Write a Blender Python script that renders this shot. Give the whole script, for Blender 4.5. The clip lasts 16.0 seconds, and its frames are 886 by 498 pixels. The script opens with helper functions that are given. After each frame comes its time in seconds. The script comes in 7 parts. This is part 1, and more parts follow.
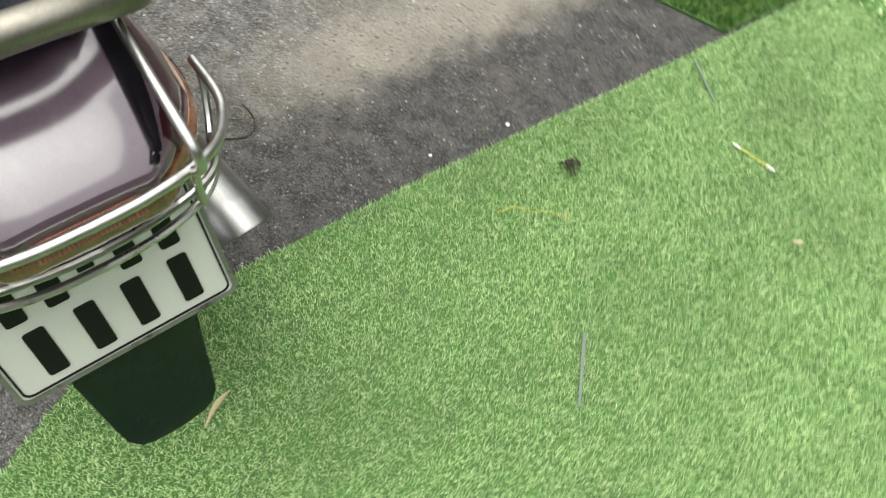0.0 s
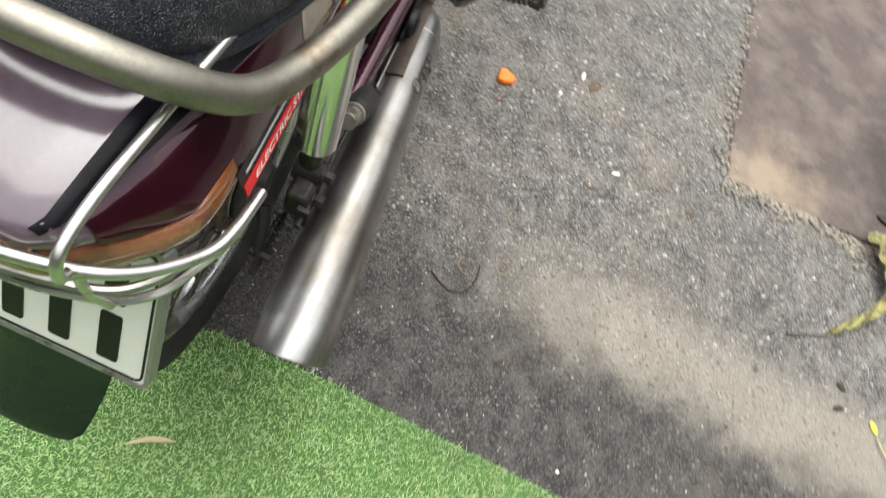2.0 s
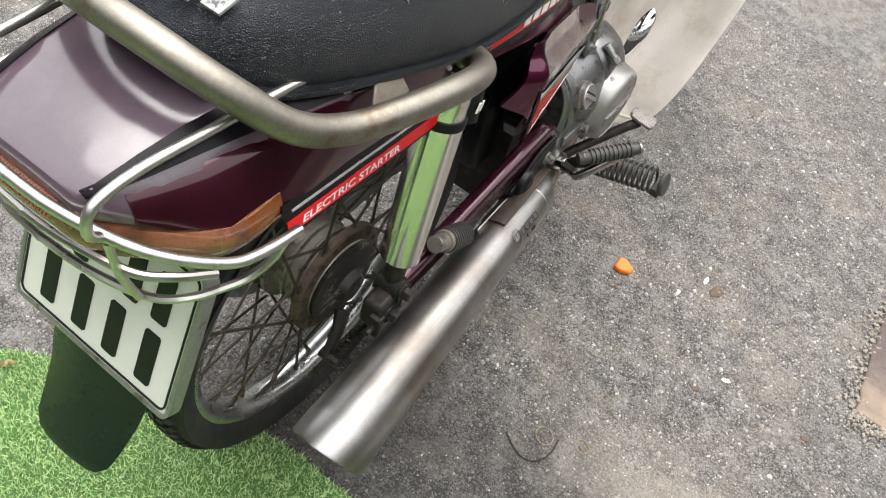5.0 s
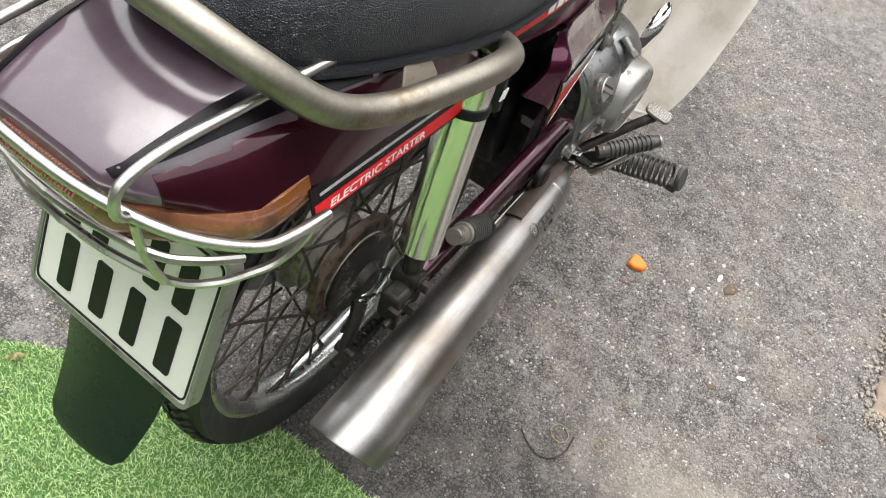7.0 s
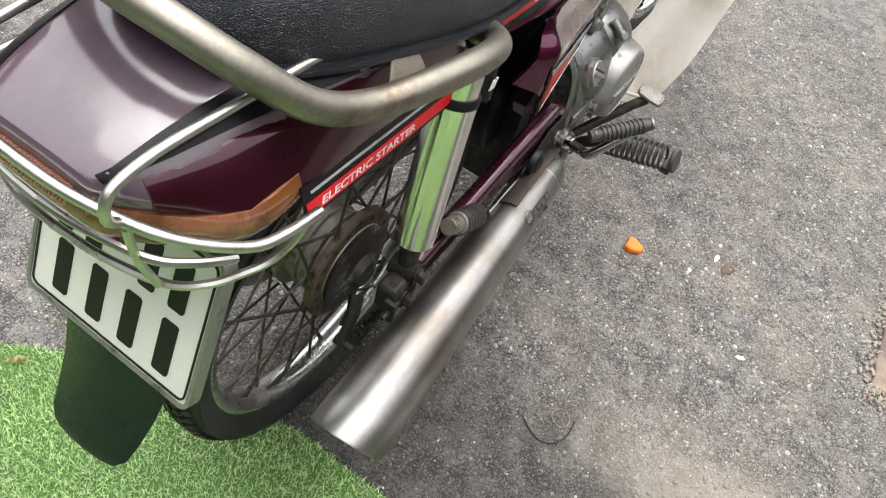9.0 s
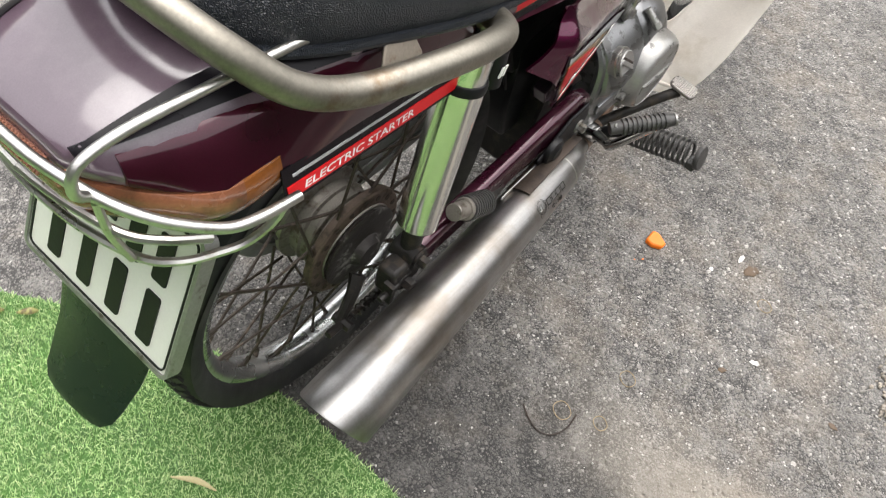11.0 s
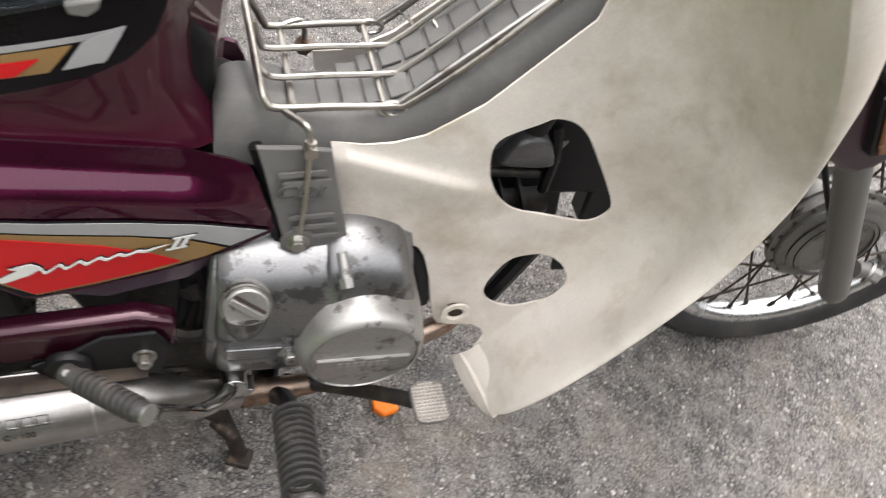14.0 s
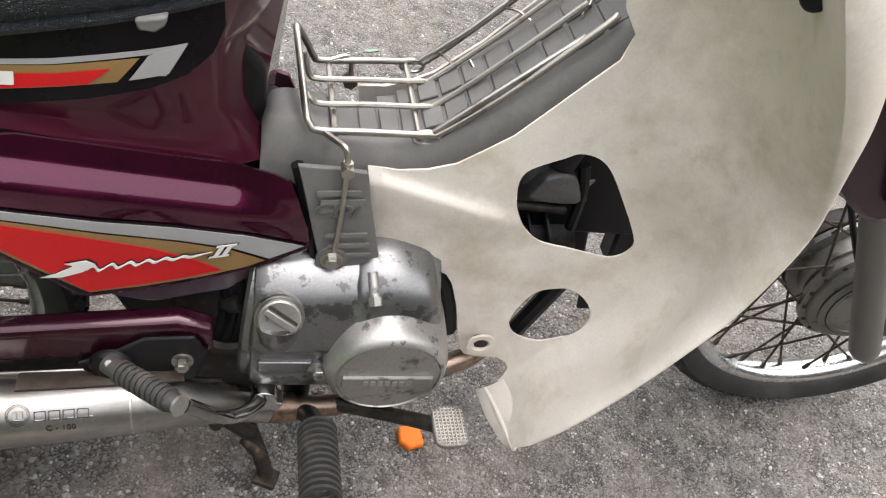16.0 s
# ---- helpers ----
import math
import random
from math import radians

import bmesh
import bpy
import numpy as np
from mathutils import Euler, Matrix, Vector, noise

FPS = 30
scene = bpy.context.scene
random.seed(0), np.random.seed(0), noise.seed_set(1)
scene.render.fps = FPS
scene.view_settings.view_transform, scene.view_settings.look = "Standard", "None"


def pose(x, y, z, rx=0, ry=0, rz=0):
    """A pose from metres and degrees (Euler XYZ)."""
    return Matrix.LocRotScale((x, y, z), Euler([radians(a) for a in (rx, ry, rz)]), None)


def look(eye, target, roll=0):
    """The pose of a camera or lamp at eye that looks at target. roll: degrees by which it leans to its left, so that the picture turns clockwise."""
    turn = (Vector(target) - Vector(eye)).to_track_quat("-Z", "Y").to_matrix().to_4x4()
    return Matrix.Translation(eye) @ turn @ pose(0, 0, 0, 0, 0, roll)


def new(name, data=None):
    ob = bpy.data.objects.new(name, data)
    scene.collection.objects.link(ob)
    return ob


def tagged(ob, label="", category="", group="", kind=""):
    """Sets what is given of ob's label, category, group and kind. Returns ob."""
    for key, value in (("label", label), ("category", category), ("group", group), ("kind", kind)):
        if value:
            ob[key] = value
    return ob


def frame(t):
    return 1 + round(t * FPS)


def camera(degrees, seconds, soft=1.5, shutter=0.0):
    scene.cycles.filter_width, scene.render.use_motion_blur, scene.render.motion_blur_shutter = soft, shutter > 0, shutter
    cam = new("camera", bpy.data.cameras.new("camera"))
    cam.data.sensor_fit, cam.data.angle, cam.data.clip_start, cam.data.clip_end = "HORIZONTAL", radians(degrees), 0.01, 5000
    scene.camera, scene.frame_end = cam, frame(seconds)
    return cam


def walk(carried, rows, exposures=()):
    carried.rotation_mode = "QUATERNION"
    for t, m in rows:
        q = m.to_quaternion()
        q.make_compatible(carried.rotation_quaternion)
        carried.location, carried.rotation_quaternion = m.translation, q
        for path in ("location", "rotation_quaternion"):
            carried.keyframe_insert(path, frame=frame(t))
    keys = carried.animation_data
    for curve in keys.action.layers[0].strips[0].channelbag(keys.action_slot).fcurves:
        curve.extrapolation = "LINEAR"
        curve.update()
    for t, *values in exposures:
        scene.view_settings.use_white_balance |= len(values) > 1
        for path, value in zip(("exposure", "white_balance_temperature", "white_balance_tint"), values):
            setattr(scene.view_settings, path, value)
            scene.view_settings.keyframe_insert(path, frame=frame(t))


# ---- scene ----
cam = camera(58.7, 16.0, soft=1.1, shutter=0.5)
PATH = [
    (0, (-0.6321, 0.0634, 1.0569), (-0.3141, -0.3565, 0.2068), 16.49),
    (0.5, (-0.6139, -0.0364, 1.0997), (-0.2420, -0.3912, 0.2419), 21.80),
    (1, (-0.5566, -0.1051, 1.0788), (-0.1333, -0.3804, 0.2157), 28.57),
    (1.5, (-0.5338, -0.1740, 1.0814), (-0.0473, -0.3301, 0.2217), 30.44),
    (2, (-0.4771, -0.2055, 1.0369), (0.0544, -0.2712, 0.1925), 30.76),
    (2.5, (-0.4215, -0.2461, 1.0346), (0.1325, -0.2280, 0.2023), 32.05),
    (3, (-0.3900, -0.3295, 1.0436), (0.1659, -0.1742, 0.2270), 30.05),
    (3.5, (-0.4391, -0.3572, 1.0535), (0.1149, -0.1357, 0.2510), 25.22),
    (4, (-0.4893, -0.3428, 1.0474), (0.1007, -0.1093, 0.2744), 20.20),
    (4.2, (-0.4970, -0.3446, 1.0289), (0.1178, -0.1038, 0.2778), 18.50),
    (6.5, (-0.5304, -0.3299, 0.9917), (0.1121, -0.0821, 0.2665), 19.34),
    (7, (-0.5262, -0.3261, 0.9824), (0.1112, -0.0820, 0.2515), 19.25),
    (7.5, (-0.5191, -0.3222, 0.9832), (0.1131, -0.0815, 0.2468), 19.10),
    (8, (-0.5165, -0.3236, 0.9852), (0.1128, -0.0846, 0.2457), 18.73),
    (8.5, (-0.5229, -0.3192, 0.9859), (0.1041, -0.0830, 0.2435), 18.39),
    (9, (-0.5216, -0.3270, 0.9879), (0.1066, -0.0937, 0.2456), 17.87),
    (9.2, (-0.5191, -0.3298, 0.9922), (0.1080, -0.0982, 0.2486), 17.68),
    (11.3, (-0.4601, -0.3627, 0.9991), (0.0884, -0.0933, 0.2075), 19.93),
    (11.5, (-0.4100, -0.3897, 0.9943), (0.0974, -0.0948, 0.1846), 20.31),
    (12, (-0.2093, -0.4242, 0.9786), (0.1934, -0.0674, 0.1357), 19.77),
    (12.5, (-0.0072, -0.4138, 0.9150), (0.3669, 0.0281, 0.0997), 21.81),
    (13, (0.1895, -0.5015, 0.9150), (0.5425, -0.0263, 0.1091), 22.89),
    (13.5, (0.2950, -0.5093, 0.9452), (0.6521, 0.0273, 0.1807), 19.38),
    (14, (0.3981, -0.5216, 0.9453), (0.7143, 0.0683, 0.2024), 19.53),
    (14.5, (0.4632, -0.5505, 0.9638), (0.7701, 0.0760, 0.2474), 20.11),
    (15, (0.4581, -0.5650, 0.9543), (0.7806, 0.0833, 0.2645), 20.76),
    (15.5, (0.4123, -0.5634, 0.9522), (0.7008, 0.0943, 0.2564), 19.44),
    (16, (0.4088, -0.5800, 0.9484), (0.6638, 0.0887, 0.2500), 17.28),
]
walk(cam, [(t, look(eye, target, roll)) for t, eye, target, roll in PATH],
     [(0.0, 0.82, 6500, 4), (1.5, 0.97, 6500, 5), (3.5, 1.20, 6500, 10), (11.5, 1.20, 6500, 10), (12.3, 1.52, 6500, 14), (12.8, 1.48, 6500, 14), (13.3, 1.28, 6500, 12), (16.0, 1.22, 6500, 12)])

# ---- light ----
world = bpy.data.worlds.new("sky")
scene.world = world
world.use_nodes = True
wn = world.node_tree.nodes
wl = world.node_tree.links
wn.clear()
sky = wn.new("ShaderNodeTexSky")
sky.sky_type = "NISHITA"
sky.sun_disc = False
sky.sun_elevation = radians(81)
sky.sun_rotation = radians(64)
sky.air_density = 1.0
sky.dust_density = 6.0
sky.ozone_density = 1.0
haze = wn.new("ShaderNodeHueSaturation")
haze.inputs["Saturation"].default_value = 0.12
wl.new(sky.outputs[0], haze.inputs["Color"])
wbg = wn.new("ShaderNodeBackground")
wbg.inputs["Strength"].default_value = 0.60
veil = wn.new("ShaderNodeGamma")  # thin cloud evens the sky out
veil.inputs["Gamma"].default_value = 0.4
wl.new(haze.outputs[0], veil.inputs["Color"])
wl.new(veil.outputs[0], wbg.inputs["Color"])
wout = wn.new("ShaderNodeOutputWorld")
wl.new(wbg.outputs[0], wout.inputs["Surface"])

sun = new("sun", bpy.data.lights.new("sun", "SUN"))
sun.data.energy = 1.5
sun.data.angle = radians(66)
sun.data.color = (1.0, 0.95, 0.89)
sun.matrix_world = look((0.96, 0.42, 4.6), (0.3, 0.1, 0.0))
scene.view_settings.exposure = 1.0

# ---- materials ----
def mat(name, color, rough=0.5, metal=0.0, vary=0.12, scale=60.0, bump=0.0, bump_scale=300.0, coat=0.0,
        coat_ior=1.55, coat_rough=0.04, spec=0.5, wear=None, wear_scale=25.0, wear_at=(0.56, 0.66), rough_vary=0.1, fine=400.0):
    """A surface with colour variation at two scales, uneven gloss, fine relief and, where given, a second colour in worn spots."""
    m = bpy.data.materials.new(name)
    m.use_nodes = True
    n, l = m.node_tree.nodes, m.node_tree.links
    b = n["Principled BSDF"]
    b.inputs["Metallic"].default_value = metal
    b.inputs["Coat Weight"].default_value = coat
    b.inputs["Coat Roughness"].default_value = coat_rough
    b.inputs["Specular IOR Level"].default_value = spec
    b.inputs["Coat IOR"].default_value = coat_ior
    tc = n.new("ShaderNodeTexCoord")
    coarse = n.new("ShaderNodeTexNoise")
    coarse.inputs["Scale"].default_value = scale * 0.35
    coarse.inputs["Detail"].default_value = 5
    l.new(tc.outputs["Object"], coarse.inputs["Vector"])
    grain = n.new("ShaderNodeTexNoise")
    grain.inputs["Scale"].default_value = fine
    grain.inputs["Detail"].default_value = 3
    l.new(tc.outputs["Object"], grain.inputs["Vector"])
    both = n.new("ShaderNodeMix")
    both.inputs[0].default_value = 0.4
    l.new(coarse.outputs["Fac"], both.inputs[2])
    l.new(grain.outputs["Fac"], both.inputs[3])
    ramp = n.new("ShaderNodeMapRange")
    ramp.inputs["From Min"].default_value = 0.3
    ramp.inputs["From Max"].default_value = 0.7
    ramp.inputs["To Min"].default_value = 1 - vary
    ramp.inputs["To Max"].default_value = 1 + vary
    l.new(both.outputs[0], ramp.inputs["Value"])
    tint = n.new("ShaderNodeVectorMath")
    tint.operation = "SCALE"
    tint.inputs[0].default_value = color[:3]
    l.new(ramp.outputs[0], tint.inputs["Scale"])
    col = tint.outputs[0]
    if wear:
        wn_ = n.new("ShaderNodeTexNoise")
        wn_.inputs["Scale"].default_value = wear_scale
        wn_.inputs["Detail"].default_value = 8
        wn_.inputs["Roughness"].default_value = 0.65
        l.new(tc.outputs["Object"], wn_.inputs["Vector"])
        wr = n.new("ShaderNodeMapRange")
        wr.inputs["From Min"].default_value, wr.inputs["From Max"].default_value = wear_at
        l.new(wn_.outputs["Fac"], wr.inputs["Value"])
        mx = n.new("ShaderNodeMix")
        mx.data_type = "RGBA"
        mx.inputs[7].default_value = (*wear, 1)
        l.new(wr.outputs[0], mx.inputs[0])
        l.new(col, mx.inputs[6])
        col = mx.outputs[2]
    l.new(col, b.inputs["Base Color"])
    rr = n.new("ShaderNodeMapRange")
    rr.inputs["From Min"].default_value = 0.3
    rr.inputs["From Max"].default_value = 0.7
    rr.inputs["To Min"].default_value = max(0.02, rough - rough_vary * rough * 2)
    rr.inputs["To Max"].default_value = min(1.0, rough + rough_vary)
    l.new(coarse.outputs["Fac"], rr.inputs["Value"])
    l.new(rr.outputs[0], b.inputs["Roughness"])
    if bump:
        bn = n.new("ShaderNodeTexNoise")
        bn.inputs["Scale"].default_value = bump_scale
        bn.inputs["Detail"].default_value = 4
        l.new(tc.outputs["Object"], bn.inputs["Vector"])
        bp = n.new("ShaderNodeBump")
        bp.inputs["Strength"].default_value = bump
        bp.inputs["Distance"].default_value = 0.002
        l.new(bn.outputs["Fac"], bp.inputs["Height"])
        l.new(bp.outputs[0], b.inputs["Normal"])
    return m


def leather():
    m = mat("black_leather", (0.010, 0.0135, 0.020), 0.34, vary=0.25, spec=0.5)
    n, l = m.node_tree.nodes, m.node_tree.links
    tc = n.new("ShaderNodeTexCoord")
    warp = n.new("ShaderNodeTexNoise")
    warp.inputs["Scale"].default_value = 90
    l.new(tc.outputs["Object"], warp.inputs["Vector"])
    add = n.new("ShaderNodeMix")
    add.data_type = "VECTOR"
    add.inputs[0].default_value = 0.004
    l.new(tc.outputs["Object"], add.inputs[4])
    l.new(warp.outputs["Color"], add.inputs[5])
    v = n.new("ShaderNodeTexVoronoi")
    v.feature = "DISTANCE_TO_EDGE"
    v.inputs["Scale"].default_value = 640
    l.new(add.outputs[1], v.inputs["Vector"])
    r = n.new("ShaderNodeMapRange")
    r.inputs["From Max"].default_value = 0.35
    r.interpolation_type = "SMOOTHSTEP"
    l.new(v.outputs["Distance"], r.inputs["Value"])
    bp = n.new("ShaderNodeBump")
    bp.inputs["Strength"].default_value = 1.0
    bp.inputs["Distance"].default_value = 0.0014
    l.new(r.outputs[0], bp.inputs["Height"])
    l.new(bp.outputs[0], n["Principled BSDF"].inputs["Normal"])
    return m


def asphalt(loose=False):
    """Asphalt; loose: its stones that stand proud, each in a tone of its own."""
    m = bpy.data.materials.new("asphalt_stone" if loose else "asphalt")
    m.use_nodes = True
    n, l = m.node_tree.nodes, m.node_tree.links
    b = n["Principled BSDF"]
    tc = n.new("ShaderNodeTexCoord")
    p = tc.outputs["Object"]

    def tex(kind, s, **kw):
        t = n.new(kind)
        t.inputs["Scale"].default_value = s
        for k, v in kw.items():
            t.inputs[k].default_value = v
        l.new(p, t.inputs["Vector"])
        return t

    bend = tex("ShaderNodeTexNoise", 150, Detail=3, Roughness=0.6)
    off = n.new("ShaderNodeVectorMath")
    off.operation = "SUBTRACT"
    off.inputs[1].default_value = (0.5, 0.5, 0.5)
    l.new(bend.outputs["Color"], off.inputs[0])
    bent = n.new("ShaderNodeVectorMath")
    bent.operation = "MULTIPLY_ADD"
    bent.inputs[1].default_value = (0.010, 0.010, 0.010)
    l.new(off.outputs[0], bent.inputs[0])
    l.new(p, bent.inputs[2])
    stones = tex("ShaderNodeTexVoronoi", 200, Randomness=1.0)
    l.new(bent.outputs[0], stones.inputs["Vector"])
    small = tex("ShaderNodeTexVoronoi", 560, Randomness=1.0)
    broad = tex("ShaderNodeTexNoise", 2.2, Detail=6, Roughness=0.6)
    mid = tex("ShaderNodeTexNoise", 14, Detail=8, Roughness=0.7)
    # stone colour: each cell its own grey, a few pale chips
    sep = n.new("ShaderNodeSeparateColor")
    l.new(stones.outputs["Color"], sep.inputs[0])
    ramp = n.new("ShaderNodeValToRGB")
    e = ramp.color_ramp.elements
    e[0].position, e[0].color = 0.0, (0.115, 0.110, 0.106, 1)
    e[1].position, e[1].color = 1.0, (0.50, 0.48, 0.45, 1)
    for pos, c in ((0.35, (0.156, 0.147, 0.136, 1)), (0.80, (0.206, 0.194, 0.178, 1)), (0.94, (0.29, 0.276, 0.258, 1))):
        k = e.new(pos)
        k.color = c
    if loose:
        geo = n.new("ShaderNodeNewGeometry")
        l.new(geo.outputs["Random Per Island"], ramp.inputs[0])
    else:
        l.new(sep.outputs[0], ramp.inputs[0])
    sep2 = n.new("ShaderNodeSeparateColor")
    l.new(small.outputs["Color"], sep2.inputs[0])
    ramp2 = n.new("ShaderNodeValToRGB")
    e = ramp2.color_ramp.elements
    e[0].position, e[0].color = 0.0, (0.055, 0.052, 0.050, 1)
    e[1].position, e[1].color = 1.0, (0.225, 0.215, 0.205, 1)
    l.new(sep2.outputs[1], ramp2.inputs[0])
    pick = n.new("ShaderNodeMapRange")
    pick.inputs["From Min"].default_value, pick.inputs["From Max"].default_value = 0.22, 0.55
    l.new(stones.outputs["Distance"], pick.inputs["Value"])
    mx = n.new("ShaderNodeMix")
    mx.data_type = "RGBA"
    if loose:
        mx.inputs[0].default_value = 0.12
    else:
        l.new(pick.outputs[0], mx.inputs[0])
    l.new(ramp.outputs[0], mx.inputs[6])
    l.new(ramp2.outputs[0], mx.inputs[7])
    # broad patches and stains
    rb = n.new("ShaderNodeMapRange")
    rb.inputs["From Min"].default_value, rb.inputs["From Max"].default_value = 0.3, 0.7
    rb.inputs["To Min"].default_value, rb.inputs["To Max"].default_value = 0.90, 1.30
    l.new(broad.outputs["Fac"], rb.inputs["Value"])
    rm = n.new("ShaderNodeMapRange")
    rm.inputs["From Min"].default_value, rm.inputs["From Max"].default_value = 0.3, 0.7
    rm.inputs["To Min"].default_value, rm.inputs["To Max"].default_value = 0.76, 1.12
    l.new(mid.outputs["Fac"], rm.inputs["Value"])
    mul = n.new("ShaderNodeMath")
    mul.operation = "MULTIPLY"
    l.new(rb.outputs[0], mul.inputs[0])
    l.new(rm.outputs[0], mul.inputs[1])
    # the asphalt grows darker towards the turf, right of the motorcycle
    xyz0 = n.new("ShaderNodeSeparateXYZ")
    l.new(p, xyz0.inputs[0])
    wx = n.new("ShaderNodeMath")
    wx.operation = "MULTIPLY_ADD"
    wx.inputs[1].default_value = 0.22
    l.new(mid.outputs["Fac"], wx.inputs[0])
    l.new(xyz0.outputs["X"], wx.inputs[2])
    turf_fade = n.new("ShaderNodeMapRange")
    turf_fade.interpolation_type = "SMOOTHSTEP"
    turf_fade.inputs["From Min"].default_value, turf_fade.inputs["From Max"].default_value = 0.16, 0.44
    turf_fade.inputs["To Min"].default_value, turf_fade.inputs["To Max"].default_value = 0.44, 1.0
    l.new(wx.outputs[0], turf_fade.inputs["Value"])
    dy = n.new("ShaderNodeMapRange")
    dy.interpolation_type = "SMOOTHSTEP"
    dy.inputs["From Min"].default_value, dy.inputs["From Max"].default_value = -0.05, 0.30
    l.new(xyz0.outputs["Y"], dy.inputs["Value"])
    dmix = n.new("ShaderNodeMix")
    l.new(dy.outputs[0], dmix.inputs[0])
    l.new(turf_fade.outputs[0], dmix.inputs[2])
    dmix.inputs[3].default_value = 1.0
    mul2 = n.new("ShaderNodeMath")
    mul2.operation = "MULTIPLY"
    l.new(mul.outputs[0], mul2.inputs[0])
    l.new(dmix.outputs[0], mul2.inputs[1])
    sc = n.new("ShaderNodeVectorMath")
    sc.operation = "SCALE"
    gaps = tex("ShaderNodeTexVoronoi", 200, Randomness=1.0)
    l.new(bent.outputs[0], gaps.inputs["Vector"])
    gaps.feature = "DISTANCE_TO_EDGE"
    laid = tex("ShaderNodeTexNoise", 26, Detail=5, Roughness=0.7)
    wide = n.new("ShaderNodeMapRange")
    wide.inputs["From Min"].default_value, wide.inputs["From Max"].default_value = 0.40, 0.68
    wide.inputs["To Max"].default_value = 0.25
    l.new(laid.outputs["Fac"], wide.inputs["Value"])
    bind = n.new("ShaderNodeMath")
    bind.operation = "SUBTRACT"
    l.new(wide.outputs[0], bind.inputs[0])
    l.new(gaps.outputs["Distance"], bind.inputs[1])
    edge = n.new("ShaderNodeMapRange")
    edge.inputs["From Min"].default_value, edge.inputs["From Max"].default_value = -0.01, 0.03
    edge.inputs["To Max"].default_value = 0.0 if loose else 0.82
    l.new(bind.outputs[0], edge.inputs["Value"])
    tar = n.new("ShaderNodeMix")
    tar.data_type = "RGBA"
    tar.inputs[7].default_value = (0.022, 0.021, 0.021, 1)
    l.new(edge.outputs[0], tar.inputs[0])
    l.new(mx.outputs[2], tar.inputs[6])
    # brown dirt ground into the surface, and a few oily spots
    dirt = tex("ShaderNodeTexNoise", 4.3, Detail=9, Roughness=0.72)
    rd = n.new("ShaderNodeMapRange")
    rd.inputs["From Min"].default_value, rd.inputs["From Max"].default_value = 0.50, 0.72
    rd.inputs["To Max"].default_value = 0.62
    l.new(dirt.outputs["Fac"], rd.inputs["Value"])
    brown = n.new("ShaderNodeMix")
    brown.data_type = "RGBA"
    brown.inputs[7].default_value = (0.180, 0.150, 0.118, 1)
    l.new(rd.outputs[0], brown.inputs[0])
    l.new(tar.outputs[2], brown.inputs[6])
    oil = tex("ShaderNodeTexNoise", 7.5, Detail=7, Roughness=0.62, Distortion=0.6)
    ro = n.new("ShaderNodeMapRange")
    ro.inputs["From Min"].default_value, ro.inputs["From Max"].default_value = 0.60, 0.72
    ro.inputs["To Max"].default_value = 0.55
    l.new(oil.outputs["Fac"], ro.inputs["Value"])
    spot = n.new("ShaderNodeMix")
    spot.data_type = "RGBA"
    spot.inputs[7].default_value = (0.070, 0.068, 0.070, 1)
    l.new(ro.outputs[0], spot.inputs[0])
    l.new(brown.outputs[2], spot.inputs[6])
    l.new(spot.outputs[2], sc.inputs[0])
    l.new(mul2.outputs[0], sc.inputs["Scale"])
    # soft band of sunlight across the asphalt, put into its colour
    xyz = n.new("ShaderNodeSeparateXYZ")
    l.new(p, xyz.inputs[0])
    ry = n.new("ShaderNodeMath")
    ry.operation = "MULTIPLY_ADD"
    ry.inputs[1].default_value, ry.inputs[2].default_value = 0.06, 0.165 + 0.045
    l.new(xyz.outputs["Y"], ry.inputs[0])
    d = n.new("ShaderNodeMath")
    d.operation = "SUBTRACT"
    l.new(xyz.outputs["X"], d.inputs[0])
    l.new(ry.outputs[0], d.inputs[1])
    wob = n.new("ShaderNodeMath")
    wob.operation = "MULTIPLY_ADD"
    wob.inputs[1].default_value, wob.inputs[2].default_value = 0.16, -0.08
    l.new(mid.outputs["Fac"], wob.inputs[0])
    d2 = n.new("ShaderNodeMath")
    d2.operation = "ADD"
    l.new(d.outputs[0], d2.inputs[0])
    l.new(wob.outputs[0], d2.inputs[1])
    ab = n.new("ShaderNodeMath")
    ab.operation = "ABSOLUTE"
    l.new(d2.outputs[0], ab.inputs[0])
    band = n.new("ShaderNodeMapRange")
    band.interpolation_type = "SMOOTHSTEP"
    band.inputs["From Min"].default_value, band.inputs["From Max"].default_value = 0.13, 0.02
    l.new(ab.outputs[0], band.inputs["Value"])
    ys = n.new("ShaderNodeMapRange")
    ys.interpolation_type = "SMOOTHSTEP"
    ys.inputs["From Min"].default_value, ys.inputs["From Max"].default_value = -0.22, -0.62
    l.new(xyz.outputs["Y"], ys.inputs["Value"])
    bm_ = n.new("ShaderNodeMath")
    bm_.operation = "MULTIPLY"
    l.new(band.outputs[0], bm_.inputs[0])
    l.new(ys.outputs[0], bm_.inputs[1])
    bm2 = n.new("ShaderNodeMath")
    bm2.operation = "MULTIPLY"
    bm2.inputs[1].default_value = 0.42
    l.new(bm_.outputs[0], bm2.inputs[0])
    sunlit = n.new("ShaderNodeMix")
    sunlit.data_type = "RGBA"
    sunlit.inputs[7].default_value = (0.40, 0.355, 0.295, 1)
    l.new(bm2.outputs[0], sunlit.inputs[0])
    l.new(sc.outputs[0], sunlit.inputs[6])
    l.new(sunlit.outputs[2], b.inputs["Base Color"])
    b.inputs["Roughness"].default_value = 0.85
    h = n.new("ShaderNodeMath")
    h.operation = "SUBTRACT"
    h.inputs[0].default_value = 1.0
    l.new(stones.outputs["Distance"], h.inputs[1])
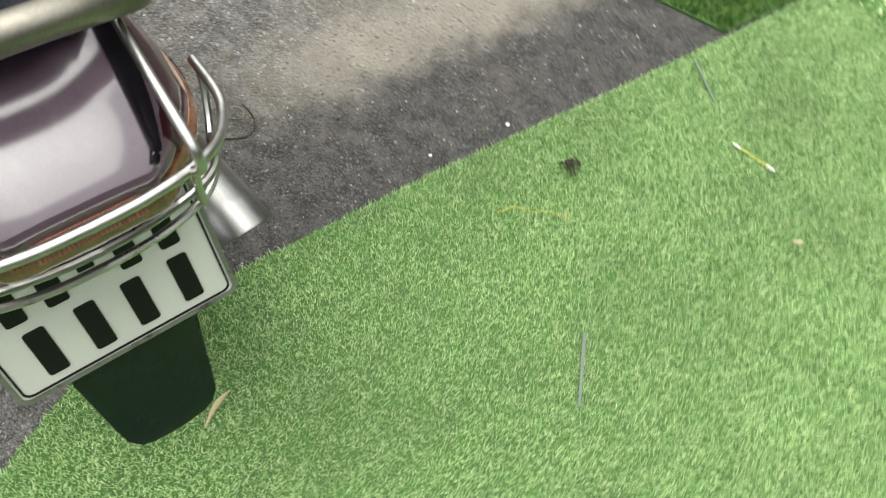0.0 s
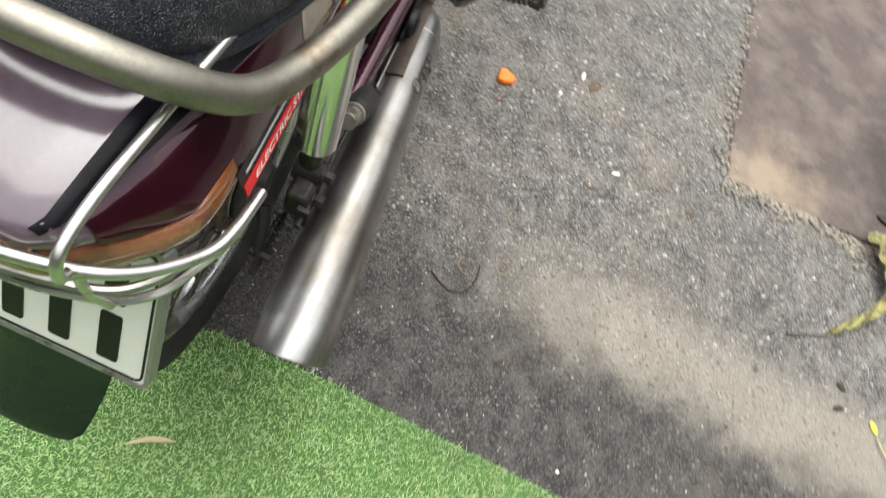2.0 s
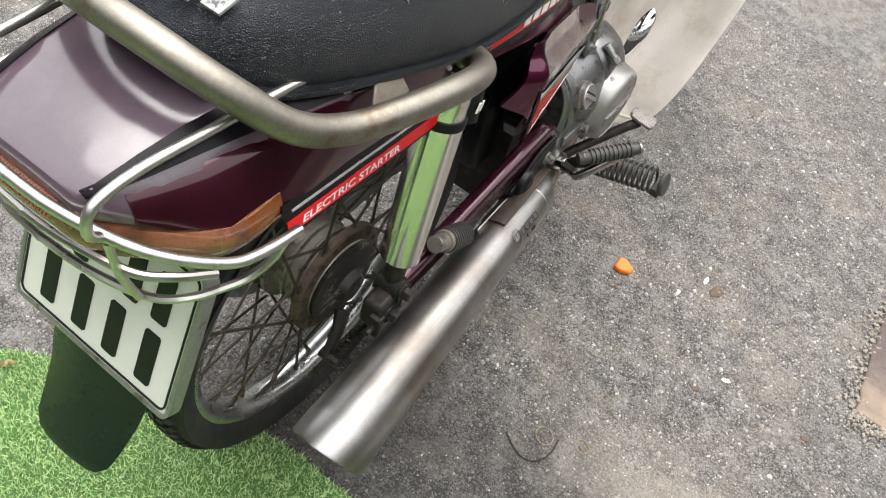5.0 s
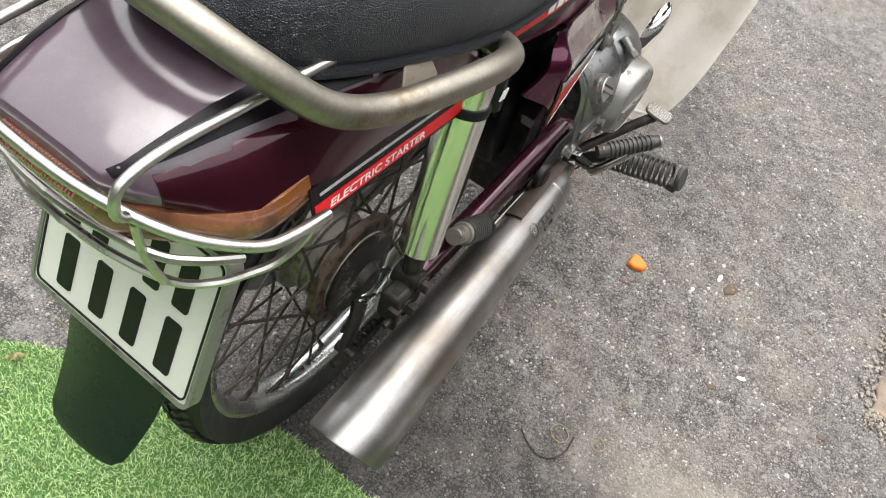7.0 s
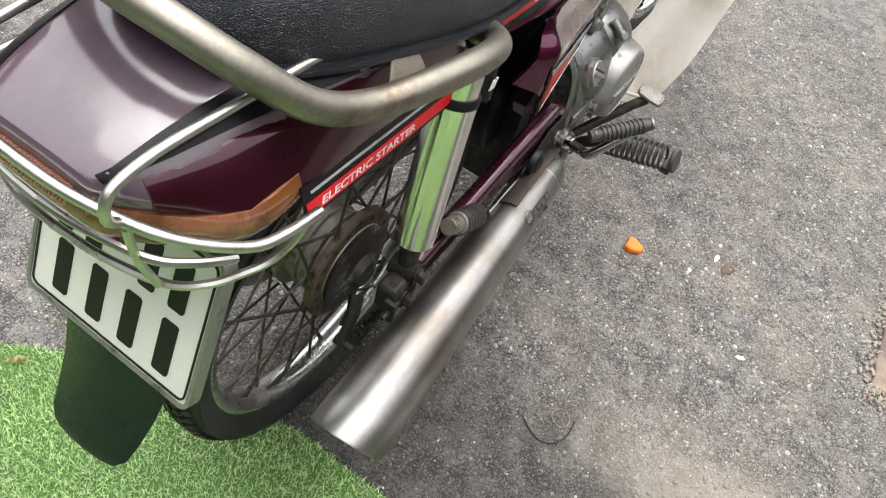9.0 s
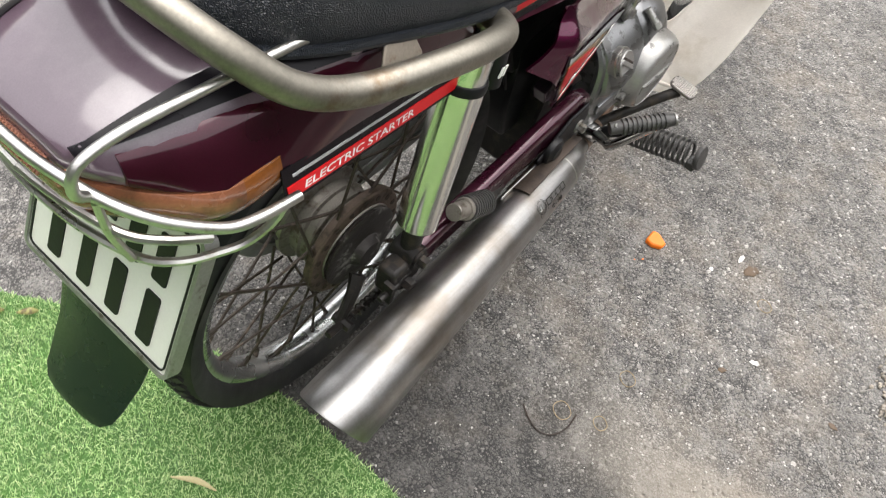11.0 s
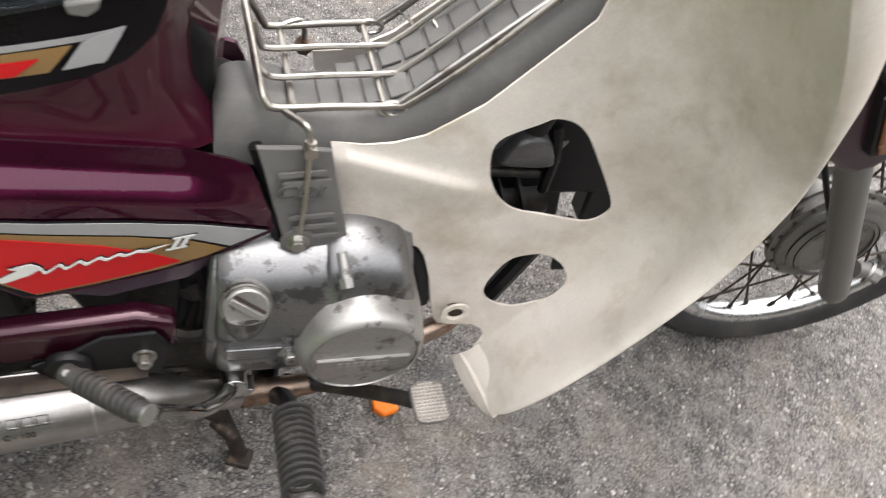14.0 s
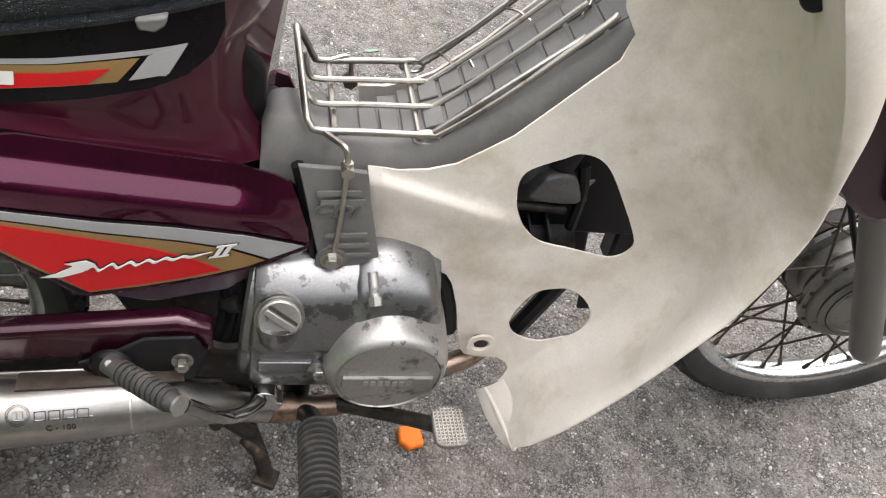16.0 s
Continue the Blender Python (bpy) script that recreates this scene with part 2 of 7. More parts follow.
    bp = n.new("ShaderNodeBump")
    bp.inputs["Strength"].default_value = 1.0
    bp.inputs["Distance"].default_value = 0.0019
    l.new(h.outputs[0], bp.inputs["Height"])
    bp2 = n.new("ShaderNodeBump")
    bp2.inputs["Strength"].default_value = 0.5
    bp2.inputs["Distance"].default_value = 0.004
    l.new(mid.outputs["Fac"], bp2.inputs["Height"])
    l.new(bp.outputs[0], bp2.inputs["Normal"])
    l.new(bp2.outputs[0], b.inputs["Normal"])
    return m


def grass_mat(name, dark, light, base):
    m = bpy.data.materials.new(name)
    m.use_nodes = True
    n, l = m.node_tree.nodes, m.node_tree.links
    b = n["Principled BSDF"]
    g = n.new("ShaderNodeNewGeometry")
    ramp = n.new("ShaderNodeValToRGB")
    e = ramp.color_ramp.elements
    e[0].color, e[1].color = (*dark, 1), (*light, 1)
    k = e.new(0.55)
    k.color = (*base, 1)
    l.new(g.outputs["Random Per Island"], ramp.inputs[0])
    tc = n.new("ShaderNodeTexCoord")
    no = n.new("ShaderNodeTexNoise")
    no.inputs["Scale"].default_value = 3.5
    no.inputs["Detail"].default_value = 5
    l.new(tc.outputs["Object"], no.inputs["Vector"])
    r = n.new("ShaderNodeMapRange")
    r.inputs["From Min"].default_value, r.inputs["From Max"].default_value = 0.3, 0.7
    r.inputs["To Min"].default_value, r.inputs["To Max"].default_value = 0.78, 1.22
    l.new(no.outputs["Fac"], r.inputs["Value"])
    s = n.new("ShaderNodeVectorMath")
    s.operation = "SCALE"
    l.new(ramp.outputs[0], s.inputs[0])
    l.new(r.outputs[0], s.inputs["Scale"])
    l.new(s.outputs[0], b.inputs["Base Color"])
    b.inputs["Roughness"].default_value = 0.5
    b.inputs["Specular IOR Level"].default_value = 0.35
    return m


PAINT = mat("plum_paint", (0.076, 0.0032, 0.029), 0.25, metal=0.88, coat=1.0, coat_ior=1.45, spec=0.3, vary=0.16, fine=900)
# darker, less reflective plum than the cowl's top; also mudguard and steering head
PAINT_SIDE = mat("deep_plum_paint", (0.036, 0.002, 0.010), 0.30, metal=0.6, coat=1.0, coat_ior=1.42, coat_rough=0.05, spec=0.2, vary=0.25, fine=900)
BASKET = mat("dull_chrome_wire", (0.43, 0.405, 0.365), 0.38, metal=1.0, vary=0.15, wear=(0.22, 0.17, 0.12), wear_at=(0.58, 0.74), wear_scale=60)
PAINT_DARK = mat("dark_plum_paint", (0.078, 0.052, 0.070), 0.42, coat=1.0, coat_ior=1.8, coat_rough=0.15, spec=0.08, vary=0.22, scale=30, wear=(0.118, 0.088, 0.105), wear_at=(0.45, 0.75), wear_scale=12, fine=900)
BODY_PAINT = mat("maroon_paint", (0.062, 0.0045, 0.019), 0.36, metal=0.35, coat=0.8, coat_ior=1.4, spec=0.25, vary=0.2, fine=900)
# plum darkened in its colour, for the fork cover's shaded face
FORK_PAINT = mat("shaded_plum_paint", (0.026, 0.010, 0.016), 0.40, coat=0.6, coat_ior=1.4, coat_rough=0.1, spec=0.2, vary=0.2, fine=900)
PAINT_ARM = mat("dusty_plum_paint", (0.040, 0.004, 0.015), 0.26, metal=0.6, coat=0.8, coat_ior=1.45, vary=0.2, fine=900, wear=(0.045, 0.036, 0.033), wear_at=(0.56, 0.72), wear_scale=30)
BLACK = mat("black_plastic", (0.006, 0.006, 0.007), 0.42, vary=0.2, spec=0.28, bump=0.05)
BLACK_GLOSS = mat("gloss_black", (0.005, 0.004, 0.006), 0.25, vary=0.2, spec=0.16)
FLAP = mat("dark_rubber_flap", (0.004, 0.010, 0.009), 0.24, spec=0.33, vary=0.25, bump=0.04)
CHROME = mat("chrome", (0.52, 0.51, 0.485), 0.33, metal=1.0, vary=0.12, wear=(0.25, 0.20, 0.15), wear_at=(0.58, 0.74), wear_scale=60)
MIRROR = mat("bright_chrome", (0.70, 0.70, 0.68), 0.12, metal=1.0, vary=0.06)
NICKEL = mat("worn_nickel", (0.29, 0.268, 0.228), 0.36, metal=1.0, vary=0.22, scale=30, wear=(0.17, 0.115, 0.070), wear_at=(0.55, 0.72), wear_scale=26, bump=0.02)
DUSTY = mat("dusty_bracket", (0.27, 0.235, 0.195), 0.6, metal=0.5, vary=0.2, wear=(0.16, 0.09, 0.05), wear_at=(0.55, 0.66), wear_scale=45, bump=0.1)
STEEL = mat("brushed_steel", (0.36, 0.352, 0.345), 0.30, metal=1.0, vary=0.14, scale=30, wear=(0.25, 0.222, 0.195), wear_at=(0.46, 0.66), wear_scale=8, bump=0.03)
HEADER = mat("heat_stained_pipe", (0.34, 0.26, 0.21), 0.42, metal=1.0, vary=0.25, wear=(0.17, 0.10, 0.07), wear_at=(0.45, 0.62), wear_scale=40, bump=0.15)
ALU = mat("cast_aluminium", (0.37, 0.362, 0.35), 0.44, metal=0.75, vary=0.18, wear=(0.16, 0.157, 0.152), wear_at=(0.57, 0.6), wear_scale=32, bump=0.12, bump_scale=500)
CASE = mat("oxidised_case", (0.235, 0.235, 0.24), 0.33, metal=0.9, vary=0.20, wear=(0.13, 0.128, 0.125), wear_at=(0.55, 0.575), wear_scale=38, bump=0.05, bump_scale=420)
ALU_DULL = mat("dull_aluminium", (0.30, 0.297, 0.285), 0.48, metal=0.75, vary=0.2, wear=(0.13, 0.115, 0.095), wear_at=(0.55, 0.66), wear_scale=40, bump=0.12)
RIM = mat("polished_rim", (0.66, 0.67, 0.67), 0.24, metal=1.0, vary=0.10, wear=(0.32, 0.30, 0.27), wear_at=(0.56, 0.7), wear_scale=30)
FORK = mat("grey_fork_paint", (0.15, 0.147, 0.14), 0.4, metal=0.5, vary=0.14)
SPOKE = mat("rusty_spoke", (0.045, 0.034, 0.026), 0.55, metal=0.4, vary=0.35, wear=(0.12, 0.09, 0.07), wear_scale=50)
GREASE = mat("greasy_iron", (0.017, 0.015, 0.014), 0.5, metal=0.3, vary=0.4, wear=(0.045, 0.034, 0.026), wear_at=(0.52, 0.64), wear_scale=60, bump=0.3)
HUB = mat("dirty_hub", (0.22, 0.20, 0.175), 0.5, metal=0.6, vary=0.25, wear=(0.10, 0.08, 0.06), wear_at=(0.52, 0.62), wear_scale=45, bump=0.15)
FRONT_HUB = mat("dull_front_hub", (0.185, 0.182, 0.172), 0.42, metal=0.8, vary=0.2, wear=(0.09, 0.075, 0.06), wear_at=(0.54, 0.66), wear_scale=40, bump=0.1)
TAN_METAL = mat("tan_metal_bar", (0.42, 0.33, 0.23), 0.4, metal=0.6, vary=0.15)
SADDLE = mat("brown_heat_plate", (0.085, 0.066, 0.054), 0.55, metal=0.5, vary=0.3, wear=(0.045, 0.036, 0.032), wear_at=(0.48, 0.66), wear_scale=30, bump=0.1)
STAND = mat("grimy_stand", (0.036, 0.029, 0.025), 0.55, metal=0.5, vary=0.35, wear=(0.13, 0.085, 0.055), wear_at=(0.56, 0.68), wear_scale=50, bump=0.25)
KICK_CHROME = mat("smooth_chrome", (0.46, 0.455, 0.445), 0.14, metal=1.0, vary=0.12, wear=(0.20, 0.16, 0.12), wear_at=(0.60, 0.74), wear_scale=50)
RUSTY = mat("rusty_flange", (0.115, 0.085, 0.065), 0.55, metal=0.6, vary=0.35, wear=(0.05, 0.035, 0.025), wear_at=(0.5, 0.62), wear_scale=60, bump=0.25)
PANEL = mat("grimy_panel", (0.045, 0.040, 0.037), 0.5, metal=0.5, vary=0.3, wear=(0.26, 0.25, 0.235), wear_at=(0.57, 0.66), wear_scale=38, bump=0.3)
RUBBER = mat("ribbed_rubber", (0.036, 0.035, 0.034), 0.55, vary=0.25, bump=0.1, wear=(0.075, 0.069, 0.064), wear_scale=40)
TYRE = mat("dusty_tyre", (0.014, 0.014, 0.014), 0.62, vary=0.25, bump=0.15, wear=(0.042, 0.039, 0.036), wear_at=(0.5, 0.7), wear_scale=14)
WHITE = mat("aged_white_plastic", (0.765, 0.712, 0.655), 0.40, vary=0.11, wear=(0.47, 0.40, 0.30), wear_at=(0.50, 0.76), wear_scale=9, bump=0.03)
GREY = mat("grey_plastic", (0.138, 0.135, 0.131), 0.6, vary=0.14, wear=(0.21, 0.203, 0.188), wear_at=(0.52, 0.75), wear_scale=18, bump=0.12, bump_scale=700)
PLATE = mat("white_plate_paint", (0.66, 0.66, 0.61), 0.35, vary=0.05, wear=(0.42, 0.40, 0.34), wear_at=(0.64, 0.75), wear_scale=22)
AMBER = mat("amber_lens", (0.16, 0.052, 0.010), 0.2, vary=0.25, coat=0.5)
BROWN_LENS = mat("faded_red_lens", (0.185, 0.070, 0.036), 0.2, vary=0.3, coat=0.5, wear=(0.07, 0.03, 0.015), wear_at=(0.5, 0.7), wear_scale=30, bump=0.1)
PINK_LENS = mat("pale_ribbed_lens", (0.33, 0.15, 0.105), 0.25, vary=0.2, coat=0.4)
RED = mat("red_sticker", (0.60, 0.008, 0.012), 0.4, vary=0.08, coat=0.12, spec=0.3)
GOLD = mat("gold_sticker", (0.27, 0.16, 0.055), 0.35, vary=0.08, coat=0.4)
SILVER = mat("silver_sticker", (0.36, 0.36, 0.37), 0.35, vary=0.06, coat=0.4)
PRINT = mat("worn_print", (0.30, 0.30, 0.30), 0.6, vary=0.2, wear=(0.06, 0.06, 0.065), wear_at=(0.55, 0.62), wear_scale=120)
LETTER = mat("white_print", (0.80, 0.80, 0.78), 0.4, vary=0.04)
LEATHER = leather()
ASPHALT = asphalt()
ASPHALT_STONE = asphalt(True)
TURF_BASE = mat("turf_backing", (0.06, 0.14, 0.03), 0.8, vary=0.3, fine=900)
TURF = grass_mat("turf_fibre", (0.11, 0.22, 0.06), (0.64, 0.74, 0.40), (0.335, 0.515, 0.205))
TURF_DARK = grass_mat("turf_fibre_deep", (0.028, 0.075, 0.012), (0.22, 0.33, 0.08), (0.080, 0.175, 0.030))
SLAB = mat("mottled_slab", (0.070, 0.052, 0.048), 0.8, vary=0.48, scale=34, fine=260, bump=0.7, bump_scale=110, wear=(0.135, 0.108, 0.094), wear_at=(0.44, 0.70), wear_scale=11)


def patchy(m, at, size, color):
    """Adds a ragged patch of another colour round a spot."""
    n, l = m.node_tree.nodes, m.node_tree.links
    b = n["Principled BSDF"]
    old = b.inputs["Base Color"].links[0].from_socket
    tc = n.new("ShaderNodeTexCoord")
    far = n.new("ShaderNodeVectorMath")
    far.operation = "DISTANCE"
    far.inputs[1].default_value = at
    l.new(tc.outputs["Object"], far.inputs[0])
    no = n.new("ShaderNodeTexNoise")
    no.inputs["Scale"].default_value = 9
    no.inputs["Detail"].default_value = 8
    no.inputs["Roughness"].default_value = 0.7
    l.new(tc.outputs["Object"], no.inputs["Vector"])
    add = n.new("ShaderNodeMath")
    add.operation = "MULTIPLY_ADD"
    add.inputs[1].default_value = 0.45
    l.new(no.outputs["Fac"], add.inputs[0])
    l.new(far.outputs["Value"], add.inputs[2])
    r = n.new("ShaderNodeMapRange")
    r.inputs["From Min"].default_value, r.inputs["From Max"].default_value = size + 0.30, size + 0.16
    r.inputs["To Max"].default_value = 0.8
    l.new(add.outputs[0], r.inputs["Value"])
    mx = n.new("ShaderNodeMix")
    mx.data_type = "RGBA"
    mx.inputs[7].default_value = (*color, 1)
    l.new(r.outputs[0], mx.inputs[0])
    l.new(old, mx.inputs[6])
    l.new(mx.outputs[2], b.inputs["Base Color"])


# the slab turns darker round its far part
patchy(SLAB, (0.78, -1.38, 0.0), 0.36, (0.030, 0.022, 0.020))
# its tan corner carries on the asphalt's band of sunlight, painted as colour
patchy(SLAB, (0.60, -0.80, 0.0), 0.08, (0.26, 0.20, 0.145))
# dirt rubbed onto the leg shield beside its opening; a browner tone inside its upper bowl
patchy(WHITE, (0.790, -0.09, 0.50), 0.00, (0.42, 0.345, 0.26))
patchy(WHITE, (0.865, -0.13, 0.72), 0.09, (0.43, 0.385, 0.29))


def streaks(m, stretch, lo, hi, r0, r1):
    """Fine lines drawn along one way: they vary the tone and the gloss."""
    n, l = m.node_tree.nodes, m.node_tree.links
    b = n["Principled BSDF"]
    old = b.inputs["Base Color"].links[0].from_socket
    tc = n.new("ShaderNodeTexCoord")
    mp = n.new("ShaderNodeMapping")
    mp.inputs["Scale"].default_value = stretch
    l.new(tc.outputs["Object"], mp.inputs["Vector"])
    no = n.new("ShaderNodeTexNoise")
    no.inputs["Scale"].default_value = 1.0
    no.inputs["Detail"].default_value = 8
    no.inputs["Roughness"].default_value = 0.7
    l.new(mp.outputs[0], no.inputs["Vector"])
    for a, c, way in ((lo, hi, 0), (r0, r1, 1)):
        r = n.new("ShaderNodeMapRange")
        r.inputs["From Min"].default_value, r.inputs["From Max"].default_value = 0.32, 0.68
        r.inputs["To Min"].default_value, r.inputs["To Max"].default_value = a, c
        l.new(no.outputs["Fac"], r.inputs["Value"])
        if way:
            l.new(r.outputs[0], b.inputs["Roughness"])
        else:
            sc = n.new("ShaderNodeVectorMath")
            sc.operation = "SCALE"
            l.new(old, sc.inputs[0])
            l.new(r.outputs[0], sc.inputs["Scale"])
            l.new(sc.outputs[0], b.inputs["Base Color"])


streaks(STEEL, (2.5, 46, 46), 0.78, 1.13, 0.44, 0.33)
streaks(NICKEL, (14, 14, 14), 0.70, 1.12, 0.56, 0.40)
ORANGE = mat("orange_peel", (0.90, 0.20, 0.008), 0.5, vary=0.08)
LEAF = mat("dried_leaf", (0.27, 0.255, 0.095), 0.6, vary=0.4, wear=(0.10, 0.078, 0.035), wear_at=(0.47, 0.58), wear_scale=60, bump=0.4, bump_scale=150)
STRAW = mat("straw", (0.42, 0.36, 0.20), 0.7, vary=0.2)
CRUMB = mat("brown_leaf_crumb", (0.095, 0.065, 0.042), 0.8, vary=0.35)
DARKBIT = mat("dark_crumb", (0.03, 0.02, 0.015), 0.8, vary=0.3)
PALEBIT = mat("pale_scrap", (0.72, 0.70, 0.66), 0.7, vary=0.1)
BAND = mat("rubber_band", (0.24, 0.18, 0.10), 0.5, vary=0.1)
TAPE = mat("grey_tape", (0.12, 0.16, 0.12), 0.6, vary=0.2)
YELLOW = mat("yellow_stem", (0.62, 0.52, 0.06), 0.5, vary=0.1)

# ---- building helpers ----
from mathutils.geometry import delaunay_2d_cdt

YC = 0.02  # the motorcycle's middle plane


def V(*p):
    return Vector(p)


def link(name, bm, material, parent=None, label="", smooth=40, bevel=0.0, solid=0.0):
    me = bpy.data.meshes.new(name)
    bmesh.ops.recalc_face_normals(bm, faces=bm.faces)
    bm.edges.index_update()
    rim = [e.index for e in bm.edges if e.is_boundary]
    bm.to_mesh(me)
    bm.free()
    me.materials.append(material)
    if smooth:
        me.polygons.foreach_set("use_smooth", [True] * len(me.polygons))
        me.set_sharp_from_angle(angle=radians(smooth))
        if solid:  # crisp rims on sheets
            for i in rim:
                me.edges[i].use_edge_sharp = True
    ob = new(name, me)
    if solid:
        md = ob.modifiers.new("wall", "SOLIDIFY")
        md.thickness, md.offset = solid, 0
    if bevel:
        md = ob.modifiers.new("edge", "BEVEL")
        md.width, md.segments, md.limit_method, md.angle_limit = bevel, 2, "ANGLE", radians(35)
    if parent is not None:
        ob.parent = parent
        if label:
            ob["label"] = label
    return ob


def part(name, bm, material, parent, label="", **kw):
    return link(name, bm, material, parent, label, **kw)


def thing(name, bm, material, label, category, group="", kind="", **kw):
    return tagged(link(name, bm, material, **kw), label, category, group, kind)


def join(*bms):
    out = bmesh.new()
    for b in bms:
        me = bpy.data.meshes.new("tmp")
        b.to_mesh(me)
        b.free()
        out.from_mesh(me)
        bpy.data.meshes.remove(me)
    return out


def curve(pts, n=6, closed=False):
    """Catmull-Rom points through pts."""
    p = [Vector(q) for q in pts]
    out = []
    m = len(p)
    for i in range(m if closed else m - 1):
        a, b, c, d = (p[(i + k) % m] if closed else p[min(max(i + k, 0), m - 1)] for k in (-1, 0, 1, 2))
        for j in range(n):
            t = j / n
            out.append(0.5 * ((2 * b) + (c - a) * t + (2 * a - 5 * b + 4 * c - d) * t * t + (3 * b - a - 3 * c + d) * t ** 3))
    if not closed:
        out.append(p[-1])
    return out


def tube(pts, r, seg=10, n=5, closed=False, flat=1.0, caps=True):
    """A round bar along a smooth line; r is one radius or one for each given point."""
    line = curve(pts, n, closed) if n > 1 else [Vector(q) for q in pts]
    if isinstance(r, (list, tuple)):
        rad = [v.x for v in curve([(q, 0, 0) for q in r], n, closed)] if n > 1 else list(r)
    else:
        rad = [r] * len(line)
    bm = bmesh.new()
    rings = []
    side = None
    for i, p in enumerate(line):
        a = line[i - 1] if i or closed else p
        b = line[(i + 1) % len(line)] if i < len(line) - 1 or closed else p
        d = (b - a).normalized()
        if side is None:
            side = d.orthogonal().normalized()
        side = (side - d * side.dot(d)).normalized()
        up = d.cross(side)
        rings.append([bm.verts.new(p + rad[i] * (math.cos(k * math.tau / seg) * side + flat * math.sin(k * math.tau / seg) * up)) for k in range(seg)])
    for i in range(len(rings) if closed else len(rings) - 1):
        q, s = rings[i], rings[(i + 1) % len(rings)]
        for k in range(seg):
            bm.faces.new((q[k], q[(k + 1) % seg], s[(k + 1) % seg], s[k]))
    if caps and not closed:
        bm.faces.new(rings[0][::-1])
        bm.faces.new(rings[-1])
    return bm


def loft(rings, caps=True, wrap=True):
    bm = bmesh.new()
    vs = [[bm.verts.new(p) for p in ring] for ring in rings]
    k = len(vs[0])
    for q, s in zip(vs, vs[1:]):
        for i in range(k if wrap else k - 1):
            bm.faces.new((q[i], q[(i + 1) % k], s[(i + 1) % k], s[i]))
    if caps and wrap:
        bm.faces.new(vs[0][::-1])
        bm.faces.new(vs[-1])
    return bm


def lathe(profile, seg=32, m=None, closed=False):
    """Turns (radius, height) round z, then m."""
    bm = bmesh.new()
    vs = []
    for r, h in profile:
        if r < 1e-6:
            vs.append([bm.verts.new((0, 0, h))] * seg)
        else:
            vs.append([bm.verts.new((r * math.cos(k * math.tau / seg), r * math.sin(k * math.tau / seg), h)) for k in range(seg)])
    for i in range(len(vs) if closed else len(vs) - 1):
        q, s = vs[i], vs[(i + 1) % len(vs)]
        for k in range(seg):
            f = []
            for v in (q[k], q[(k + 1) % seg], s[(k + 1) % seg], s[k]):
                if v not in f:
                    f.append(v)
            if len(f) > 2:
                bm.faces.new(f)
    if m is not None:
        bm.transform(m)
    return bm


def prism(outline, depth):
    """A plate: an outline of 3D points, pushed along the vector depth."""
    bm = bmesh.new()
    a = [bm.verts.new(p) for p in outline]
    b = [bm.verts.new(Vector(p) + Vector(depth)) for p in outline]
    bm.faces.new(a)
    bm.faces.new(b[::-1])
    k = len(a)
    for i in range(k):
        bm.faces.new((a[i], a[(i + 1) % k], b[(i + 1) % k], b[i]))
    return bm


def box(size, m):
    bm = bmesh.new()
    bmesh.ops.create_cube(bm, size=1)
    bm.transform(m @ Matrix.Diagonal((*size, 1)))
    return bm


def rod(a, b, r, seg=8, r2=None):
    return tube([a, b], [r, r if r2 is None else r2], seg, n=1)


def along(a, b):
    """A frame at a whose z runs to b."""
    return Matrix.Translation(a) @ (Vector(b) - Vector(a)).to_track_quat("Z", "Y").to_matrix().to_4x4()


def inside(p, poly):
    hit = False
    for (x1, y1), (x2, y2) in zip(poly, poly[1:] + poly[:1]):
        if (y1 > p[1]) != (y2 > p[1]) and p[0] < (x2 - x1) * (p[1] - y1) / (y2 - y1) + x1:
            hit = not hit
    return hit


def smooth2(poly, n=4):
    return [(v.x, v.y) for v in curve([(x, y, 0) for x, y in poly], n, True)]


def dense2(poly, step):
    out = []
    for a, b in zip(poly, poly[1:] + poly[:1]):
        k = max(1, int(math.dist(a, b) / step))
        out += [(a[0] + (b[0] - a[0]) * i / k, a[1] + (b[1] - a[1]) * i / k) for i in range(k)]
    return out


